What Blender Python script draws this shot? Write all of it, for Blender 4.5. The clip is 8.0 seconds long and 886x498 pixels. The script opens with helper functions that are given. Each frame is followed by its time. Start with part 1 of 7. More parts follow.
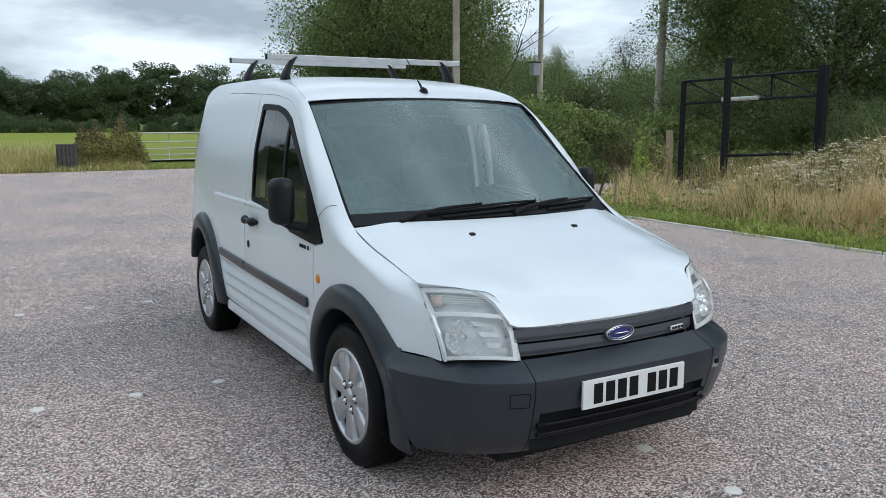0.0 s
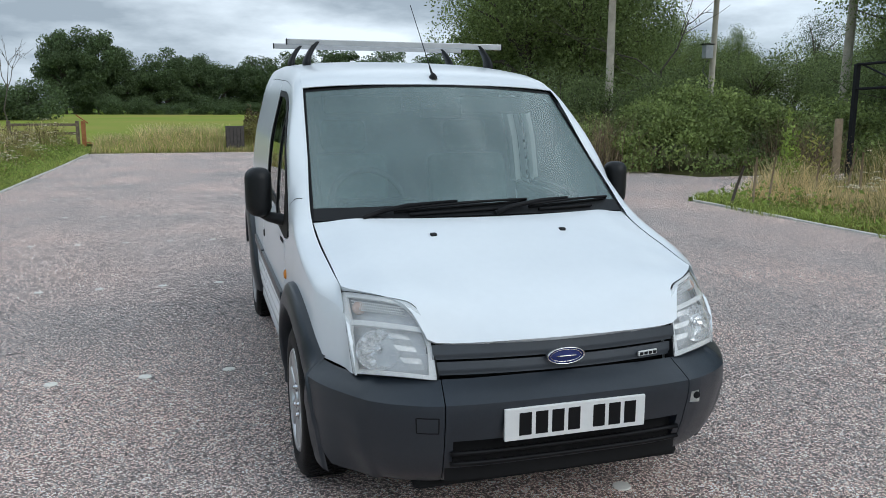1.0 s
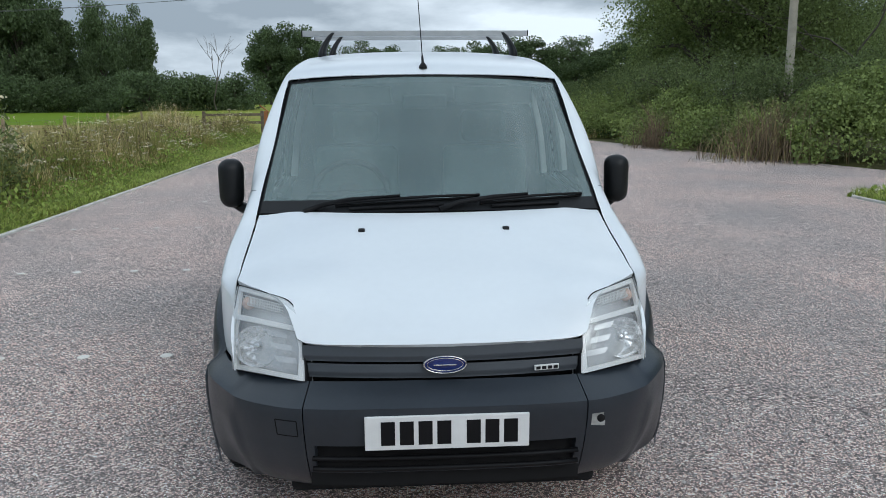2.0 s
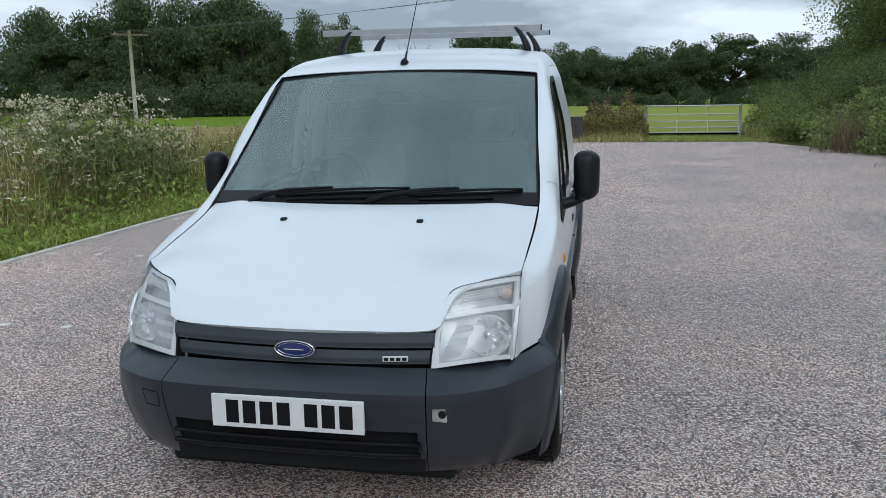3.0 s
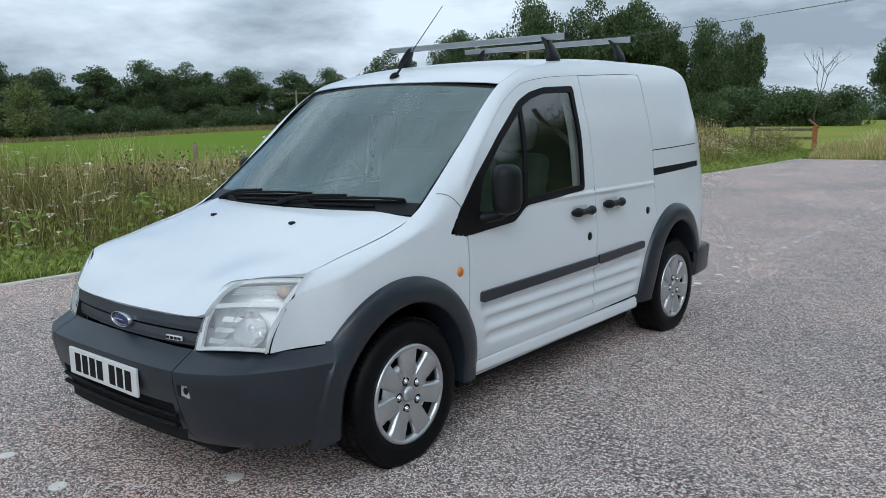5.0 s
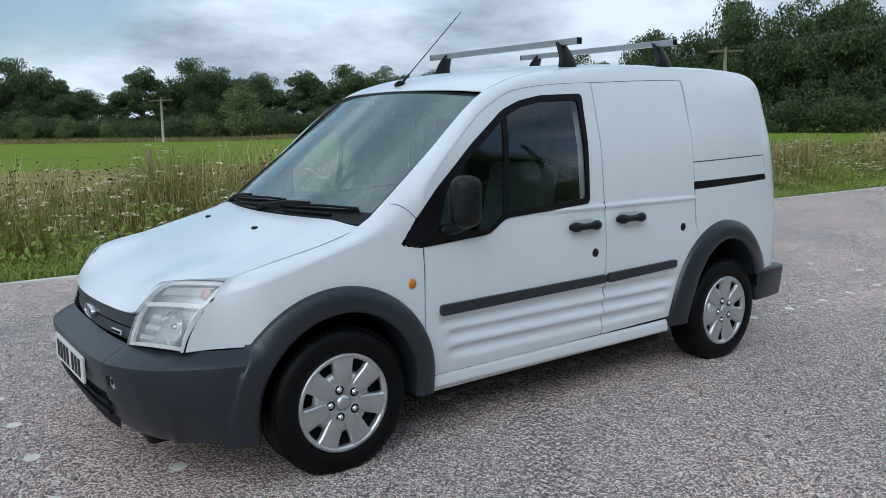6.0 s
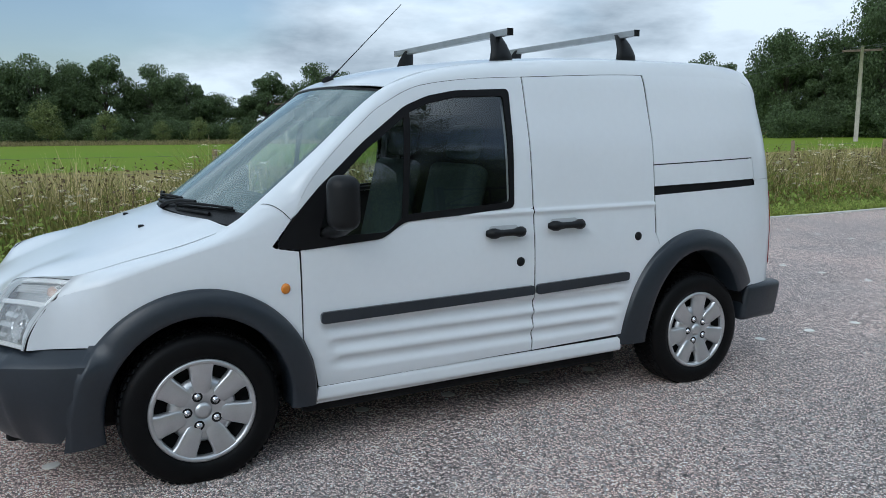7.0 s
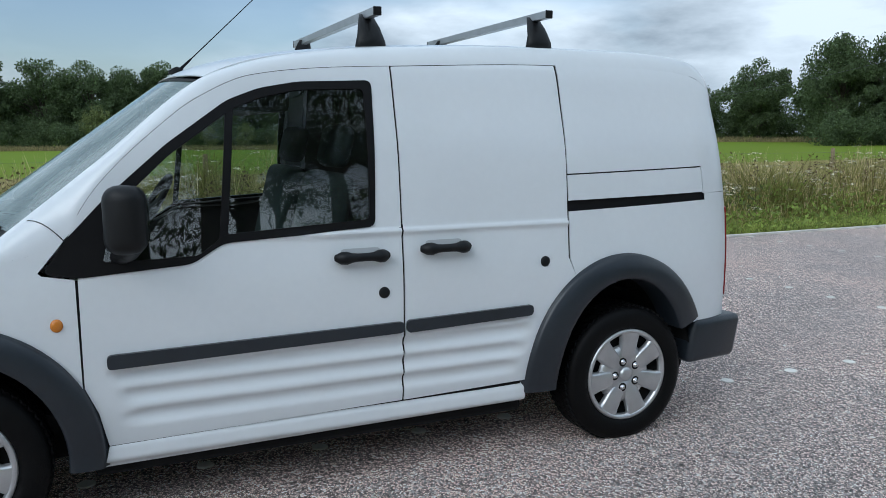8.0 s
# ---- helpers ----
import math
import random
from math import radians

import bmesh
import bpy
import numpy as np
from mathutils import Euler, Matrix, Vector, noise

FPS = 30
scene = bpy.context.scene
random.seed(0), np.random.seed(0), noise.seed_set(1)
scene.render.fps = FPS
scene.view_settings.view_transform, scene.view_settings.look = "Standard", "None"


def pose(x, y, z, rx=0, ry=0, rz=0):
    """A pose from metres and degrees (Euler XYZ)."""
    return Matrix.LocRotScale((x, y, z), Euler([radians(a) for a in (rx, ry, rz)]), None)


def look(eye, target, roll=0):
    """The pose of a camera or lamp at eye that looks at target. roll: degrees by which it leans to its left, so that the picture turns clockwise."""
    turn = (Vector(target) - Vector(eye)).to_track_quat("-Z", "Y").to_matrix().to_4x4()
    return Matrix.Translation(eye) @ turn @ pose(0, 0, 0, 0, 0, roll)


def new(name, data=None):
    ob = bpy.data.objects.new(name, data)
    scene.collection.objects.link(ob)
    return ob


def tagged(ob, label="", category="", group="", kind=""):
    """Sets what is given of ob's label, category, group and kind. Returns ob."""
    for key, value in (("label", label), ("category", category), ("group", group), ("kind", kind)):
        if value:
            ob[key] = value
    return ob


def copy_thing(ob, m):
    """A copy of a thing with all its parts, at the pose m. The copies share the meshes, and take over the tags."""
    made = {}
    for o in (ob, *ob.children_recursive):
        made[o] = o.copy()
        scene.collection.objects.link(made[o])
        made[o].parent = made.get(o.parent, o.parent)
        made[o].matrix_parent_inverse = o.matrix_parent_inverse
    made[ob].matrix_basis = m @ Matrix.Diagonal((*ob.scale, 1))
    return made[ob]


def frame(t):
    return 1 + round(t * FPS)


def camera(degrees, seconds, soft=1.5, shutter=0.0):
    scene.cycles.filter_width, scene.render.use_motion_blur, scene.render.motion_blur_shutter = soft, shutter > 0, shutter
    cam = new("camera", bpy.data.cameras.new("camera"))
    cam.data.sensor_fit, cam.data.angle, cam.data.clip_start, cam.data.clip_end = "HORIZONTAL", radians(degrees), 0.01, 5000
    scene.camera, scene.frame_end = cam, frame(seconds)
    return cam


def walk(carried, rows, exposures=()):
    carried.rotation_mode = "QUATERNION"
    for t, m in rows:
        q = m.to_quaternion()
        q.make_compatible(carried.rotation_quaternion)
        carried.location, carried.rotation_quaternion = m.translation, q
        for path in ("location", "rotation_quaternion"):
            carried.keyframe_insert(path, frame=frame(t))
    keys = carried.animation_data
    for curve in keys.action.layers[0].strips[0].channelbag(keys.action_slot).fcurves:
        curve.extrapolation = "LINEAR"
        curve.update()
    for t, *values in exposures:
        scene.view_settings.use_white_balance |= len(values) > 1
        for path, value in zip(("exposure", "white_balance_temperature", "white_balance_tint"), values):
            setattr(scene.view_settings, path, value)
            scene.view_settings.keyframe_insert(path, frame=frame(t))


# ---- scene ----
cam = camera(58.1, 8.0, 0.65)
PATH = [
    (0, (-2.115, -3.102, 1.461), (-1.143, -1.381, 1.153), -0.2),
    (0.5, (-1.65, -3.18, 1.475), (-0.87, -1.367, 1.151), -0.0),
    (1, (-1.182, -3.182, 1.483), (-0.604, -1.298, 1.137), 0.2),
    (1.5, (-0.672, -3.249, 1.49), (-0.321, -1.314, 1.128), 0.1),
    (1.7, (-0.471, -3.238, 1.495), (-0.212, -1.29, 1.121), -0.1),
    (2.8, (0.753, -3.216, 1.473), (0.475, -1.27, 1.101), -0.8),
    (3, (0.973, -3.171, 1.444), (0.595, -1.241, 1.082), -0.8),
    (3.5, (1.557, -3.058, 1.435), (0.928, -1.192, 1.086), -1.1),
    (4, (2.084, -2.901, 1.41), (1.224, -1.126, 1.078), -1.3),
    (4.2, (2.254, -2.81, 1.414), (1.324, -1.071, 1.083), -1.4),
    (5.3, (3.192, -2.127, 1.415), (1.817, -0.709, 1.101), -0.6),
    (5.5, (3.321, -1.975, 1.423), (1.878, -0.624, 1.113), -0.6),
    (6, (3.626, -1.551, 1.438), (2.038, -0.376, 1.127), -0.4),
    (6.5, (3.805, -1.072, 1.419), (2.114, -0.051, 1.109), -0.3),
    (7, (3.961, -0.569, 1.404), (2.211, 0.352, 1.103), -0.2),
    (7.5, (3.918, -0.08, 1.401), (2.14, 0.784, 1.1), 0.0),
    (8, (3.682, 0.464, 1.379), (1.876, 1.274, 1.094), 0.0),
]
walk(cam, [(t, look(eye, to, roll)) for t, eye, to, roll in PATH], [(0.0, 0.50, 6080, 8), (1.5, 0.39, 6060, 8), (3.5, 0.32, 5950, 8), (5.5, 0.33, 5850, 7), (8.0, 0.39, 5800, 7)])


# ---- world and light ----
SUN_ELEVATION, SUN_TURN = 37, 148
BREAK = (-0.985, 0.11, 0.135)
world = bpy.data.worlds.new("sky")
scene.world = world
world.use_nodes = True
wn, wl = world.node_tree.nodes, world.node_tree.links
wn.clear()
w_out = wn.new("ShaderNodeOutputWorld")
w_bg = wn.new("ShaderNodeBackground")
w_sky = wn.new("ShaderNodeTexSky")
w_sky.sky_type = "NISHITA"
w_sky.sun_disc = False
w_sky.sun_elevation = radians(SUN_ELEVATION)
w_sky.sun_rotation = radians(SUN_TURN)
w_sky.air_density, w_sky.dust_density = 1.0, 1.5
w_gain = wn.new("ShaderNodeMix")
w_gain.data_type, w_gain.blend_type = "RGBA", "MULTIPLY"
w_gain.inputs["Factor"].default_value = 1.0
w_gain.inputs["B"].default_value = (0.085, 0.085, 0.085, 1)
wl.new(w_sky.outputs["Color"], w_gain.inputs["A"])
w_co = wn.new("ShaderNodeTexCoord")
w_map = wn.new("ShaderNodeMapping")
w_map.inputs["Scale"].default_value = (1.0, 1.0, 3.2)
w_map.inputs["Location"].default_value = (0.35, 0.1, 0.0)
wl.new(w_co.outputs["Generated"], w_map.inputs["Vector"])
w_n1 = wn.new("ShaderNodeTexNoise")
w_n1.inputs["Scale"].default_value = 2.3
w_n1.inputs["Detail"].default_value = 7
w_n1.inputs["Roughness"].default_value = 0.55
wl.new(w_map.outputs["Vector"], w_n1.inputs["Vector"])
w_n2 = wn.new("ShaderNodeTexNoise")
w_n2.inputs["Scale"].default_value = 1.3
w_n2.inputs["Detail"].default_value = 5
wl.new(w_map.outputs["Vector"], w_n2.inputs["Vector"])
w_shade = wn.new("ShaderNodeValToRGB")
w_shade.color_ramp.elements[0].position = 0.43
w_shade.color_ramp.elements[0].color = (0.35, 0.405, 0.455, 1)
w_shade.color_ramp.elements[1].position = 0.60
w_shade.color_ramp.elements[1].color = (0.84, 0.91, 0.96, 1)
wl.new(w_n1.outputs["Fac"], w_shade.inputs["Fac"])
w_cover = wn.new("ShaderNodeValToRGB")
w_cover.color_ramp.elements[0].position = 0.36
w_cover.color_ramp.elements[0].color = (0.1, 0.1, 0.1, 1)
w_cover.color_ramp.elements[1].position = 0.49
w_cover.color_ramp.elements[1].color = (1, 1, 1, 1)
# the cloud thins to a ragged blue break low in the west
w_west = wn.new("ShaderNodeVectorMath")
w_west.operation = "DOT_PRODUCT"
w_west.inputs[1].default_value = BREAK
wl.new(w_co.outputs["Generated"], w_west.inputs[0])
w_thin = wn.new("ShaderNodeMapRange")
w_thin.interpolation_type = "SMOOTHSTEP"
w_thin.inputs["From Min"].default_value, w_thin.inputs["From Max"].default_value = 0.975, 0.9985
w_thin.inputs["To Min"].default_value, w_thin.inputs["To Max"].default_value = 0.0, 0.095
wl.new(w_west.outputs["Value"], w_thin.inputs["Value"])
w_left = wn.new("ShaderNodeMath")
w_left.operation = "SUBTRACT"
wl.new(w_n2.outputs["Fac"], w_left.inputs[0])
wl.new(w_thin.outputs["Result"], w_left.inputs[1])
wl.new(w_left.outputs["Value"], w_cover.inputs["Fac"])
# overcast skies are brighter overhead than at the horizon
w_sep = wn.new("ShaderNodeSeparateXYZ")
wl.new(w_co.outputs["Generated"], w_sep.inputs["Vector"])
w_up = wn.new("ShaderNodeMapRange")
w_up.inputs["From Min"].default_value, w_up.inputs["From Max"].default_value = 0.0, 1.0
w_up.inputs["To Min"].default_value, w_up.inputs["To Max"].default_value = 0.80, 1.06
wl.new(w_sep.outputs["Z"], w_up.inputs["Value"])
w_dome = wn.new("ShaderNodeMix")
w_dome.data_type, w_dome.blend_type = "RGBA", "MULTIPLY"
w_dome.inputs["Factor"].default_value = 1.0
wl.new(w_shade.outputs["Color"], w_dome.inputs["A"])
# and brighter to the unseen south-east, added to light the van's east flank
w_dot = wn.new("ShaderNodeVectorMath")
w_dot.operation = "DOT_PRODUCT"
w_dot.inputs[1].default_value = (0.79, -0.62, 0.0)
wl.new(w_co.outputs["Generated"], w_dot.inputs[0])
w_half = wn.new("ShaderNodeMapRange")
w_half.inputs["From Min"].default_value, w_half.inputs["From Max"].default_value = -1.0, 1.0
w_half.inputs["To Min"].default_value, w_half.inputs["To Max"].default_value = 0.95, 1.22
wl.new(w_dot.outputs["Value"], w_half.inputs["Value"])
w_both = wn.new("ShaderNodeMath")
w_both.operation = "MULTIPLY"
wl.new(w_up.outputs["Result"], w_both.inputs[0])
wl.new(w_half.outputs["Result"], w_both.inputs[1])
wl.new(w_both.outputs["Value"], w_dome.inputs["B"])
w_mix = wn.new("ShaderNodeMix")
w_mix.data_type = "RGBA"
wl.new(w_cover.outputs["Color"], w_mix.inputs["Factor"])
wl.new(w_gain.outputs["Result"], w_mix.inputs["A"])
wl.new(w_dome.outputs["Result"], w_mix.inputs["B"])
wl.new(w_mix.outputs["Result"], w_bg.inputs["Color"])
w_bg.inputs["Strength"].default_value = 1.0
wl.new(w_bg.outputs["Background"], w_out.inputs["Surface"])

sun_data = bpy.data.lights.new("sun", "SUN")
sun_data.energy, sun_data.angle, sun_data.color = 0.58, radians(38), (1.0, 0.97, 0.92)
sun = new("sun", sun_data)
sun_way = Vector((math.sin(radians(SUN_TURN)) * math.cos(radians(SUN_ELEVATION)), math.cos(radians(SUN_TURN)) * math.cos(radians(SUN_ELEVATION)), math.sin(radians(SUN_ELEVATION))))
sun.matrix_world = look(sun_way * 60, (0, 0, 0))


# ---- materials ----
def material(name, base, rough=0.6, metal=0.0, vary=0.15, scale=8.0, bump=0.0, bump_scale=120.0, coat=0.0, second=None, spec=0.5, fine=None, random_gain=0.0):
    """A surface with variation at two scales and a fine relief."""
    m = bpy.data.materials.new(name)
    m.use_nodes = True
    n, l = m.node_tree.nodes, m.node_tree.links
    p = n["Principled BSDF"]
    p.inputs["Roughness"].default_value, p.inputs["Metallic"].default_value = rough, metal
    p.inputs["Coat Weight"].default_value, p.inputs["Coat Roughness"].default_value = coat, 0.06
    p.inputs["Specular IOR Level"].default_value = spec
    co = n.new("ShaderNodeTexCoord")
    n1 = n.new("ShaderNodeTexNoise")
    n1.inputs["Scale"].default_value, n1.inputs["Detail"].default_value = scale, 5
    l.new(co.outputs["Object"], n1.inputs["Vector"])
    n2 = n.new("ShaderNodeTexNoise")
    n2.inputs["Scale"].default_value, n2.inputs["Detail"].default_value = fine or scale * 14, 3
    l.new(co.outputs["Object"], n2.inputs["Vector"])
    add = n.new("ShaderNodeMath")
    add.operation = "MULTIPLY_ADD"
    add.inputs[1].default_value = 0.4
    l.new(n2.outputs["Fac"], add.inputs[0])
    l.new(n1.outputs["Fac"], add.inputs[2])
    ramp = n.new("ShaderNodeValToRGB")
    ramp.color_ramp.elements[0].position, ramp.color_ramp.elements[1].position = 0.45, 0.95
    dark = second or tuple(c * (1 - vary) for c in base)
    ramp.color_ramp.elements[0].color = (*dark, 1)
    ramp.color_ramp.elements[1].color = (*base, 1)
    l.new(add.outputs["Value"], ramp.inputs["Fac"])
    last = ramp.outputs["Color"]
    if random_gain:
        geo = n.new("ShaderNodeNewGeometry")
        mr = n.new("ShaderNodeMapRange")
        mr.inputs["To Min"].default_value, mr.inputs["To Max"].default_value = 1 - random_gain, 1 + random_gain
        l.new(geo.outputs["Random Per Island"], mr.inputs["Value"])
        mul = n.new("ShaderNodeMix")
        mul.data_type, mul.blend_type = "RGBA", "MULTIPLY"
        mul.inputs["Factor"].default_value = 1.0
        l.new(last, mul.inputs["A"])
        l.new(mr.outputs["Result"], mul.inputs["B"])
        last = mul.outputs["Result"]
    l.new(last, p.inputs["Base Color"])
    if bump:
        n3 = n.new("ShaderNodeTexNoise")
        n3.inputs["Scale"].default_value, n3.inputs["Detail"].default_value = bump_scale, 4
        l.new(co.outputs["Object"], n3.inputs["Vector"])
        b = n.new("ShaderNodeBump")
        b.inputs["Strength"].default_value, b.inputs["Distance"].default_value = bump, 0.004
        l.new(n3.outputs["Fac"], b.inputs["Height"])
        l.new(b.outputs["Normal"], p.inputs["Normal"])
    return m


def leaf_material(name, base, second, through_gain=0.35, rough=0.6):
    m = material(name, base, rough, vary=0.4, scale=0.7, second=second, fine=6.0, random_gain=0.45, spec=0.25)
    n, l = m.node_tree.nodes, m.node_tree.links
    p, out = n["Principled BSDF"], n["Material Output"]
    tr = n.new("ShaderNodeBsdfTranslucent")
    l.new(p.inputs["Base Color"].links[0].from_socket, tr.inputs["Color"])
    mx = n.new("ShaderNodeMixShader")
    mx.inputs["Fac"].default_value = through_gain
    l.new(p.outputs["BSDF"], mx.inputs[1])
    l.new(tr.outputs["BSDF"], mx.inputs[2])
    l.new(mx.outputs["Shader"], out.inputs["Surface"])
    return m


def glass_material(name, tint, ior=1.5, rough=0.0, film=0.0, dust_haze_tint=(0.60, 0.73, 0.71)):
    m = bpy.data.materials.new(name)
    m.use_nodes = True
    n, l = m.node_tree.nodes, m.node_tree.links
    n.remove(n["Principled BSDF"])
    out = n["Material Output"]
    clear, gloss, mx, fr = n.new("ShaderNodeBsdfTransparent"), n.new("ShaderNodeBsdfGlossy"), n.new("ShaderNodeMixShader"), n.new("ShaderNodeFresnel")
    clear.inputs["Color"].default_value = (*tint, 1)
    gloss.inputs["Roughness"].default_value = rough
    gloss.inputs["Color"].default_value = (0.95, 0.97, 0.97, 1)
    fr.inputs["IOR"].default_value = ior
    l.new(fr.outputs["Fac"], mx.inputs["Fac"])
    l.new(clear.outputs["BSDF"], mx.inputs[1])
    l.new(gloss.outputs["BSDF"], mx.inputs[2])
    last = mx.outputs["Shader"]
    if film:
        # a thin pale film: dust together with sky sheen put into its diffuse colour
        dust_haze, over, tex = n.new("ShaderNodeBsdfDiffuse"), n.new("ShaderNodeMixShader"), n.new("ShaderNodeTexNoise")
        dust_haze.inputs["Color"].default_value = (*dust_haze_tint, 1)
        tex.inputs["Scale"].default_value = 3.0
        part_of = n.new("ShaderNodeMapRange")
        part_of.inputs["To Min"].default_value, part_of.inputs["To Max"].default_value = film * 0.7, film * 1.3
        l.new(tex.outputs["Fac"], part_of.inputs["Value"])
        l.new(part_of.outputs["Result"], over.inputs["Fac"])
        l.new(last, over.inputs[1])
        l.new(dust_haze.outputs["BSDF"], over.inputs[2])
        last = over.outputs["Shader"]
    l.new(last, out.inputs["Surface"])
    return m


M_PAINT = material("white_paint", (0.82, 0.86, 0.885), 0.22, vary=0.05, scale=1.4, coat=0.2, fine=30)
M_RECESS = material("shaded_white_recess", (0.55, 0.575, 0.59), 0.35, vary=0.08, scale=10)
M_PLASTIC = material("grey_plastic", (0.024, 0.031, 0.040), 0.32, vary=0.3, scale=4, bump=0.10, bump_scale=600, spec=0.55)
M_BLACK = material("black_plastic", (0.011, 0.012, 0.013), 0.45, vary=0.3, scale=9, bump=0.12, bump_scale=700, spec=0.28)
M_RUBBER = material("black_rubber", (0.007, 0.007, 0.008), 0.55, vary=0.3, scale=20, spec=0.2)
M_TYRE = material("tyre_rubber", (0.0045, 0.0047, 0.0052), 0.5, vary=0.4, scale=14, bump=0.3, bump_scale=200, spec=0.16)
M_VOID = material("dark_underside", (0.004, 0.004, 0.0045), 0.95, vary=0.4, scale=4)
M_SILVER = material("silver_wheel_trim", (0.62, 0.63, 0.64), 0.3, 0.75, vary=0.15, scale=12)
M_CHROME = material("chrome", (0.75, 0.76, 0.78), 0.1, 1.0, vary=0.08, scale=10)
M_ALU = material("aluminium", (0.50, 0.51, 0.52), 0.38, 0.85, vary=0.18, scale=14, bump=0.05, bump_scale=300)
M_GLASS = glass_material("side_glass", (0.74, 0.80, 0.78), 1.9)
M_SCREEN = glass_material("windscreen_glass", (0.76, 0.85, 0.83), 1.58, 0.03, 0.20, (0.58, 0.77, 0.76))
M_SLAT = material("faded_grey_slat", (0.05, 0.058, 0.068), 0.42, vary=0.2, scale=6, bump=0.1, bump_scale=600)
M_LENS = glass_material("lamp_lens", (0.96, 0.97, 0.97), 1.55, 0.04, 0.19, (0.95, 0.96, 0.96))
M_LAMP_RIM = material("bright_lamp_rim", (0.90, 0.91, 0.91), 0.35, 0.0, vary=0.08, scale=20)
M_REFLECTOR = material("lamp_reflector", (0.66, 0.68, 0.69), 0.25, 0.35, vary=0.30, scale=25)
M_MIRROR = material("polished_reflector", (0.90, 0.91, 0.92), 0.12, 0.75, vary=0.06, scale=25)
M_LAMP_GREY = material("bare_grey_plastic", (0.50, 0.50, 0.47), 0.6, vary=0.4, scale=40)
M_AMBER = material("amber_plastic", (0.75, 0.26, 0.03), 0.25, vary=0.25, scale=30)
M_PEACH = material("pale_amber_plastic", (0.72, 0.47, 0.36), 0.25, vary=0.2, scale=40)
M_RED = material("red_lamp", (0.30, 0.016, 0.018), 0.2, vary=0.25, scale=30)
M_BLUE = material("blue_enamel", (0.015, 0.03, 0.16), 0.2, vary=0.2, scale=40, coat=0.5)
M_PLATE = material("reflective_white_plate", (0.78, 0.78, 0.76), 0.4, vary=0.08, scale=20)
M_TRIM = material("interior_grey_trim", (0.018, 0.021, 0.024), 0.7, vary=0.25, scale=6)
M_LINER = material("grey_headlining", (0.10, 0.105, 0.11), 0.9, vary=0.15, scale=5)
M_SEAT = material("seat_cloth", (0.055, 0.085, 0.085), 0.95, vary=0.35, scale=30)


# ---- mesh tools ----
def curve(*keys):
    """A smooth curve through (position, value) keys."""
    xs = [k[0] for k in keys]
    ys = [k[1] for k in keys]
    d = [(ys[i + 1] - ys[i]) / (xs[i + 1] - xs[i]) for i in range(len(xs) - 1)]
    t = [d[0]] + [0 if a * b <= 0 else 2 * a * b / (a + b) for a, b in zip(d, d[1:])] + [d[-1]]

    def f(x):
        if x <= xs[0]:
            return ys[0]
        if x >= xs[-1]:
            return ys[-1]
        i = next(k for k in range(len(xs) - 1) if x <= xs[k + 1])
        h = xs[i + 1] - xs[i]
        u = (x - xs[i]) / h
        return (2 * u**3 - 3 * u * u + 1) * ys[i] + (u**3 - 2 * u * u + u) * h * t[i] + (3 * u * u - 2 * u**3) * ys[i + 1] + (u**3 - u * u) * h * t[i + 1]

    return f


def smooth(a, b, x):
    u = min(1, max(0, (x - a) / (b - a)))
    return u * u * (3 - 2 * u)


def cut(poly, axis, value, keep_low):
    out = []
    for i, p in enumerate(poly):
        q = poly[(i + 1) % len(poly)]
        a, b = p[axis] - value, q[axis] - value
        if keep_low:
            a, b = -a, -b
        if a >= 0:
            out.append(p)
        if (a > 0 > b) or (a < 0 < b):
            u = a / (a - b)
            out.append((p[0] + u * (q[0] - p[0]), p[1] + u * (q[1] - p[1])))
    return out


def steps(a, b, d):
    n = max(1, math.ceil((b - a) / d - 1e-6))
    return [a + (b - a) * i / n for i in range(n + 1)]


def sheet(bm, polys, du, dv, place, depth=0.0, away=(0, 1.4, 0.7)):
    """Fills flat outlines with small faces that end exactly on them, and lays them on a curved surface: place(u, v) is a point.
    depth: a rim turned inwards round the edge."""
    polys = [polys] if isinstance(polys[0][0], (int, float)) else polys
    us = [p[0] for q in polys for p in q]
    vs = [p[1] for q in polys for p in q]
    ul, vl = steps(min(us), max(us), du), steps(min(vs), max(vs), dv)
    made, away, faces = {}, Vector(away), []
    for poly in polys:
        for u0, u1 in zip(ul, ul[1:]):
            strip = cut(cut(poly, 0, u0, False), 0, u1, True)
            if len(strip) < 3:
                continue
            for v0, v1 in zip(vl, vl[1:]):
                cell = cut(cut(strip, 1, v0, False), 1, v1, True)
                keys = []
                for p in cell:
                    k = (round(p[0], 4), round(p[1], 4))
                    if not keys or (k != keys[-1] and k not in keys):
                        keys.append(k)
                if len(keys) < 3:
                    continue
                ring = []
                for k in keys:
                    if k not in made:
                        made[k] = bm.verts.new(place(*k))
                    ring.append(made[k])
                try:
                    f = bm.faces.new(ring)
                except ValueError:
                    continue
                f.normal_update()
                if f.calc_area() < 1e-9:
                    bm.faces.remove(f)
                    continue
                if f.normal.dot(f.calc_center_median() - away) < 0:
                    f.normal_flip()
                f.smooth = True
                faces.append(f)
    if depth:
        for f in faces:
            f.normal_update()
        edges = {e for f in faces for e in f.edges if len(e.link_faces) == 1}
        for v in {v for e in edges for v in e.verts}:
            v.normal_update()
        for e in edges:
            a, b = e.verts
            c = [a.co, b.co, b.co - b.normal * depth, a.co - a.normal * depth]
            bm.faces.new([bm.verts.new(p) for p in c])
    return faces


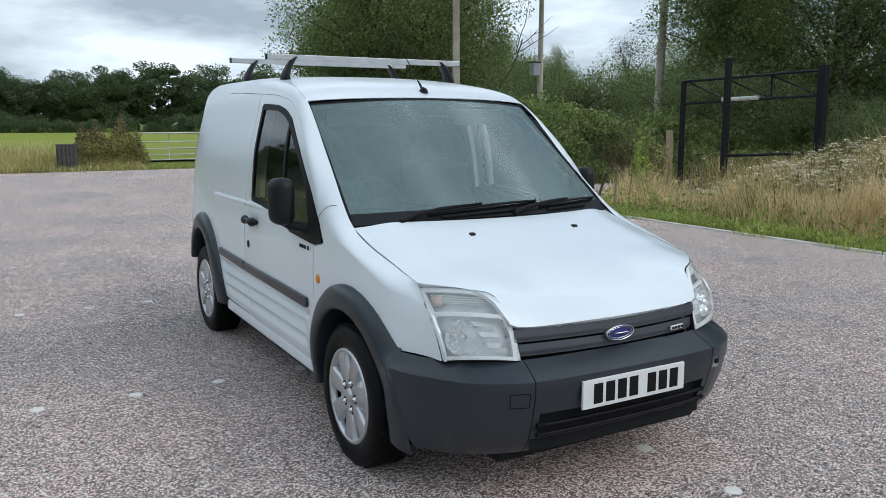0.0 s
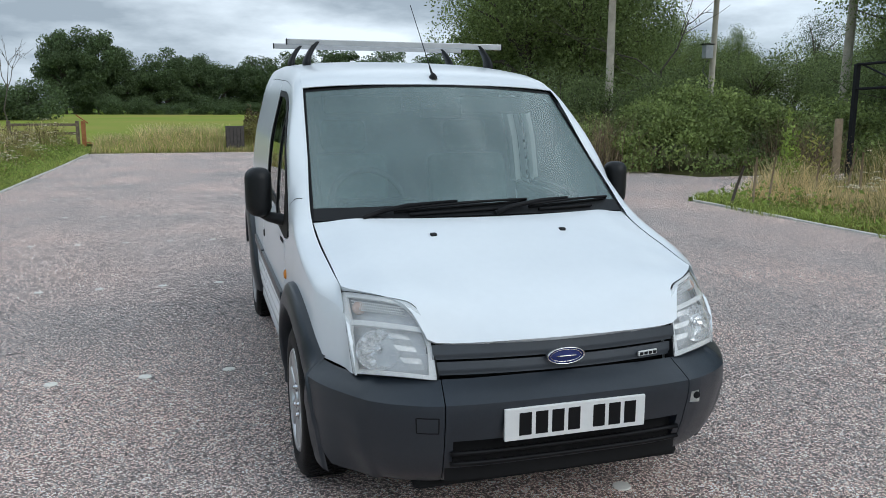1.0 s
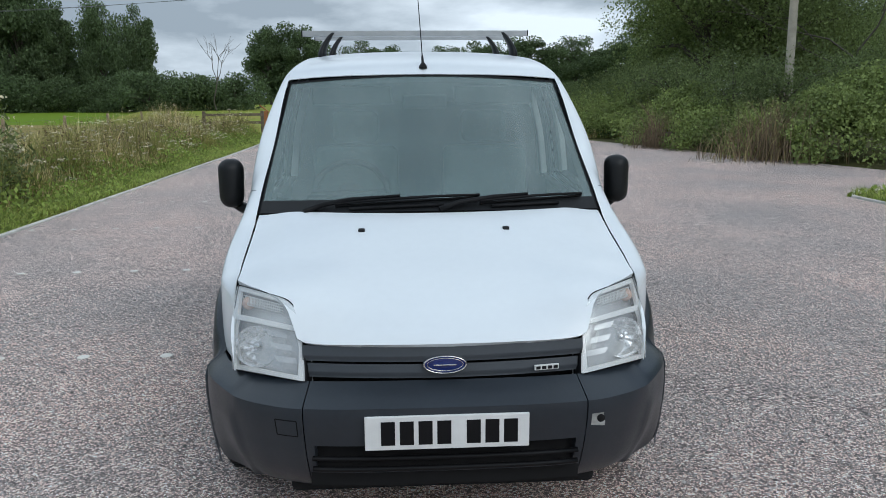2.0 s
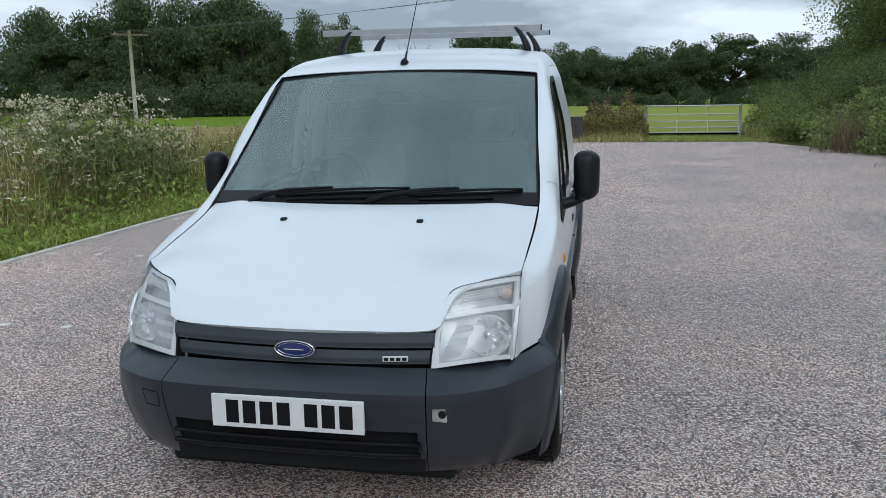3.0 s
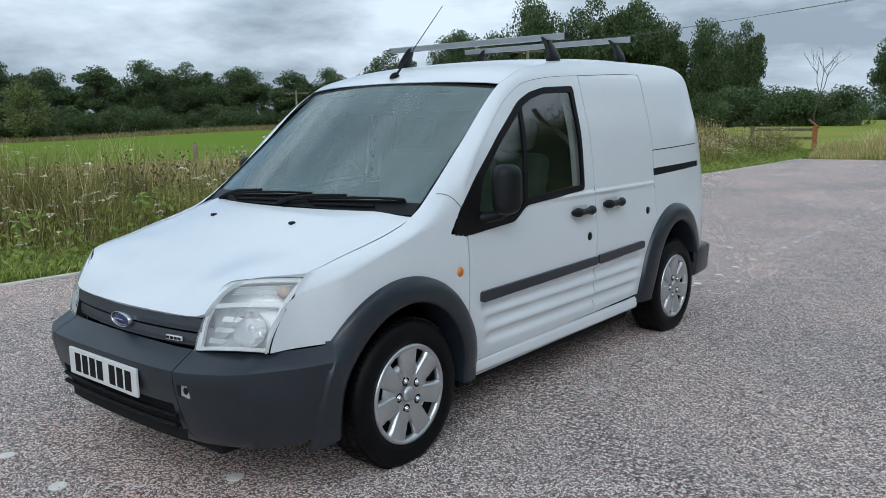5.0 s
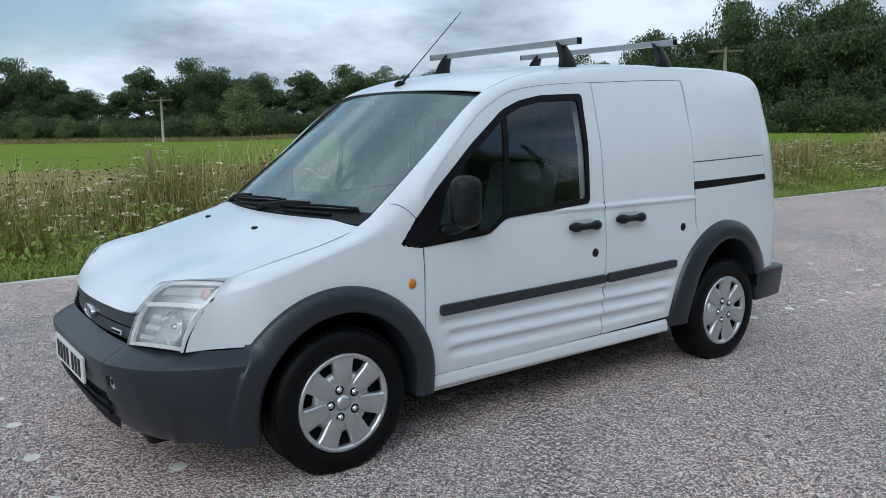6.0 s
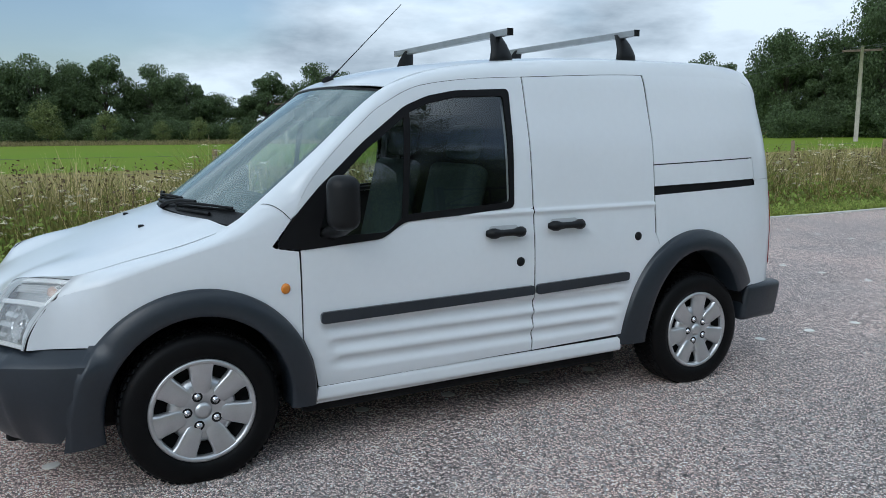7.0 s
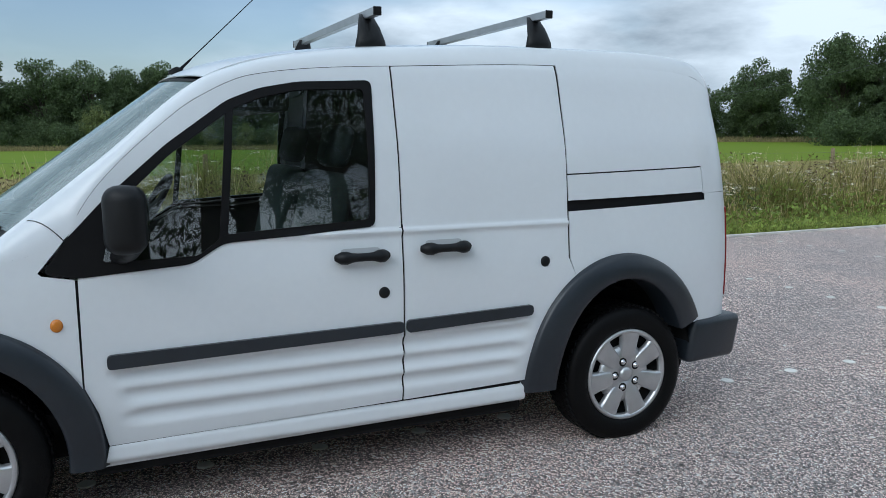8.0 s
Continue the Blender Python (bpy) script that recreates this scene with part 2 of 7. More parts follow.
def part(name, bm, mat, parent=None, label=""):
    me = bpy.data.meshes.new(name)
    bm.to_mesh(me)
    bm.free()
    for m in mat if isinstance(mat, (list, tuple)) else [mat]:
        me.materials.append(m)
    ob = new(name, me)
    if parent:
        ob.parent = parent
    return tagged(ob, label)


def thing(name, place, label, category, group="", kind=""):
    ob = new(name)
    ob.matrix_world = place if isinstance(place, Matrix) else Matrix.Translation(place)
    ob.empty_display_size = 0.1
    return tagged(ob, label, category, group, kind)


def box(bm, lo, hi, bevel=0.0, m=None, segments=2):
    g = bmesh.ops.create_cube(bm, size=1)
    vs = g["verts"]
    for v in vs:
        v.co = Vector([(a + b) / 2 + c * (b - a) for a, b, c in zip(lo, hi, v.co)])
    if bevel:
        es = list({e for v in vs for e in v.link_edges})
        r = bmesh.ops.bevel(bm, geom=es, offset=bevel, segments=segments, affect="EDGES", profile=0.5)
        vs = list({v for f in r["faces"] for v in f.verts} | {v for v in vs if v.is_valid})
    if m:
        bmesh.ops.transform(bm, matrix=m, verts=vs)
    return vs


def tube(bm, pts, radius, sides=8, caps=True, flat=1.0):
    """A round bar along points; radius: one number or one for each point."""
    pts = [Vector(p) for p in pts]
    rad = radius if isinstance(radius, (list, tuple)) else [radius] * len(pts)
    rings = []
    for i, p in enumerate(pts):
        d = (pts[min(i + 1, len(pts) - 1)] - pts[max(i - 1, 0)]).normalized()
        a = d.cross(Vector((0, 0, 1)))
        a = a.normalized() if a.length > 1e-3 else Vector((1, 0, 0))
        b = d.cross(a)
        rings.append([bm.verts.new(p + rad[i] * (math.cos(k * 2 * math.pi / sides) * a + flat * math.sin(k * 2 * math.pi / sides) * b)) for k in range(sides)])
    for r, s in zip(rings, rings[1:]):
        for k in range(sides):
            f = bm.faces.new((r[k], r[(k + 1) % sides], s[(k + 1) % sides], s[k]))
            f.smooth = True
    if caps:
        bm.faces.new(rings[0])
        bm.faces.new(rings[-1][::-1])


def lathe(bm, profile, segments=48, m=None):
    """Turns (radius, height) pairs round z."""
    rings = []
    for r, z in profile:
        rings.append([bm.verts.new((r * math.cos(2 * math.pi * k / segments), r * math.sin(2 * math.pi * k / segments), z)) for k in range(segments)])
    for a, b in zip(rings, rings[1:]):
        for k in range(segments):
            f = bm.faces.new((a[k], a[(k + 1) % segments], b[(k + 1) % segments], b[k]))
            f.smooth = True
    if m:
        bmesh.ops.transform(bm, matrix=m, verts=[v for r in rings for v in r])
    return rings


def ribbon(bm, pts, width, lift, place, away=(0, 1.4, 0.7)):
    """A narrow flat band along (u, v) points of a surface, lifted off it."""
    fine = []
    for p, q in zip(pts, pts[1:]):
        n = max(1, int(math.dist(p, q) / 0.03))
        fine += [(p[0] + (q[0] - p[0]) * i / n, p[1] + (q[1] - p[1]) * i / n) for i in range(n)]
    fine.append(pts[-1])
    rows = []
    for i, p in enumerate(fine):
        a, b = fine[max(i - 1, 0)], fine[min(i + 1, len(fine) - 1)]
        d = Vector((b[0] - a[0], b[1] - a[1])).normalized() * width / 2
        c = Vector(place(*p))
        e = 0.004
        nrm = (Vector(place(p[0] + e, p[1])) - c).cross(Vector(place(p[0], p[1] + e)) - c).normalized()
        if nrm.dot(c - Vector(away)) < 0:
            nrm.negate()
        rows.append([bm.verts.new(Vector(place(p[0] + s * -d.y, p[1] + s * d.x)) + nrm * lift) for s in (-1, 1)])
    for r, s in zip(rows, rows[1:]):
        bm.faces.new((r[0], r[1], s[1], s[0])).smooth = True


def raw(name, verts, faces, mat, parent=None, label=""):
    me = bpy.data.meshes.new(name)
    me.from_pydata(verts, [], faces)
    for m in mat if isinstance(mat, (list, tuple)) else [mat]:
        me.materials.append(m)
    ob = new(name, me)
    if parent:
        ob.parent = parent
    return tagged(ob, label)


# ---- the van: surfaces ----
# front axle at y = 0, nose towards -y
SIDE_X = curve((0.20, 0.775), (0.26, 0.79), (0.36, 0.812), (0.5, 0.826), (0.77, 0.829), (1.015, 0.808), (1.3, 0.776), (1.5, 0.728), (1.643, 0.688), (1.70, 0.655))
PLAN_W = curve((-0.9, 0.60), (-0.7, 0.775), (-0.61, 0.855), (-0.53, 0.880), (-0.447, 0.918), (-0.3, 0.968), (-0.1, 0.992), (0.1, 1.0), (1.57, 1.002), (2.3, 1.0), (2.8, 0.99), (3.1, 0.968), (3.25, 0.94), (3.34, 0.895), (3.40, 0.80))
HOOD_Z = curve((-0.80, 0.690), (-0.785, 0.705), (-0.765, 0.728), (-0.72, 0.757), (-0.66, 0.79), (-0.6, 0.818), (-0.45, 0.876), (-0.3, 0.926), (-0.15, 0.979), (0.0, 1.028), (0.06, 1.047))
ROOF_Z = curve((0.76, 1.592), (0.80, 1.615), (0.86, 1.643), (1.0, 1.684), (1.2, 1.718), (1.6, 1.757), (2.2, 1.782), (2.8, 1.784), (3.1, 1.773), (3.25, 1.756), (3.34, 1.72), (3.40, 1.64))
EDGE_X = curve((-0.7, 0.66), (-0.447, 0.716), (0.153, 0.735), (0.5, 0.702), (0.87, 0.668), (1.0, 0.648), (1.2, 0.636), (1.6, 0.628), (2.3, 0.622), (2.9, 0.615), (3.15, 0.60), (3.34, 0.57), (3.40, 0.53))
EDGE_Z = curve((0.153, 1.008), (0.5, 1.284), (0.87, 1.582), (1.0, 1.636), (1.2, 1.680), (1.6, 1.722), (2.2, 1.746), (2.8, 1.748), (3.1, 1.737), (3.25, 1.719), (3.34, 1.682), (3.40, 1.61))
SHOULDER_Z = curve((-0.65, 0.66), (-0.55, 0.745), (-0.447, 0.795), (-0.3, 0.835), (-0.15, 0.882), (0.0, 0.925), (0.153, 0.962), (0.3, 0.992), (0.40, 1.04), (0.433, 1.114), (0.516, 1.229), (0.705, 1.407), (0.837, 1.506), (1.034, 1.593), (1.3, 1.628), (1.57, 1.643), (2.33, 1.672), (2.9, 1.672), (3.2, 1.65), (3.34, 1.59), (3.40, 1.50))
GROOVES = ((0.558, 0.52, 2.145), (0.482, 0.545, 2.105), (0.405, 0.565, 2.075))


def lean(y, z):
    return (-0.075 * smooth(0.95, 1.8, z) - 0.05) * smooth(2.5, 3.36, y)


LAMP_EDGE_Y = curve((0.55, -0.640), (0.597, -0.613), (0.65, -0.592), (0.70, -0.566), (0.75, -0.527), (0.80, -0.475), (0.842, -0.426), (0.88, -0.38))


def drawn_in(x, y, z):
    """The wing's front narrows to the outer edge of the headlamp."""
    if y > -0.30:
        return x
    w = min(1.0, (y + 0.30) / (LAMP_EDGE_Y(z) + 0.30))
    return x + min(0.0, 0.718 - x) * w * w


def side(sign):
    """The van's flank as a surface over (y, z)."""

    def place(y, z):
        x = SIDE_X(z) * PLAN_W(y)
        if z < 0.62:
            for zc, a, b in GROOVES:
                # a pressed groove: steep above, running out softly below, with round ends
                over = max(0, a + 0.03 - y, y - b + 0.03)
                d = math.hypot(z - zc, over) / 0.033
                if d < 1.0:
                    cut_in = (1 - d * d) * (0.8 + 0.45 * (z - zc) / 0.033)
                    x -= 0.020 * cut_in
        # the waist crease
        x += 0.011 * smooth(0.985, 1.012, z) * (1 - smooth(1.012, 1.02, z)) * smooth(0.9, 1.4, y)
        return (sign * drawn_in(x, y, z), y + lean(y, z), z)

    return place


def hood_z(x, y):
    w = 0.35 + 0.65 * max(smooth(-0.35, 0.05, y), 1 - smooth(-0.74, -0.60, y))
    swell = smooth(0.24, 0.52, abs(x)) * smooth(-0.75, -0.62, y) * (1 - smooth(-0.58, -0.30, y))
    return HOOD_Z(y - 0.30 * x * x * w) - 0.022 * smooth(0.55, 0.74, abs(x)) + 0.034 * swell


def hood(x, y):
    return (x, y, hood_z(x, y))


def screen(x, y):
    return (x, y, 1.026 + 0.731 * (y - 0.30 * x * x) - 0.028 * (x / 0.735) ** 2 * (1 - min(1, max(0, y / 0.87))))


def edge(y):
    x = EDGE_X(y)
    return x, (hood_z(x, y) if y < 0.10 else (EDGE_Z(y) if y > 0.2 else hood_z(x, 0.1) + (y - 0.1) * 10 * (EDGE_Z(0.2) - hood_z(x, 0.1))))


def roof(x, v):
    """v runs from the windscreen's top edge to the tail."""
    k = 1 - smooth(0.78, 1.5, v)
    y = v + 0.2 * x * x * k
    ex, ez = edge(max(y, 0.8))
    ez = edge(max(0.87, v + 0.09 * k))[1]
    z = ROOF_Z(v)
    u = min(1.0, abs(x) / edge(max(0.87, v))[0])
    z = z + (ez - z) * (0.55 * u**2 + 0.45 * u**5)
    return (x, y + lean(y, z), z)


def shoulder(sign):
    """The strip between the top edge (v = 0) and the flank (v = 1): wing top, windscreen pillar, cant rail."""

    def place(y, v):
        ex, ez = edge(y)
        sz = SHOULDER_Z(y)
        sx = SIDE_X(sz) * PLAN_W(y)
        slope = (SIDE_X(sz - 0.05) - SIDE_X(sz)) / 0.05
        h = (ez - sz)
        cx, cz = sx - slope * h * 0.75, sz + h * (0.55 + 0.25 * smooth(-0.45, -0.1, y))
        cx = max(cx, ex + 0.35 * (sx - ex))
        a, b, c = (1 - v) ** 2, 2 * v * (1 - v), v * v
        x, z = a * ex + b * cx + c * sx, a * ez + b * cz + c * sz
        return (sign * drawn_in(x, y, z), y + lean(y, z), z)

    return place


def arc(cy, cz, ry, rz, a0, a1, n=40):
    return [(cy + ry * math.cos(radians(a0 + (a1 - a0) * i / n)), cz + rz * math.sin(radians(a0 + (a1 - a0) * i / n))) for i in range(n + 1)]


def rounded(pts, r, n=5):
    """An outline with its corners rounded."""
    out = []
    for i, p in enumerate(pts):
        p, a, b = Vector(p), Vector(pts[i - 1]), Vector(pts[(i + 1) % len(pts)])
        k = min(r, (a - p).length * 0.45, (b - p).length * 0.45)
        s, e = p + (a - p).normalized() * k, p + (b - p).normalized() * k
        for j in range(n + 1):
            u = j / n
            out.append(tuple((1 - u) ** 2 * s + 2 * u * (1 - u) * p + u * u * e))
    return out


def shoulder_line(a, b, n=26, off=0.0):
    return [(a + (b - a) * i / n, SHOULDER_Z(a + (b - a) * i / n) - off) for i in range(n + 1)]


# outlines on the flank, (y, z)
WINDOW_OUT = rounded([(0.318, 0.926), (0.425, 0.906), (0.79, 0.930), (0.90, 0.996), (1.468, 1.030), (1.492, 1.585), (1.20, 1.572), (1.057, 1.545), (0.941, 1.500), (0.724, 1.345), (0.511, 1.158), (0.395, 1.035)], 0.03)
WINDOW_IN = rounded([(0.50, 0.952), (0.815, 0.958), (0.908, 1.028), (1.448, 1.058), (1.458, 1.552), (1.20, 1.542), (1.06, 1.512), (0.955, 1.468), (0.735, 1.310), (0.565, 1.150)], 0.025)
FRONT_ARCH = (0.0, 0.29, 0.478, 0.497)
REAR_ARCH = (2.625, 0.30, 0.490, 0.557)


def build_van():
    van = thing("van", (0, 0, 0), "white panel van with dark grey bumpers parked on tarmac", "van")

    # bonnet
    rear = [(x, 0.30 * x * x + 0.004) for x in steps(-0.728, 0.728, 0.06)]
    right = [(0.726, 0.0), (0.718, -0.30), (0.715, -0.422), (0.690, -0.458), (0.65, -0.508), (0.602, -0.556), (0.565, -0.590), (0.535, -0.620), (0.512, -0.650), (0.494, -0.682), (0.478, -0.710)]
    nose = [(x, -0.776 + 0.27 * x * x) for x in steps(-0.45, 0.45, 0.06)][::-1]
    left = [(-x, y) for x, y in right][::-1]
    bm = bmesh.new()
    sheet(bm, rear + right + nose + left, 0.035, 0.02, hood, 0.018)
    bonnet = part("bonnet", bm, M_PAINT, van)
    for s in (-1, 1):
        bm = bmesh.new()
        box(bm, (s * 0.285 - 0.013, -0.137, 0.972), (s * 0.285 + 0.013, -0.112, 0.990), 0.005)
        part("washer_jet", bm, M_BLACK, bonnet, "small black washer jet")

    # windscreen: glass, black edge band, scuttle
    pane = [(x, 0.30 * x * x + 0.035) for x in steps(-0.722, 0.722, 0.06)]
    top = [(x, 0.785 + 0.2 * x * x) for x in steps(-0.655, 0.655, 0.06)][::-1]
    outline = pane + top
    bm = bmesh.new()
    sheet(bm, outline, 0.06, 0.06, screen, 0.004)
    part("windscreen", bm, M_SCREEN, van, "large raked windscreen with grey sky reflected in it").visible_shadow = False
    band = bmesh.new()
    lowered = lambda x, y: tuple(Vector(screen(x, y)) - Vector((0, -0.003, 0.0045)))
    sheet(band, [(x, 0.30 * x * x + 0.02) for x in steps(-0.728, 0.728, 0.06)] + [(x, 0.30 * x * x + 0.085) for x in steps(-0.72, 0.72, 0.06)][::-1], 0.06, 0.03, lowered)
    sheet(band, [(x, 0.745 + 0.2 * x * x) for x in steps(-0.66, 0.66, 0.06)] + [(x, 0.79 + 0.2 * x * x) for x in steps(-0.66, 0.66, 0.06)][::-1], 0.06, 0.03, lowered)
    for s in (-1, 1):
        sheet(band, [(s * 0.728, 0.16), (s * 0.658, 0.88), (s * 0.622, 0.83), (s * 0.688, 0.17)], 0.06, 0.06, lowered)
    part("windscreen_band", band, M_BLACK, van)
    bm = bmesh.new()
    ribbon(bm, [(x, 0.782 + 0.2 * x * x) for x in steps(-0.66, 0.66, 0.06)], 0.012, 0.003, screen)
    for s in (-1, 1):
        ribbon(bm, [(s * 0.728, 0.165), (s * 0.661, 0.87)], 0.010, 0.003, screen)
    part("windscreen_seal", bm, M_RUBBER, van)
    bm = bmesh.new()
    scuttle = lambda x, y: (x, y, hood_z(x, min(y, 0.30 * x * x)) - 0.012 + 0.5 * max(0, y - 0.30 * x * x))
    sheet(bm, [(x, 0.30 * x * x - 0.015) for x in steps(-0.72, 0.72, 0.06)] + [(x, 0.30 * x * x + 0.06) for x in steps(-0.72, 0.72, 0.06)][::-1], 0.06, 0.015, scuttle)
    over_glass = lambda x, y: tuple(Vector(screen(x, y)) + Vector((0, -0.003, 0.004)))
    sheet(bm, [(x, 0.30 * x * x + 0.010) for x in steps(-0.724, 0.724, 0.06)] + [(x, 0.30 * x * x + 0.070) for x in steps(-0.718, 0.718, 0.06)][::-1], 0.06, 0.03, over_glass, 0.004)
    part("scuttle", bm, M_BLACK, van, "black plastic scuttle panel")

    # roof
    bm = bmesh.new()
    edge_r = [(edge(max(0.87, v))[0], v) for v in steps(0.785, 3.38, 0.05)]
    sheet(bm, edge_r + [(-x, v) for x, v in edge_r][::-1], 0.06, 0.05, roof, 0.004)
    part("roof", bm, M_PAINT, van)

    for s in (1, -1):
        flank = side(s)
        # cant rail, pillar and wing top
        bm = bmesh.new()
        sheet(bm, [(-0.425, 0), (3.38, 0), (3.38, 1), (-0.490, 1), (-0.470, 0.6), (-0.445, 0.25)], 0.03, 0.125, shoulder(s))
        part("upper_side_rail", bm, M_PAINT, van)
        # front wing
        front = [(-0.490, SHOULDER_Z(-0.490)), (-0.545, 0.750), (-0.586, 0.70), (-0.609, 0.65), (-0.620, 0.592)]
        low = [(-0.55, 0.592), (-0.40, 0.590), (-0.33, 0.590)]
        wheel = arc(*FRONT_ARCH[:2], 0.44, 0.46, 138, -1, 26)
        back = [(0.482, 0.285), (0.456, 0.437), (0.418, 0.53), (0.415, 0.902), (0.318, 0.920), (0.306, 0.930), (0.392, 1.035)]
        topline = shoulder_line(0.40, -0.490, 22)
        bm = bmesh.new()
        sheet(bm, front + low + wheel + back + topline, 0.03, 0.03, flank, 0.012)
        wing = part("front_wing", bm, M_PAINT, van)
        bm = bmesh.new()
        c = Vector(flank(0.352, 0.755))
        lathe(bm, [(0.0, 0.011), (0.010, 0.010), (0.017, 0.006), (0.0195, 0.0)], 20, Matrix.Translation(c) @ Matrix.Rotation(s * radians(90), 4, "Y") @ Matrix.Diagonal((1.15, 1, 1, 1)))
        part("side_indicator", bm, M_AMBER, wing, "round amber side indicator")
        bm = bmesh.new()
        ribbon(bm, [(0.285, 0.22), (0.335, 0.60), (0.390, 1.0)], 0.0028, 0.0015, shoulder(s))
        part("wing_joint", bm, M_RUBBER, wing)

        # front door
        bm = bmesh.new()
        lower = [(0.424, 0.905), (0.424, 0.53), (0.463, 0.437), (0.49, 0.31), (1.574, 0.325), (1.574, 1.055)]
        under = [p for p in WINDOW_OUT if p[1] < 1.06 and p[0] > 0.40]
        under = sorted([p for p in under if p[0] > 0.42 and p[1] < 1.05], key=lambda p: -p[0])
        sheet(bm, lower + [(1.469, 1.055)] + under, 0.03, 0.0085, flank, 0.012)
        upper_out = [(1.574, 1.055)] + shoulder_line(1.574, 0.40, 40, 0.002) + [(0.395, 1.036)]
        first = next(i for i, p in enumerate(WINDOW_OUT) if p[0] > 1.46 and p[1] > 1.055)
        upper_in = [p for p in WINDOW_OUT[first:] if p[1] > 1.036][::-1]
        sheet(bm, upper_out + upper_in + [(1.469, 1.055)], 0.03, 0.03, flank, 0.012)
        door = part("front_door", bm, M_PAINT, van, "closed white front door with ribbed lower panel")
        bm = bmesh.new()
        lift = lambda d: (lambda y, z: tuple(Vector(flank(y, z)) + Vector((s * d, 0, 0))))
        # window surround: the space between the outer and the inner outline, in two halves
        up_in = [p for p in WINDOW_IN]
        k0 = min(range(len(up_in)), key=lambda i: abs(up_in[i][0] - 0.50) + abs(up_in[i][1] - 0.952))
        ring_in = up_in[k0:] + up_in[:k0]
        k1 = min(range(len(WINDOW_OUT)), key=lambda i: abs(WINDOW_OUT[i][0] - 0.42) + abs(WINDOW_OUT[i][1] - 0.908))
        ring_out = WINDOW_OUT[k1:] + WINDOW_OUT[:k1]
        mo = min(range(len(ring_out)), key=lambda i: math.dist(ring_out[i], (1.49, 1.56)) if ring_out[i][0] > 1.4 else 9)
        mi = min(range(len(ring_in)), key=lambda i: math.dist(ring_in[i], (1.458, 1.552)))
        half_a = ring_out[: mo + 1] + ring_in[: mi + 1][::-1]
        half_b = ring_out[mo:] + [ring_out[0]] + [ring_in[0]] + ring_in[mi:][::-1]
        sheet(bm, [half_a, half_b], 0.02, 0.02, lift(0.004), 0.014)
        part("window_surround", bm, M_RUBBER, door)
        bm = bmesh.new()
        sheet(bm, ring_in, 0.08, 0.08, lift(-0.004), 0.004)
        part("door_glass", bm, M_GLASS, door, "tinted side window").visible_shadow = False
        bm = bmesh.new()
        sheet(bm, [(0.885, 0.99), (0.915, 1.01), (0.962, 1.475), (0.932, 1.455)], 0.05, 0.05, lift(0.003), 0.008)
        part("window_divider", bm, M_RUBBER, door)

        if s < 0:
            for k, wide in enumerate((0.018, 0.016, 0.016, 0.016, 0.02)):
                bm = bmesh.new()
                y0 = 0.605 - 0.024 * k - (0.014 if k == 4 else 0)
                box(bm, (-0.8265, y0 - wide / 2, 0.872), (-0.8225, y0 + wide / 2, 0.889))
                part("badge_bar", bm, M_RUBBER, door, "small dark badge mark")

        # sliding door
        bm = bmesh.new()
        notch = [p for p in arc(*REAR_ARCH[:2], 0.455, 0.53, 122, 176, 14)]
        sheet(bm, [(1.582, 0.325), (2.135, 0.337)] + notch[::-1] + [(2.335, 0.86), (2.338, 1.30), (2.332, SHOULDER_Z(2.332) - 0.003)] + shoulder_line(2.33, 1.582, 12, 0.003), 0.03, 0.0085, flank, 0.012)
        slider = part("sliding_door" if s > 0 else "load_side_panel", bm, M_PAINT, van, "closed white sliding door with ribbed lower panel" if s > 0 else "")

        # rear quarter, above and below the door rail
        bm = bmesh.new()
        over = arc(*REAR_ARCH[:2], 0.455, 0.53, 24, 122, 26)
        if s < 0:
            sheet(bm, [(2.330, 1.04), (3.20, 1.06), (3.20, 1.24), (2.330, 1.24)], 0.05, 0.03, lift(0.0006))
            sheet(bm, [(2.325, 0.87), (2.356, 0.87), (2.356, 1.66), (2.325, 1.66)], 0.02, 0.06, lift(0.0006))
        sheet(bm, [(2.345, 1.098), (3.155, 1.112), (3.155, 1.226), (2.345, 1.206)], 0.05, 0.03, flank, 0.006)
        sheet(bm, [(2.345, 1.212), (3.160, 1.232), (3.160, 1.106), (3.38, 1.110), (3.38, SHOULDER_Z(3.38))] + shoulder_line(3.34, 2.345, 14), 0.05, 0.04, flank, 0.006)
        sheet(bm, [(3.38, 0.50), (3.38, 1.106), (3.17, 1.106), (3.17, 1.075), (2.345, 1.052), (2.345, 0.85)] + over[::-1] + [(3.03, 0.50)], 0.05, 0.03, flank, 0.006)
        quarter = part("rear_quarter_panel", bm, M_PAINT, van)
        if s > 0:
            bm = bmesh.new()
            sheet(bm, [(2.34, 1.045), (3.18, 1.07), (3.18, 1.115), (2.34, 1.105)], 0.05, 0.03, lift(-0.014))
            part("door_rail", bm, M_RUBBER, quarter, "black sliding door rail in a slot")
            bm = bmesh.new()
            ribbon(bm, [(2.342, 1.209), (3.158, 1.229), (3.158, 1.115)], 0.010, -0.004, flank)
            part("panel_joint", bm, M_RUBBER, quarter)
        # dark joints behind the panel gaps
        bm = bmesh.new()
        for line in ([(0.42, 0.90), (0.42, 0.53), (0.46, 0.437), (0.487, 0.30), (1.578, 0.32), (2.12, 0.33)], [(1.578, 0.32), (1.578, 1.643)], [(2.34, 0.83), (2.341, 1.30), (2.338, 1.672)], shoulder_line(0.40, 2.34, 50)):
            ribbon(bm, line, 0.022, -0.007, flank)
        part("door_gap", bm, M_VOID, van)
        # sill
        bm = bmesh.new()
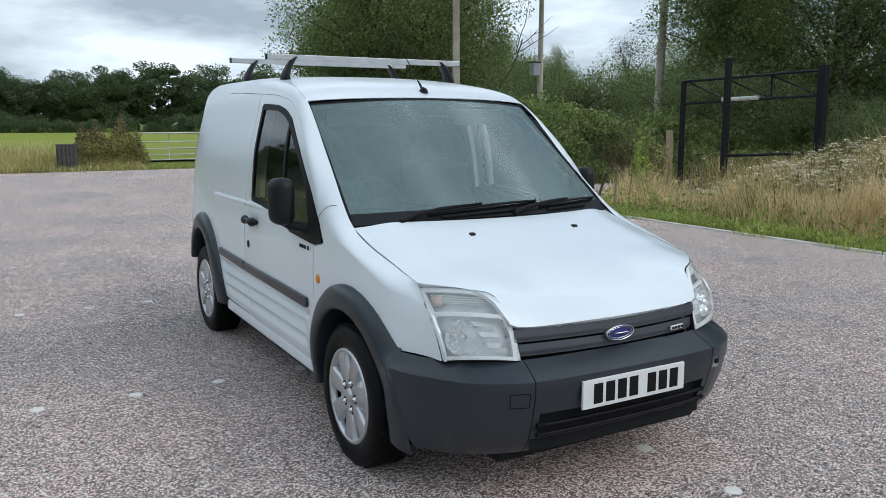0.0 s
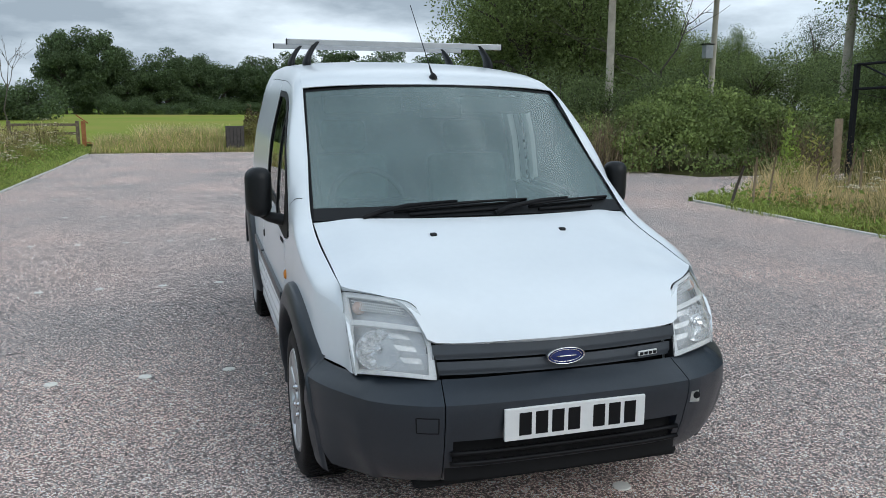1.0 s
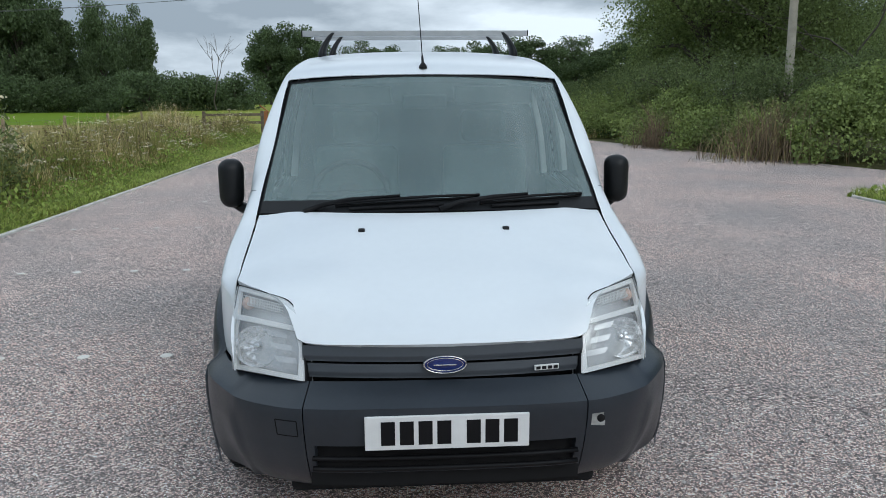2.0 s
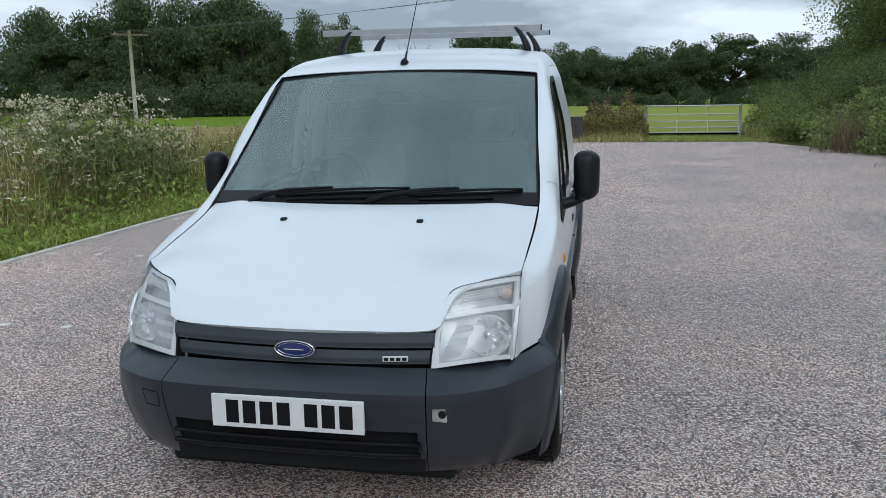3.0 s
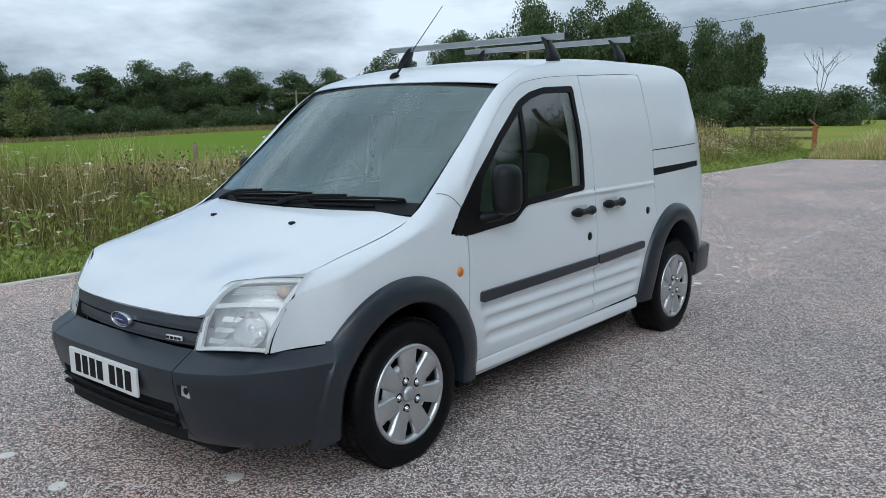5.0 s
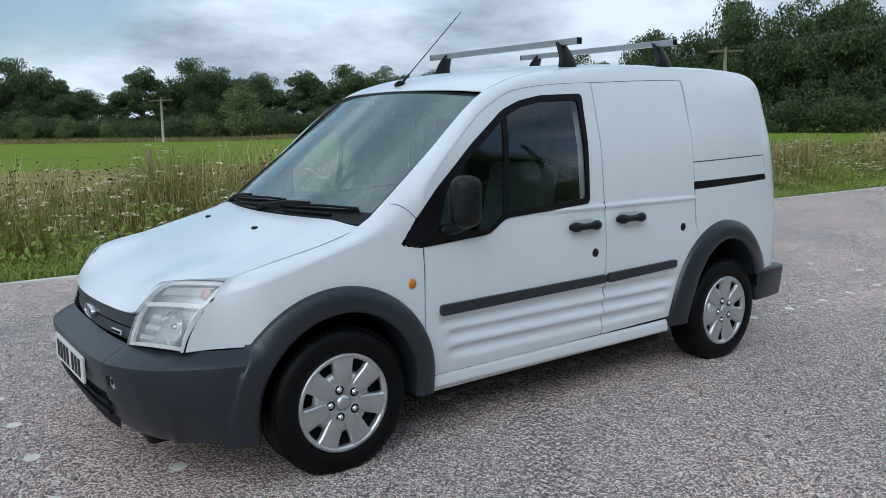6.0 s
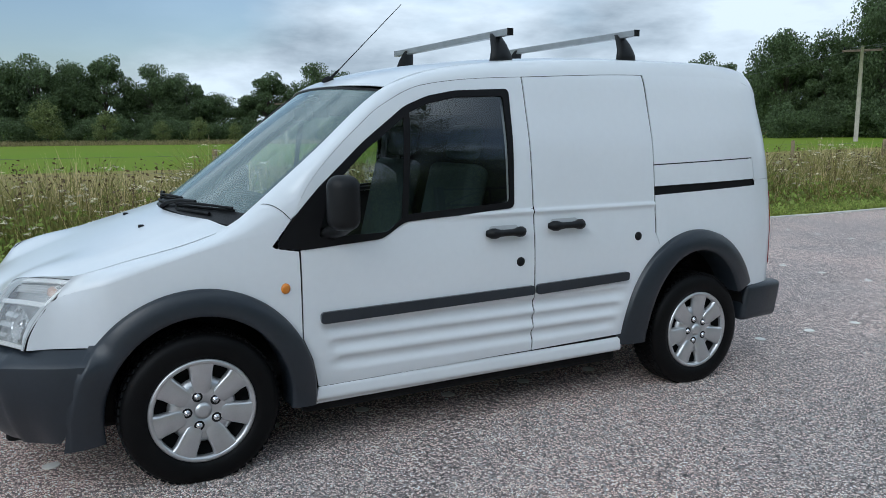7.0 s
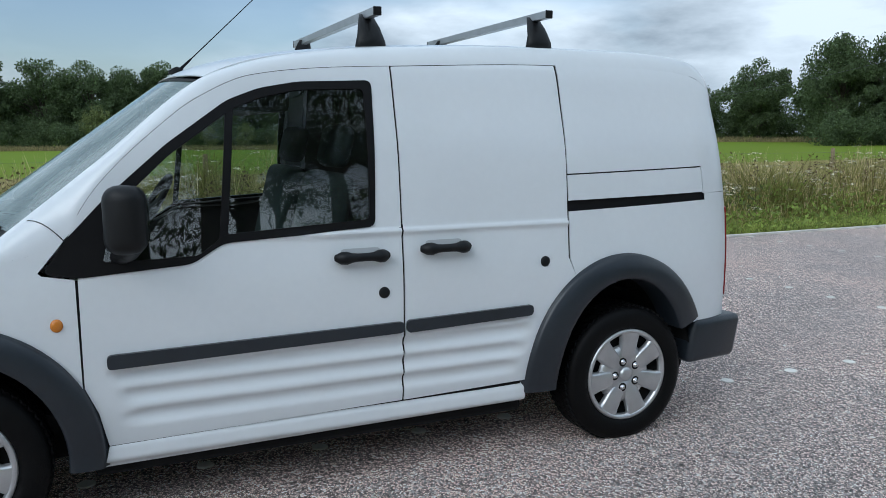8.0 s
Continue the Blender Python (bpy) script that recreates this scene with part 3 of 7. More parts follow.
        sill_face = lambda y, z: (s * (0.806 - 0.010 * smooth(0.298, 0.325, z) - 0.03 * (1 - smooth(0.225, 0.26, z))), y, z)
        sheet(bm, [(0.47, 0.225), (2.14, 0.245), (2.14, 0.335), (1.574, 0.322), (0.49, 0.308)], 0.08, 0.008, sill_face, 0.03)
        part("sill", bm, M_PAINT, van)
        # rubbing strips
        for a, b, za, zb in ((0.497, 1.572, 0.614, 0.632), (1.585, 2.155, 0.632, 0.648)):
            bm = bmesh.new()
            line = rounded([(a, za - 0.025), (b, zb - 0.022), (b, zb + 0.022), (a, za + 0.025)], 0.018)
            sheet(bm, line, 0.04, 0.02, lift(0.016), 0.02)
            part("rubbing_strip", bm, M_PLASTIC, door if a < 1 else slider, "dark grey side rubbing strip")
        # handles and locks
        for owner, y, z in ((door, 1.405, 0.921), (slider, 1.752, 0.936))[: 2 if s > 0 else 1]:
            bm = bmesh.new()
            c = Vector(flank(y, z))
            # flat patch in darker white: the recess's shade is put into its colour
            sheet(bm, rounded([(y - 0.08, z - 0.012), (y + 0.08, z - 0.012), (y + 0.08, z + 0.03), (y - 0.08, z + 0.03)], 0.03), 0.03, 0.03, lift(0.0015))
            part("handle_recess", bm, M_RECESS, owner)
            bm = bmesh.new()
            pts = [(c.x + s * (0.014 + 0.022 * (1 - (2 * u - 1) ** 4)), y - 0.105 + 0.21 * u, z) for u in steps(0, 1, 0.1)]
            tube(bm, pts, [0.012, 0.024, 0.025, 0.018, 0.016, 0.016, 0.016, 0.018, 0.025, 0.025, 0.013], 10)
            part("door_handle", bm, M_BLACK, owner, "black pull handle")
        for owner, y, z in ((door, 1.495, 0.774), (slider, 2.218, 0.848))[: 2 if s > 0 else 1]:
            bm = bmesh.new()
            lathe(bm, [(0.0, 0.006), (0.017, 0.006), (0.0225, 0.002), (0.0225, -0.004)], 20, Matrix.Translation(flank(y, z)) @ Matrix.Rotation(s * radians(90), 4, "Y"))
            part("lock", bm, M_BLACK, owner, "round black lock cover")

        # wheel arch claddings
        for name, (cy, cz, ry, rz), a0, a1, iy, iz in (("front_arch_cladding", FRONT_ARCH, -6, 190, 0.362, 0.392), ("rear_arch_cladding", REAR_ARCH, 25, 182, 0.346, 0.447)):
            bm = bmesh.new()
            rows = []
            for i in range(49):
                a = radians(a0 + (a1 - a0) * i / 48)
                ca, sa = math.cos(a), math.sin(a)
                row = []
                for f, out, absolute in ((1.14, -0.016, None), (1.0, 0.0, None), (0.985, 0.016, None), (0.9, 0.026, None), (0.55, 0.040, None), (0.18, 0.046, None), (0.03, 0.043, None), (0.0, 0.030, None), (0.0, 0.0, 0.70)):
                    y = cy + ca * (iy + f * (ry - iy))
                    z = cz + sa * (iz + f * (rz - iz))
                    if name.startswith("front") and a > radians(178):
                        k = smooth(180, 195, math.degrees(a))
                        y -= 0.022 * k * f
                    if name.startswith("front"):
                        out *= 1 - 0.55 * smooth(140, 185, math.degrees(a))
                    x = absolute or max(SIDE_X(max(z, 0.3)) * PLAN_W(max(min(y, 3.1), -0.45)), 0.78) + out
                    if name.startswith("front") and not absolute and y < -0.30:
                        w = smooth(0.30, 0.43, -y)
                        x += w * (bumper_half(y) - 0.95 * round_in(bumper_half(y), z) + 0.002 + 0.3 * out - x)
                    row.append(bm.verts.new((s * x, y, z)))
                rows.append(row)
            for r, q in zip(rows, rows[1:]):
                for k in range(len(r) - 1):
                    bm.faces.new((r[k], r[k + 1], q[k + 1], q[k])).smooth = True
            bmesh.ops.recalc_face_normals(bm, faces=bm.faces)
            part(name, bm, M_PLASTIC, van, "dark grey plastic wheel arch cladding")
        # inside of the wheel arches
        for cy in (0.0, 2.62):
            bm = bmesh.new()
            for i in range(20):
                a, b = radians(4 + 172 * i / 20), radians(4 + 172 * (i + 1) / 20)
                bm.faces.new([bm.verts.new((s * x, cy + 0.43 * math.cos(t), 0.29 + 0.46 * math.sin(t))) for x, t in ((0.80, a), (0.45, a), (0.45, b), (0.80, b))])
            part("wheel_arch_liner", bm, M_VOID, van)
        # headlamp
        head_lamp(van, s)
        mirror(van, s)
    front_end(van)
    tail(van)
    cabin(van)
    underbody(van)
    for s in (1, -1):
        for y in (0.0, 2.664):
            wheel_set(van, s, y)
    wipers(van)
    aerial(van)
    return van


def head_lamp(van, s):
    low_in, low_out, top_out, top_in = Vector((0.455, -0.748, 0.592)), Vector((0.711, -0.613, 0.597)), Vector((0.716, -0.426, 0.842)), Vector((0.497, -0.632, 0.832))

    def on(off):
        def place(u, v):
            p = (1 - v) * ((1 - u) * low_in + u * low_out) + v * ((1 - u) * top_in + u * top_out)
            n = Vector((0.42, -0.80, 0.42)).normalized()
            bow = 4 * v * (1 - v)
            p = p + n * (0.11 * u * (1 - u) + 0.014 * bow - off)
            p.y -= 0.020 * bow * u * u
            p.x -= 0.016 * bow * (1 - u) ** 3
            return (s * p.x, p.y, p.z)

        return place

    corner = [(0.15 * k * k / 36, 0.80 + 0.20 * (1 - (1 - k / 6) ** 2)) for k in range(7)]
    outline = [(0, 0), (1, 0), (1, 0.985)] + [(0.985, 1.0)] + corner[::-1]
    bm = bmesh.new()
    sheet(bm, outline, 0.1, 0.1, on(0.055))
    lamp = part("headlamp", bm, M_REFLECTOR, van, "clear headlamp with amber upper corner")
    bm = bmesh.new()
    sheet(bm, outline, 0.05, 0.05, on(0.0), 0.003)
    part("lens", bm, M_LENS, lamp).visible_shadow = False
    # dark housing that closes the joint between lens, bonnet and wing
    bm = bmesh.new()
    for p, q in zip(outline, outline[1:] + outline[:1]):
        n = max(1, int(math.dist(p, q) / 0.08))
        for k in range(n):
            a, b = [(p[0] + (q[0] - p[0]) * w / n, p[1] + (q[1] - p[1]) * w / n) for w in (k, k + 1)]
            wide = lambda e: (0.5 + (e[0] - 0.5) * 1.024, 0.5 + (e[1] - 0.5) * 1.024)
            bm.faces.new([bm.verts.new(c) for c in (on(0.004)(*a), on(0.004)(*b), on(0.006)(*wide(b)), on(0.006)(*wide(a)))])
            bm.faces.new([bm.verts.new(c) for c in (on(0.006)(*wide(a)), on(0.006)(*wide(b)), on(0.04)(*wide(b)), on(0.04)(*wide(a)))])
    part("lamp_housing", bm, M_RUBBER, lamp)
    # bright inner frame with two openings, one over the other
    bm = bmesh.new()
    frame_polys = [
        [(0, 0), (1, 0), (1, 0.055), (0, 0.055)],
        [(0, 0.055), (0.085, 0.055), (0.05, 0.40), (0.06, 0.60), (0, 0.60)],
        [(0.945, 0.055), (1, 0.055), (1, 0.60), (0.92, 0.60), (0.945, 0.50)],
        [(0, 0.60), (1, 0.60), (1, 0.665), (0, 0.665)],
        [(0, 0.665), (0.065, 0.665), (0.075, 0.79), (0.125, 0.895), (0.22, 0.945), (0.21, 1.0)] + corner[::-1],
        [(0.21, 1.0), (0.22, 0.945), (0.94, 0.945), (1, 0.985), (0.985, 1.0)],
        [(0.92, 0.665), (1, 0.665), (1, 0.985), (0.94, 0.945)],
    ]
    sheet(bm, frame_polys, 0.05, 0.05, on(0.010), 0.012)
    part("lamp_frame", bm, M_LAMP_RIM, lamp, "bright white inner lamp frame")
    # fluted main reflector with its bulb cap
    at = Matrix.Translation(on(0.044)(0.64, 0.33)) @ Vector((s * 0.22, -0.95, 0.20)).to_track_quat("Z", "Y").to_matrix().to_4x4()
    bm = bmesh.new()
    rings = []
    for r, z in ((0.078, 0.014), (0.070, 0.002), (0.055, -0.010), (0.036, -0.017), (0.018, -0.019)):
        rings.append([bm.verts.new(at @ Vector((r * math.cos(a), r * math.sin(a) * 0.9, z + (0.004 if k % 2 else 0.0)))) for k, a in enumerate([2 * math.pi * i / 24 for i in range(24)])])
    for a, b in zip(rings, rings[1:]):
        for k in range(24):
            bm.faces.new((a[k], a[(k + 1) % 24], b[(k + 1) % 24], b[k]))
    part("reflector_bowl", bm, M_MIRROR, lamp)
    bm = bmesh.new()
    lathe(bm, [(0.018, -0.018), (0.017, 0.002), (0.010, 0.010), (0.0, 0.011)], 18, at)
    part("bulb_cap", bm, M_CHROME, lamp)
    # stepped facets beside the bowl
    for k in range(6):
        bm = bmesh.new()
        u0, v0 = 0.13 + 0.022 * k, 0.12 + 0.075 * k
        facet = lambda u, v, k=k: tuple(Vector(on(0.050 - 0.020 * ((u - u0) / 0.22 if k % 2 else 1 - (u - u0) / 0.22))(u, v)))
        sheet(bm, [(u0, v0), (u0 + 0.20, v0 - 0.01), (u0 + 0.24, v0 + 0.055), (u0 + 0.01, v0 + 0.07)], 0.1, 0.1, facet)
        part("reflector_facet", bm, M_REFLECTOR, lamp)
    # indicator chamber with its ribbed lens
    bm = bmesh.new()
    c = Vector(on(0.034)(0.80, 0.83))
    lathe(bm, [(0.0, 0.020), (0.012, 0.018), (0.021, 0.009), (0.024, -0.004)], 18, Matrix.Translation(c) @ Vector((s * 0.3, -0.9, 0.3)).to_track_quat("Z", "Y").to_matrix().to_4x4())
    part("indicator_bulb_cover", bm, M_PEACH, lamp, "amber indicator")
    bm = bmesh.new()
    for i in range(22):
        u = 0.24 + 0.028 * i
        tube(bm, [on(0.020)(u, 0.80), on(0.020)(u + 0.012, 0.905)], 0.0016, 4)
    for i in range(4):
        tube(bm, [on(0.020)(0.20, 0.80 + 0.035 * i), on(0.020)(0.88, 0.80 + 0.035 * i)], 0.0018, 4)
    part("indicator_ribs", bm, M_LAMP_RIM, lamp)


def mirror(van, s):
    bm = bmesh.new()
    box(bm, (-0.060, -0.066, -0.112), (0.060, 0.050, 0.114), 0.05, None, 5)
    for v in bm.verts:
        k = (v.co.z + 0.112) / 0.224
        v.co.x *= 0.90 + 0.10 * k if v.co.x * s < 0 else 0.96 + 0.04 * k
        v.co.y -= 0.02 * (1 - (v.co.x / 0.060) ** 2) * (1 if v.co.y < 0 else 0)
    for f in bm.faces:
        f.smooth = True
    bmesh.ops.transform(bm, matrix=Matrix.Translation((s * 0.922, 0.594, 1.102)) @ Matrix.Rotation(s * radians(-12), 4, "Z"), verts=bm.verts)
    m = part("door_mirror", bm, M_BLACK, van, "black door mirror on a short arm")
    bm = bmesh.new()
    box(bm, (-0.036, -0.030, -0.082), (0.036, 0.003, 0.084), 0.014, Matrix.Translation((s * 0.915, 0.643, 1.102)) @ Matrix.Rotation(s * radians(-12), 4, "Z"))
    part("mirror_glass", bm, M_CHROME, m)
    bm = bmesh.new()
    tube(bm, [(s * 0.79, 0.56, 0.965), (s * 0.83, 0.565, 0.975), (s * 0.875, 0.585, 0.985), (s * 0.915, 0.60, 1.01)], [0.04, 0.034, 0.03, 0.03], 10, True, 0.8)
    part("mirror_arm", bm, M_BLACK, m)


# the bumper's plan: half width and how far forward
BUMPER_PLAN = curve((0.0, -0.866), (0.26, -0.862), (0.46, -0.843), (0.60, -0.785), (0.70, -0.705), (0.77, -0.60), (0.82, -0.50), (0.85, -0.40))
BUMPER_IN = curve((0.21, 0.14), (0.24, 0.10), (0.28, 0.068), (0.33, 0.044), (0.40, 0.021), (0.515, 0.0), (0.536, 0.002), (0.541, 0.010), (0.56, 0.044), (0.585, 0.092), (0.61, 0.125))


BUMPER_ROUND = curve((0.15, 0.13), (0.21, 0.092), (0.28, 0.055), (0.34, 0.028), (0.40, 0.011), (0.46, 0.002), (0.535, 0.006), (0.548, 0.016), (0.592, 0.074), (0.61, 0.09))


def bumper_half(y):
    """The bumper's half width at a place along the van."""
    return min((abs(BUMPER_PLAN(0.005 * k) - y), 0.005 * k) for k in range(60, 171))[1]


def round_in(half, z):
    """How far the corner draws in: less towards its end at the wheel arch."""
    return BUMPER_ROUND(z) * (1 - 0.66 * smooth(0.745, 0.83, half) * (1 - smooth(0.50, 0.56, z)))


def bumper(x, z):
    y = BUMPER_PLAN(abs(x))
    nx = (BUMPER_PLAN(abs(x) + 0.01) - BUMPER_PLAN(abs(x) - 0.01)) / 0.02 if abs(x) > 0.011 else 0
    n = Vector((-nx if x > 0 else nx, 1)).normalized()
    w = smooth(0.690, 0.712, abs(x))
    k = BUMPER_IN(z) * (1 - 0.12 * smooth(0.45, 0.70, abs(x))) * (1 - w) + round_in(abs(x), z) * w
    return (x + n.x * k, y + n.y * k, z)


def front_end(van):
    bm = bmesh.new()
    for z0, z1 in ((0.405, 0.536), (0.536, 0.592)):
        sheet(bm, [(-0.452, z0), (0.452, z0), (0.452, z1), (-0.452, z1)], 0.05, 0.012, bumper, 0.02)
    sheet(bm, [(-0.452, 0.225), (0.452, 0.225), (0.452, 0.298), (-0.452, 0.298)], 0.05, 0.012, bumper, 0.03)
    for s in (-1, 1):
        sheet(bm, [(s * 0.425, 0.298), (s * 0.452, 0.298), (s * 0.452, 0.405), (s * 0.425, 0.405)], 0.05, 0.03, bumper, 0.03)
    part("front_bumper", bm, M_PLASTIC, van, "dark grey plastic front bumper")
    for s in (-1, 1):
        bm = bmesh.new()
        low = [(s * 0.456, 0.225), (s * 0.66, 0.222), (s * 0.76, 0.220), (s * 0.808, 0.238), (s * 0.848, 0.588), (s * 0.74, 0.590), (s * 0.70, 0.592), (s * 0.456, 0.592)]
        end = [(s * 0.822, 0.280), (s * 0.830, 0.347), (s * 0.840, 0.483), (s * 0.845, 0.536)]
        if s > 0:
            for z0, z1 in ((0.225, 0.536), (0.536, 0.592)):
                sheet(bm, [(s * 0.456, z0), (s * 0.47, z0), (s * 0.47, z1), (s * 0.456, z1)], 0.03, 0.012, bumper, 0.02)
            sheet(bm, [(s * 0.47, 0.225), (s * 0.515, 0.227), (s * 0.515, 0.442), (s * 0.47, 0.442)], 0.03, 0.012, bumper, 0.02)
            sheet(bm, [(s * 0.47, 0.49), (s * 0.515, 0.49), (s * 0.515, 0.536), (s * 0.47, 0.536)], 0.03, 0.012, bumper, 0.02)
            sheet(bm, [(s * 0.515, 0.227)] + low[1:4] + end + [(s * 0.515, 0.536)], 0.0125, 0.012, bumper, 0.02)
            sheet(bm, [(s * 0.47, 0.536), (s * 0.848, 0.536)] + low[4:7] + [(s * 0.47, 0.592)], 0.0125, 0.012, bumper, 0.02)
        else:
            sheet(bm, low[:4] + end + [(s * 0.456, 0.536)], 0.0125, 0.012, bumper, 0.02)
            sheet(bm, [(s * 0.456, 0.536), (s * 0.848, 0.536)] + low[4:], 0.0125, 0.012, bumper, 0.02)
        corner = part("bumper_corner", bm, M_PLASTIC, van, "dark grey bumper corner")
        if s > 0:
            bm = bmesh.new()
            box(bm, (0.468, -0.822, 0.440), (0.518, -0.79, 0.492), 0.004)
            part("towing_eye_pocket", bm, M_LAMP_GREY, corner, "open towing eye pocket without its cover")
            # black disc on the pocket's face, painting the shade inside the socket hole
            bm = bmesh.new()
            lathe(bm, [(0.013, 0.0), (0.013, 0.005), (0.0, 0.004)], 16, Matrix.Translation((0.503, -0.820, 0.468)) @ Matrix.Rotation(radians(90), 4, "X"))
            part("towing_eye_socket", bm, M_VOID, corner)
        else:
            bm = bmesh.new()
            for p, q in zip([(-0.545, 0.44), (-0.475, 0.44), (-0.475, 0.495), (-0.545, 0.495)], [(-0.475, 0.44), (-0.475, 0.495), (-0.545, 0.495), (-0.545, 0.44)]):
                ribbon(bm, [p, q], 0.004, 0.002, bumper)
            part("towing_eye_cover", bm, M_VOID, corner)
    # lower intake
    bm = bmesh.new()
    deep = lambda x, z: (x, BUMPER_PLAN(abs(x)) + 0.06, z)
    sheet(bm, [(-0.44, 0.25), (0.44, 0.25), (0.44, 0.42), (-0.44, 0.42)], 0.08, 0.05, deep)
    intake = part("lower_intake", bm, M_VOID, van)
    for z in (0.358, 0.322):
        bm = bmesh.new()
        tube(bm, [(x, BUMPER_PLAN(abs(x)) + 0.03, z) for x in steps(-0.43, 0.43, 0.08)], 0.010, 8, True, 0.8)
        part("intake_bar", bm, M_RUBBER, intake)
    # grille: two slats over a dark back
    bm = bmesh.new()
    back = lambda x, z: (x, -0.715 + 0.22 * x * x, z)
    sheet(bm, [(-0.47, 0.57), (0.47, 0.57), (0.47, 0.715), (-0.47, 0.715)], 0.08, 0.05, back)
    grille = part("grille", bm, M_VOID, van, "dark grey two-bar grille")
    for z0, z1 in ((0.655, 0.704), (0.600, 0.645)):
        bm = bmesh.new()
        slat = lambda x, z, z0=z0, z1=z1: (x, -0.772 + 0.22 * x * x + 0.24 * max(0, z - z0) + (0.0 if z > z0 + 0.008 else 0.006), z)
        half = 0.462
        sheet(bm, [(-half, z0), (half, z0), (half, z1), (-half, z1)], 0.05, 0.008, slat, 0.02)
        part("slat", bm, M_SLAT, grille)
    # oval emblem and small badge
    m = Matrix.Translation((0.0, -0.775, 0.649)) @ Matrix.Rotation(radians(96), 4, "X")
    bm = bmesh.new()
    lathe(bm, [(1.0, -0.01), (1.0, 0.006), (0.95, 0.010), (0.90, 0.006), (0.90, 0.0)], 40, m @ Matrix.Diagonal((0.072, 0.031, 1, 1)))
    badge = part("emblem", bm, M_CHROME, van, "blue oval emblem with a chrome rim")
    bm = bmesh.new()
    lathe(bm, [(0.0, 0.006), (0.6, 0.005), (0.91, 0.001)], 40, m @ Matrix.Diagonal((0.072, 0.031, 1, 1)))
    part("emblem_face", bm, M_BLUE, badge)
    bm = bmesh.new()
    tube(bm, [m @ Vector((0.058 * math.cos(a), 0.022 * math.sin(a), 0.0045)) for a in steps(0, 2 * math.pi, 0.15)], 0.0012, 5, False)
    tube(bm, [m @ Vector((-0.036 + 0.072 * u, 0.0, 0.007)) for u in steps(0, 1, 0.2)], 0.005, 6, True, 0.5)
    part("emblem_stroke", bm, M_CHROME, badge)
    bm = bmesh.new()
    box(bm, (-0.042, -0.006, -0.009), (0.042, 0.002, 0.009), 0.002, Matrix.Translation((0.335, -0.750, 0.622)) @ Matrix.Rotation(radians(9.5), 4, "Z"))
    tag = part("small_badge", bm, M_PLATE, van, "small bright badge on the grille")
    for k in range(4):
        bm = bmesh.new()
        box(bm, (-0.007, -0.0085, -0.005), (0.007, -0.006, 0.005), 0.0, Matrix.Translation((0.335, -0.750, 0.622)) @ Matrix.Rotation(radians(9.5), 4, "Z") @ Matrix.Translation((-0.03 + 0.02 * k, 0, 0)))
        part("badge_mark", bm, M_BLACK, tag)
    # number plate with plain bars for its characters
    bm = bmesh.new()
    box(bm, (-0.26, -0.876, 0.4035), (0.26, -0.864, 0.5145), 0.003)
    plate = part("number_plate", bm, M_PLATE, van, "white number plate with black bars")
    for x in (-0.187, -0.128, -0.069, -0.010, 0.083, 0.142, 0.201):
        bm = bmesh.new()
        box(bm, (x - 0.022, -0.8772, 0.420), (x + 0.022, -0.8755, 0.498))
        part("plate_bar", bm, M_RUBBER, plate)


def tail(van):
    bm = bmesh.new()
    ring = []
    for z in steps(0.5, SHOULDER_Z(3.38), 0.06):
        ring.append(side(1)(3.38, z))
    for v in steps(0, 1, 0.125)[::-1][1:]:
        ring.append(shoulder(1)(3.38, v))
    for x in steps(0, edge(3.38)[0], 0.08)[::-1][1:]:
        ring.append(roof(x, 3.38))
    for p, q in zip(ring, ring[1:]):
        a = [bm.verts.new(c) for c in (p, q, (-q[0], q[1], q[2]), (-p[0], p[1], p[2]))] if max(abs(p[0]), abs(q[0])) > 0.01 else None
        if a and abs(q[0]) > 0.001:
            bm.faces.new(a)
    part("rear_doors", bm, M_PAINT, van)
    for s in (1, -1):
        bm = bmesh.new()
        lift = lambda y, z: tuple(Vector(side(s)(y, z)) + Vector((s * 0.004, 0, 0)))
        sheet(bm, rounded([(3.352, 0.60), (3.398, 0.60), (3.398, 1.03), (3.352, 1.03)], 0.01), 0.02, 0.06, lift, 0.02)
        part("tail_lamp", bm, M_RED, van, "narrow red tail lamp")
        bm = bmesh.new()
        box(bm, (s * 0.70 - 0.06, 3.05, 0.30), (s * 0.70 + 0.115, 3.375, 0.508), 0.03, None, 3)
        for v in bm.verts:
            if v.co.y > 3.25:
                v.co.x -= s * 0.05 * (v.co.y - 3.25) / 0.17
            if v.co.z < 0.4:
                v.co.y -= 0.03
        for f in bm.faces:
            f.smooth = True
        part("rear_bumper_end", bm, M_PLASTIC, van, "dark grey rear bumper end")
    bm = bmesh.new()
    box(bm, (-0.7, 3.28, 0.32), (0.7, 3.37, 0.50), 0.02)
    part("rear_bumper", bm, M_PLASTIC, van)


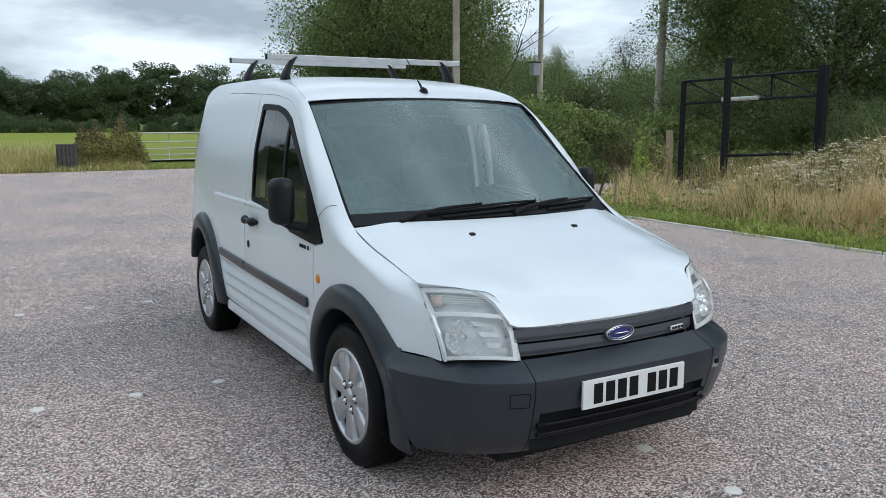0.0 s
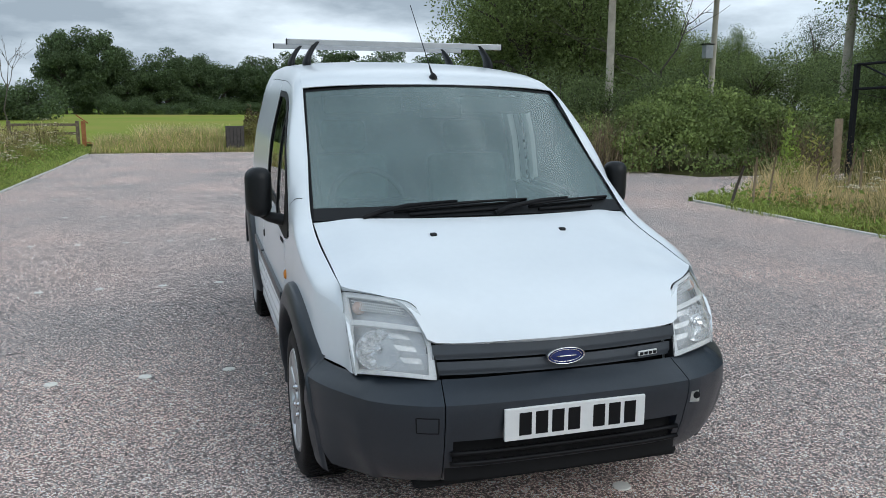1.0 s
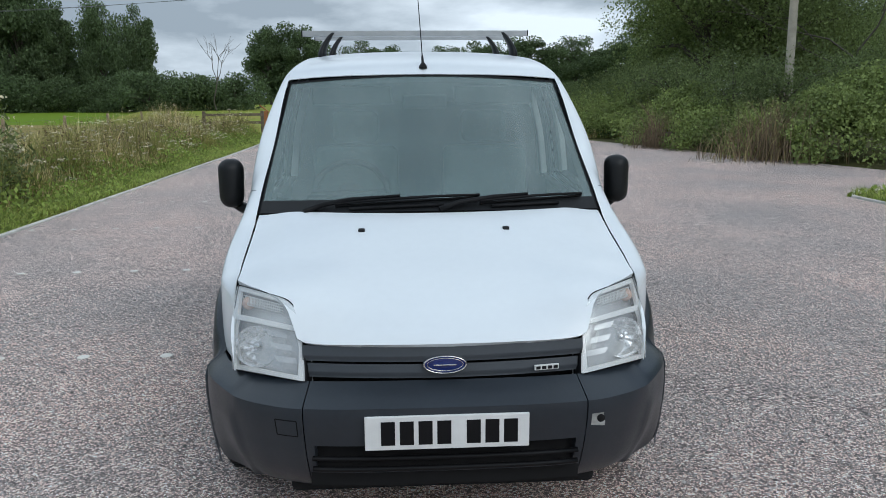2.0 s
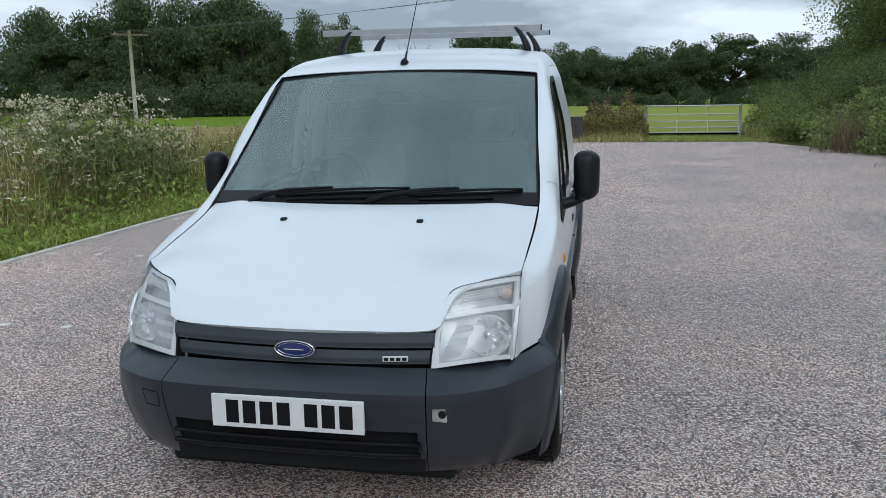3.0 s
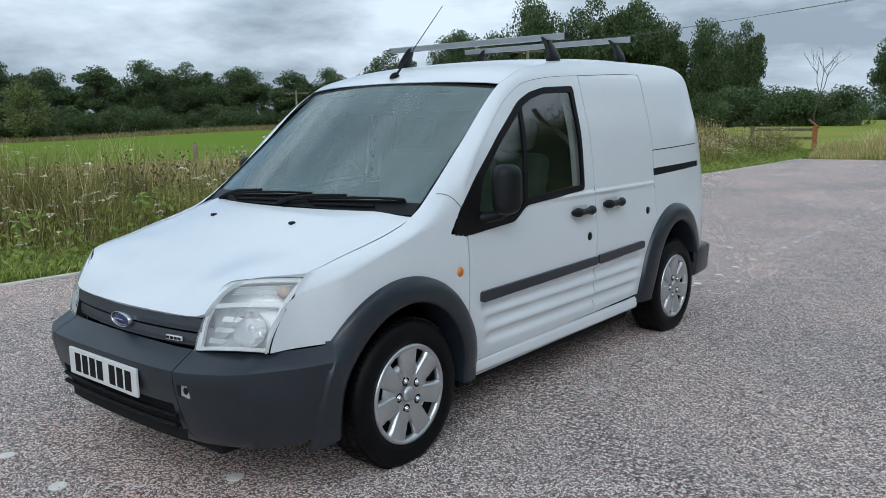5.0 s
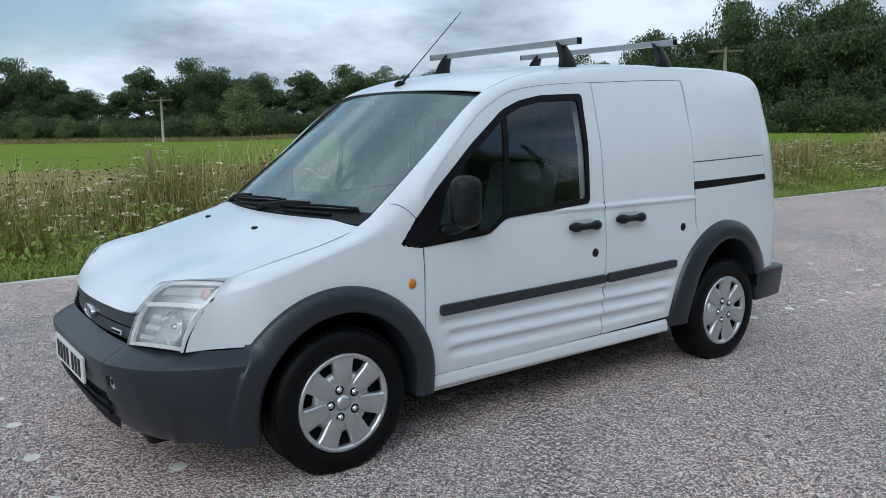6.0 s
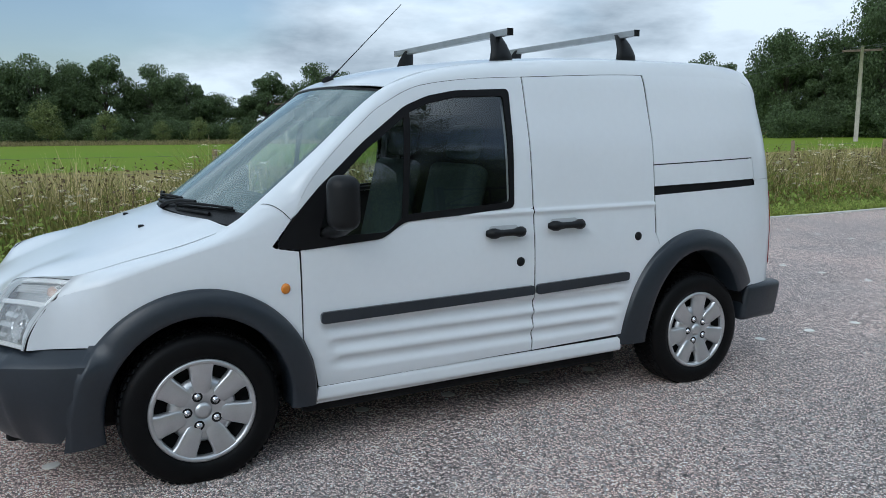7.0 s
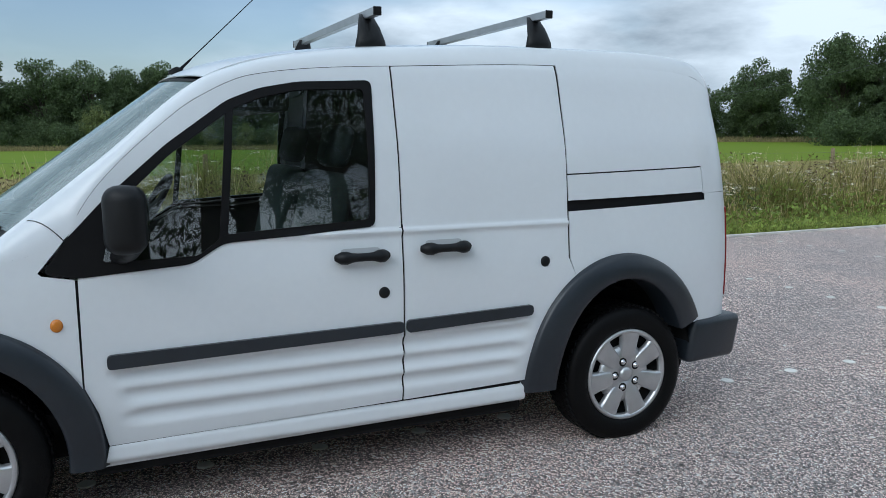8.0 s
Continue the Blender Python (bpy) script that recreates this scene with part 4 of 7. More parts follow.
def underbody(van):
    bm = bmesh.new()
    # boxes set low to keep light off the ground below
    box(bm, (-0.74, 0.44, 0.175), (0.74, 2.16, 0.34), 0.02)
    box(bm, (-0.52, -0.70, 0.18), (0.52, 3.25, 0.40), 0.02)
    part("underbody", bm, M_VOID, van)
    # dark tray added behind the bumper to deepen the shade on the ground
    bm = bmesh.new()
    nose = [(x, BUMPER_PLAN(abs(x)) + 0.13) for x in steps(-0.52, 0.52, 0.04)]
    sheet(bm, nose + [(0.50, 0.44), (-0.50, 0.44)], 0.2, 0.2, lambda x, y: (x, y, 0.232 - 0.03 * smooth(-0.70, -0.3, y)), 0.05, (0, 0, 3))
    part("under_tray", bm, M_VOID, van)
    for y in (0.0, 2.664):
        bm = bmesh.new()
        tube(bm, [(-0.72, y, 0.29), (0.72, y, 0.29)], 0.04, 10)
        part("axle", bm, M_VOID, van)


def wheel_set(van, s, y):
    m = Matrix.Translation((s * (0.745 if y < 1 else 0.728), y, 0.297)) @ Matrix.Rotation(s * radians(90), 4, "Y")
    bm = bmesh.new()
    lathe(bm, [(0.205, 0.075), (0.213, 0.094), (0.24, 0.102), (0.278, 0.100), (0.301, 0.089), (0.311, 0.066), (0.314, 0.02), (0.314, -0.05), (0.307, -0.08), (0.27, -0.097), (0.21, -0.09)], 64, m)
    for v in bm.verts:
        v.co.z = max(v.co.z, 0.001)
    tyre = part("tyre", bm, M_TYRE, None)
    bm = bmesh.new()
    for k in range(60):
        for z in (0.052, 0.0, -0.052):
            a = 2 * math.pi * (k + (0.5 if z == 0 else 0)) / 60
            box(bm, (-0.011, -0.004, -0.021), (0.011, 0.0035, 0.021), 0, m @ Matrix.Rotation(a, 4, "Z") @ Matrix.Translation((0, 0.313, z)) @ Matrix.Rotation(0.5 if z >= 0 else -0.5, 4, "Y"))
    for v in bm.verts:
        v.co.z = max(v.co.z, 0.0005)
    wheel = new("wheel")
    wheel.parent = van
    tyre.parent = wheel
    part("tread", bm, M_TYRE, wheel)
    # dark steel wheel behind the trim
    bm = bmesh.new()
    lathe(bm, [(0.208, 0.08), (0.19, 0.045), (0.06, 0.04), (0.0, 0.045)], 32, m)
    part("rim", bm, M_VOID, wheel)
    # silver trim: outer ring, hub and seven broad spokes
    bm = bmesh.new()
    lathe(bm, [(0.212, 0.086), (0.210, 0.096), (0.203, 0.101), (0.194, 0.098), (0.188, 0.088), (0.188, 0.07)], 64, m)
    lathe(bm, [(0.136, 0.060), (0.131, 0.068), (0.118, 0.081), (0.10, 0.086), (0.078, 0.088), (0.036, 0.088), (0.034, 0.084), (0.032, 0.084), (0.031, 0.093), (0.016, 0.097), (0.0, 0.097)], 42, m)
    for k in range(7):
        r = m @ Matrix.Rotation(2 * math.pi * k / 7 + (0.449 if y < 1 else 0.36), 4, "Z")
        prof = ((0.070, 0.026, 0.0875), (0.085, 0.036, 0.0915), (0.12, 0.042, 0.0945), (0.16, 0.0455, 0.0965), (0.182, 0.051, 0.0965), (0.197, 0.064, 0.095))
        rows = []
        for rad, half, h in prof:
            rows.append([bm.verts.new(r @ Vector((rad * 1.0, q * half, h - (0.028 if abs(q) == 1 else (0.004 if abs(q) > 0.85 else 0.0))))) for q in (-1, -0.93, -0.75, 0, 0.75, 0.93, 1)])
        for a, b in zip(rows, rows[1:]):
            for i in range(6):
                bm.faces.new((a[i], a[i + 1], b[i + 1], b[i])).smooth = True
    part("wheel_trim", bm, M_SILVER, wheel, "silver seven-spoke wheel trim")
    # flat black discs on the hub: the shade of the bolt recesses as colour
    for k in range(5):
        bm = bmesh.new()
        lathe(bm, [(0.021, 0.086), (0.0205, 0.0885), (0.0, 0.0885)], 14, m @ Matrix.Rotation(2 * math.pi * k / 5 + 0.96, 4, "Z") @ Matrix.Translation((0.062, 0, 0)))
        part("bolt_recess", bm, M_VOID, wheel)
    for k in range(5):
        bm = bmesh.new()
        lathe(bm, [(0.0125, 0.084), (0.0125, 0.090), (0.0095, 0.090), (0.0085, 0.097), (0.006, 0.100), (0.0, 0.100)], 12, m @ Matrix.Rotation(2 * math.pi * k / 5 + 0.96, 4, "Z") @ Matrix.Translation((0.062, 0, 0)))
        part("wheel_bolt", bm, M_CHROME, wheel)


def wipers(van):
    on = lambda x, off, h: Vector(screen(x, 0.30 * x * x + off)) + Vector((0, -0.6 * h - 0.004, 0.8 * h + 0.005))
    for x0, x1, arm_x, o0, o1 in ((-0.40, 0.20, -0.53, 0.036, 0.070), (0.20, 0.66, 0.03, 0.040, 0.072)):
        bm = bmesh.new()
        mid = x0 + 0.45 * (x1 - x0)
        pts = [on(arm_x, 0.012, 0.004), on(arm_x + 0.08, 0.034, 0.016), on(x0 + 0.06, o0 + 0.012, 0.026), on(mid, (o0 + o1) / 2 + 0.005, 0.030)]
        tube(bm, pts, [0.012, 0.011, 0.009, 0.006], 8)
        arm = part("wiper", bm, M_RUBBER, van, "black windscreen wiper")
        for du, r in ((0.004, 0.005), (0.016, 0.006)):
            bm = bmesh.new()
            tube(bm, [on(x0 + (x1 - x0) * u, o0 + (o1 - o0) * u, du + (0.008 * math.sin(math.pi * u) if du > 0.01 else 0)) for u in steps(0, 1, 0.06)], r, 6)
            part("wiper_blade", bm, M_RUBBER, arm)
        bm = bmesh.new()
        tube(bm, [on(x0 + (x1 - x0) * u, o0 - 0.018 + (o1 - o0) * u * 0.6, 0.006) for u in steps(0.1, 0.75, 0.1)], 0.007, 6)
        part("wiper_link", bm, M_RUBBER, arm)


def aerial(van):
    bm = bmesh.new()
    lathe(bm, [(0.026, -0.006), (0.024, 0.008), (0.012, 0.022), (0.0, 0.028)], 16, Matrix.Translation((0.0, 0.857, 1.640)) @ Matrix.Diagonal((0.8, 1.5, 1, 1)))
    base = part("aerial", bm, M_RUBBER, van, "thin black roof aerial")
    bm = bmesh.new()
    a, b = Vector((0.0, 0.865, 1.652)), Vector((-0.01, 1.275, 2.05))
    tube(bm, [a, a.lerp(b, 0.12), a.lerp(b, 0.13), b], [0.008, 0.005, 0.0028, 0.002], 6)
    part("aerial_rod", bm, M_RUBBER, base)


def cabin(van):
    inside = new("cab_interior")
    inside.parent = van
    # dashboard
    bm = bmesh.new()
    prof = [(0.10, 0.94), (0.30, 1.0), (0.48, 1.01), (0.58, 0.97), (0.60, 0.82), (0.52, 0.60), (0.52, 0.40), (0.10, 0.40)]
    for x0, x1 in ((-0.70, 0.70),):
        a = [bm.verts.new((x0, y, z)) for y, z in prof]
        b = [bm.verts.new((x1, y, z)) for y, z in prof]
        for i in range(len(prof)):
            j = (i + 1) % len(prof)
            bm.faces.new((a[i], a[j], b[j], b[i])).smooth = i < 4
    part("dashboard", bm, M_TRIM, inside)
    bm = bmesh.new()
    box(bm, (-0.56, 0.40, 0.98), (-0.18, 0.58, 1.06), 0.03, None, 3)
    part("instrument_hood", bm, M_TRIM, inside)
    bm = bmesh.new()
    m = Matrix.Translation((-0.37, 0.74, 1.02)) @ Matrix.Rotation(radians(58), 4, "X")
    ring = [m @ Vector((0.185 * math.cos(a), 0.185 * math.sin(a), 0)) for a in steps(0, 2 * math.pi, 0.2)]
    tube(bm, ring, 0.016, 8, False)
    for a in (0.1, math.pi - 0.1, 1.5 * math.pi):
        tube(bm, [m @ Vector((0, 0, -0.02)), m @ Vector((0.18 * math.cos(a), 0.18 * math.sin(a), 0))], 0.018, 6)
    lathe(bm, [(0.07, -0.03), (0.065, 0.0), (0.0, 0.012)], 20, m)
    part("steering_wheel", bm, M_TRIM, inside)
    # seats
    for x in (-0.37, 0.37):
        bm = bmesh.new()
        box(bm, (x - 0.25, 0.82, 0.50), (x + 0.25, 1.30, 0.68), 0.05, None, 3)
        box(bm, (x - 0.24, -0.06, 0.0), (x + 0.24, 0.06, 0.62), 0.05, Matrix.Translation((0, 1.27, 0.62)) @ Matrix.Rotation(radians(-14), 4, "X"), 3)
        box(bm, (x - 0.13, -0.045, 0.64), (x + 0.13, 0.045, 0.82), 0.04, Matrix.Translation((0, 1.27, 0.62)) @ Matrix.Rotation(radians(-14), 4, "X"), 3)
        for f in bm.faces:
            f.smooth = True
        part("seat", bm, M_SEAT, inside)
    bm = bmesh.new()
    box(bm, (-0.72, 0.10, 0.36), (0.72, 1.58, 0.42))
    part("cab_floor", bm, M_VOID, inside)
    bm = bmesh.new()
    for z0, z1, w0, w1 in ((0.40, 1.05, 0.78, 0.78), (1.05, 1.40, 0.78, 0.73), (1.40, 1.70, 0.73, 0.63)):
        bm.faces.new([bm.verts.new(p) for p in ((-w0, 1.60, z0), (w0, 1.60, z0), (w1, 1.60, z1), (-w1, 1.60, z1))])
    part("bulkhead", bm, M_TRIM, inside)
    bm = bmesh.new()
    low_roof = lambda x, v: tuple(Vector(roof(x, v)) - Vector((0, 0, 0.03)))
    sheet(bm, [(-0.50, 0.87), (0.50, 0.87), (0.58, 1.60), (-0.58, 1.60)], 0.1, 0.1, low_roof)
    part("headlining", bm, M_LINER, inside)
    for s in (1, -1):
        bm = bmesh.new()
        inner = lambda y, z: (s * (abs(side(s)(y, z)[0]) - 0.05), y, z)
        sheet(bm, [(0.46, 0.40), (1.56, 0.40), (1.56, 1.02), (0.91, 0.99), (0.80, 0.93), (0.46, 0.90)], 0.1, 0.1, inner)
        part("door_card", bm, M_TRIM, inside)
        bm = bmesh.new()
        sheet(bm, [(1.482, 1.04), (1.575, 1.04), (1.575, 1.60), (1.49, 1.565)], 0.06, 0.1, inner, 0.03)
        part("inner_door_frame", bm, M_PAINT, inside, "white painted inner door frame")
        bm = bmesh.new()
        sheet(bm, [(0.92, 0.995), (1.48, 1.03), (1.48, 1.050), (0.92, 1.015)], 0.1, 0.03, inner, 0.03)
        part("door_ledge", bm, M_LINER, inside)
        bm = bmesh.new()
        pillar = lambda y, v: tuple(Vector(shoulder(s)(y, v)) - Vector((s * 0.03, -0.01, 0.02)))
        sheet(bm, [(0.2, 0.0), (0.95, 0.0), (0.95, 0.9), (0.2, 0.9)], 0.06, 0.3, pillar)
        part("pillar_trim", bm, M_TRIM, inside)
        bm = bmesh.new()
        box(bm, (s * 0.36 - 0.20, 0.90, 1.46), (s * 0.36 + 0.20, 0.92, 1.55), 0.008, None)
        part("sun_visor", bm, M_LINER, inside)
    bm = bmesh.new()
    box(bm, (-0.40, 0.93, 1.47), (0.40, 1.25, 1.60), 0.02)
    part("overhead_shelf", bm, M_TRIM, inside)
    bm = bmesh.new()
    box(bm, (-0.11, 0.70, 1.44), (0.11, 0.735, 1.51), 0.012)
    part("rear_view_mirror", bm, M_BLACK, inside)


van = build_van()


# ---- roof bars ----
def roof_bar(y, z_base, label):
    bar = thing("roof_bar", (0, y, z_base), label, "roof bar", "roof bars on the van")
    bm = bmesh.new()
    box(bm, (-0.665, -0.016, 0.095), (0.635, 0.016, 0.128), 0.003)
    part("rail", bm, M_ALU, bar)
    for s in (1, -1):
        bm = bmesh.new()
        box(bm, (-0.003, -0.017, -0.017), (0.003, 0.017, 0.017), 0.002, Matrix.Translation((s * 0.65 - 0.015 + s * 0.002, 0, 0.1115)))
        part("end_cap", bm, M_BLACK, bar)
        bm = bmesh.new()
        rows = []
        for u, x, z, wy, wx in ((0, 0.555, -0.04, 0.070, 0.026), (1, 0.555, 0.004, 0.062, 0.024), (2, 0.548, 0.03, 0.054, 0.021), (3, 0.53, 0.065, 0.046, 0.018), (4, 0.505, 0.10, 0.034, 0.016), (5, 0.49, 0.116, 0.026, 0.013)):
            rows.append([bm.verts.new((s * (x + wx * math.cos(a)), wy * math.sin(a), z)) for a in [k * math.pi / 6 for k in range(12)]])
        for r, q in zip(rows, rows[1:]):
            for k in range(12):
                bm.faces.new((r[k], r[(k + 1) % 12], q[(k + 1) % 12], q[k])).smooth = True
        bm.faces.new(rows[-1])
        bm.faces.new(rows[0])
        bmesh.ops.recalc_face_normals(bm, faces=bm.faces)
        part("foot", bm, M_BLACK, bar, "black moulded foot")
    return bar


roof_bar(1.548, 1.7455, "aluminium roof bar with black feet on the van roof")
roof_bar(2.33, 1.778, "aluminium roof bar with black feet on the van roof")


# ---- ground ----
def rise(x, y):
    """The fields climb gently to the north and fall to the west."""
    d = max(0.0, math.hypot(x, y) - 27)
    a = math.degrees(math.atan2(-x, y))
    slope = 0.0085 if -60 < a < 50 else (0.0 if abs(a) > 115 else 0.0)
    if 50 <= a < 70:
        slope = 0.0085 - 0.0145 * smooth(50, 70, a)
    elif 70 <= a < 120:
        slope = -0.006 * (1 - smooth(95, 120, a))
    elif -120 < a <= -60:
        slope = 0.0085 * (1 - smooth(60, 100, -a))
    return slope * min(d, 160) * smooth(0, 30, d)


# arcs that wheels took over the gravel: centre, radius, middle of the print, half length
TYRE_PRINTS = ((3.10, 3.30, 3.14, 1.75, 0.55, 2.4), (-6.6, 5.2, 5.75, -0.9, 4.2, 3.4), (-6.9, 5.2, 4.75, -2.2, 4.3, 3.0), (5.5, -5.2, 5.3, 2.6, -0.8, 2.6))


def gravel_material():
    m = bpy.data.materials.new("gravelled_tarmac")
    m.use_nodes = True
    n, l = m.node_tree.nodes, m.node_tree.links
    p = n["Principled BSDF"]
    p.inputs["Roughness"].default_value = 0.8
    p.inputs["Specular IOR Level"].default_value = 0.35
    p.inputs["Sheen Weight"].default_value, p.inputs["Sheen Roughness"].default_value = 0.12, 0.6
    co = n.new("ShaderNodeTexCoord")
    chips, rims = n.new("ShaderNodeTexVoronoi"), n.new("ShaderNodeTexVoronoi")
    for v in (chips, rims):
        v.voronoi_dimensions = "2D"
        v.inputs["Scale"].default_value = 132
        v.inputs["Randomness"].default_value = 1.0
        l.new(co.outputs["Object"], v.inputs["Vector"])
    rims.feature = "DISTANCE_TO_EDGE"
    sep = n.new("ShaderNodeSeparateColor")
    l.new(chips.outputs["Color"], sep.inputs["Color"])
    ramp = n.new("ShaderNodeValToRGB")
    e = ramp.color_ramp.elements
    e[0].position, e[0].color = 0.0, (0.09, 0.083, 0.081, 1)
    e[1].position, e[1].color = 1.0, (1.0, 0.97, 0.94, 1)
    for pos, col in ((0.32, (0.22, 0.204, 0.197, 1)), (0.66, (0.58, 0.54, 0.52, 1)), (0.84, (0.98, 0.93, 0.90, 1))):
        k = e.new(pos)
        k.color = col
    l.new(sep.outputs["Red"], ramp.inputs["Fac"])
    # dark gaps between the chips
    gap = n.new("ShaderNodeMapRange")
    gap.inputs["From Min"].default_value, gap.inputs["From Max"].default_value = 0.015, 0.16
    gap.inputs["To Min"].default_value, gap.inputs["To Max"].default_value = 0.05, 1.56
    l.new(rims.outputs["Distance"], gap.inputs["Value"])
    # worn, dusty and damp areas, and faint wheel tracks
    big = n.new("ShaderNodeTexNoise")
    big.inputs["Scale"].default_value, big.inputs["Detail"].default_value = 0.55, 6
    l.new(co.outputs["Object"], big.inputs["Vector"])
    wear = n.new("ShaderNodeMapRange")
    wear.inputs["From Min"].default_value, wear.inputs["From Max"].default_value = 0.3, 0.7
    wear.inputs["To Min"].default_value, wear.inputs["To Max"].default_value = 0.84, 1.16
    l.new(big.outputs["Fac"], wear.inputs["Value"])
    mid = n.new("ShaderNodeTexNoise")
    mid.inputs["Scale"].default_value, mid.inputs["Detail"].default_value = 9.0, 4
    l.new(co.outputs["Object"], mid.inputs["Vector"])
    fleck = n.new("ShaderNodeMapRange")
    fleck.inputs["From Min"].default_value, fleck.inputs["From Max"].default_value = 0.3, 0.7
    fleck.inputs["To Min"].default_value, fleck.inputs["To Max"].default_value = 0.86, 1.14
    l.new(mid.outputs["Fac"], fleck.inputs["Value"])
    # tyre prints: bands of tread blocks pressed along the arcs that wheels took
    def maths(op, *given):
        k = n.new("ShaderNodeMath")
        k.operation = op
        for q, g in enumerate(given):
            if isinstance(g, (int, float)):
                k.inputs[q].default_value = g
            else:
                l.new(g, k.inputs[q])
        return k.outputs[0]

    axes = n.new("ShaderNodeSeparateXYZ")
    l.new(co.outputs["Object"], axes.inputs["Vector"])
    wobble = maths("MULTIPLY", maths("SUBTRACT", mid.outputs["Fac"], 0.5), 0.10)
    prints = 0.0
    for cx, cy, radius, mx, my, reach in TYRE_PRINTS:
        dx, dy = maths("SUBTRACT", axes.outputs["X"], cx), maths("SUBTRACT", axes.outputs["Y"], cy)
        far = maths("ADD", maths("SQRT", maths("ADD", maths("MULTIPLY", dx, dx), maths("MULTIPLY", dy, dy))), wobble)
        off = maths("SUBTRACT", far, radius)
        ex, ey = maths("SUBTRACT", axes.outputs["X"], mx), maths("SUBTRACT", axes.outputs["Y"], my)
        along = maths("SQRT", maths("ADD", maths("MULTIPLY", ex, ex), maths("MULTIPLY", ey, ey)))
        band, ends = n.new("ShaderNodeMapRange"), n.new("ShaderNodeMapRange")
        band.inputs["From Min"].default_value, band.inputs["From Max"].default_value = 0.125, 0.085
        l.new(maths("ABSOLUTE", off), band.inputs["Value"])
        ends.inputs["From Min"].default_value, ends.inputs["From Max"].default_value = reach, reach * 0.6
        l.new(along, ends.inputs["Value"])
        turn = maths("MULTIPLY", maths("ARCTAN2", dy, dx), radius * 2 * math.pi / 0.055)
        lane = maths("SINE", maths("MULTIPLY", off, 2 * math.pi / 0.05))
        block = maths("MULTIPLY", maths("SINE", maths("ADD", turn, maths("MULTIPLY", lane, 1.6))), 0.75)
        block = maths("ADD", block, -0.1)
        one = maths("MULTIPLY", maths("MULTIPLY", band.outputs["Result"], ends.outputs["Result"]), block)
        prints = maths("ADD", one, prints)
    # shade in the grooves and light on the ribs, painted into the colour
    print_shade = n.new("ShaderNodeMapRange")
    print_shade.inputs["From Min"].default_value, print_shade.inputs["From Max"].default_value = -1.0, 1.0
    print_shade.inputs["To Min"].default_value, print_shade.inputs["To Max"].default_value = 0.40, 1.60
    l.new(prints, print_shade.inputs["Value"])
    last = ramp.outputs["Color"]
    for s in (gap, wear, fleck, print_shade):
        mul = n.new("ShaderNodeMix")
        mul.data_type, mul.blend_type = "RGBA", "MULTIPLY"
        mul.inputs["Factor"].default_value = 1.0
        l.new(last, mul.inputs["A"])
        l.new(s.outputs["Result"], mul.inputs["B"])
        last = mul.outputs["Result"]
    # scattered larger pale stones
    big_chips = n.new("ShaderNodeTexVoronoi")
    big_chips.inputs["Scale"].default_value = 58
    l.new(co.outputs["Object"], big_chips.inputs["Vector"])
    near = n.new("ShaderNodeMapRange")
    near.inputs["From Min"].default_value, near.inputs["From Max"].default_value = 0.36, 0.28
    l.new(big_chips.outputs["Distance"], near.inputs["Value"])
    pick = n.new("ShaderNodeSeparateColor")
    l.new(big_chips.outputs["Color"], pick.inputs["Color"])
    rare = n.new("ShaderNodeMapRange")
    rare.inputs["From Min"].default_value, rare.inputs["From Max"].default_value = 0.80, 0.84
    l.new(pick.outputs["Green"], rare.inputs["Value"])
    both = n.new("ShaderNodeMath")
    both.operation = "MULTIPLY"
    l.new(near.outputs["Result"], both.inputs[0])
    l.new(rare.outputs["Result"], both.inputs[1])
    stones = n.new("ShaderNodeMix")
    stones.data_type = "RGBA"
    stones.inputs["B"].default_value = (0.62, 0.585, 0.565, 1)
    l.new(both.outputs["Value"], stones.inputs["Factor"])
    l.new(last, stones.inputs["A"])
    last = stones.outputs["Result"]
    tint = n.new("ShaderNodeMix")
    tint.data_type, tint.blend_type = "RGBA", "MULTIPLY"
    tint.inputs["B"].default_value = (1.34, 0.98, 0.84, 1)
    l.new(big.outputs["Fac"], tint.inputs["Factor"])
    l.new(last, tint.inputs["A"])
    l.new(tint.outputs["Result"], p.inputs["Base Color"])
    b = n.new("ShaderNodeBump")
    b.inputs["Strength"].default_value, b.inputs["Distance"].default_value = 0.8, 0.006
    proud = n.new("ShaderNodeMapRange")
    proud.inputs["From Max"].default_value = 0.25
    l.new(rims.outputs["Distance"], proud.inputs["Value"])
    l.new(maths("ADD", maths("ADD", proud.outputs["Result"], maths("MULTIPLY", sep.outputs["Green"], 0.8)), maths("MULTIPLY", prints, 0.8)), b.inputs["Height"])
    l.new(b.outputs["Normal"], p.inputs["Normal"])
    return m


M_GRAVEL = gravel_material()
M_FIELD = material("mown_field_grass", (0.145, 0.245, 0.012), 0.95, scale=0.05, second=(0.185, 0.23, 0.024), spec=0.15, fine=2.5, bump=0.4, bump_scale=12)
M_MEADOW = material("dry_meadow", (0.20, 0.30, 0.028), 0.95, scale=0.09, second=(0.33, 0.29, 0.075), spec=0.12, fine=3.0, bump=0.4, bump_scale=12)
M_VERGE_SOIL = material("rough_verge_grass", (0.14, 0.14, 0.045), 0.95, spec=0.1, scale=1.2, second=(0.09, 0.085, 0.045), fine=20, bump=0.5, bump_scale=30)
M_STRAW = material("dry_grass_strip", (0.36, 0.275, 0.12), 0.95, spec=0.1, scale=0.4, second=(0.22, 0.21, 0.06), fine=9, bump=0.5, bump_scale=25)
M_DISC = material("white_marker", (0.97, 0.93, 0.85), 0.6, vary=0.15, scale=20)
M_TIMBER = material("weathered_timber", (0.20, 0.155, 0.11), 0.85, vary=0.45, scale=6, bump=0.4, bump_scale=60)
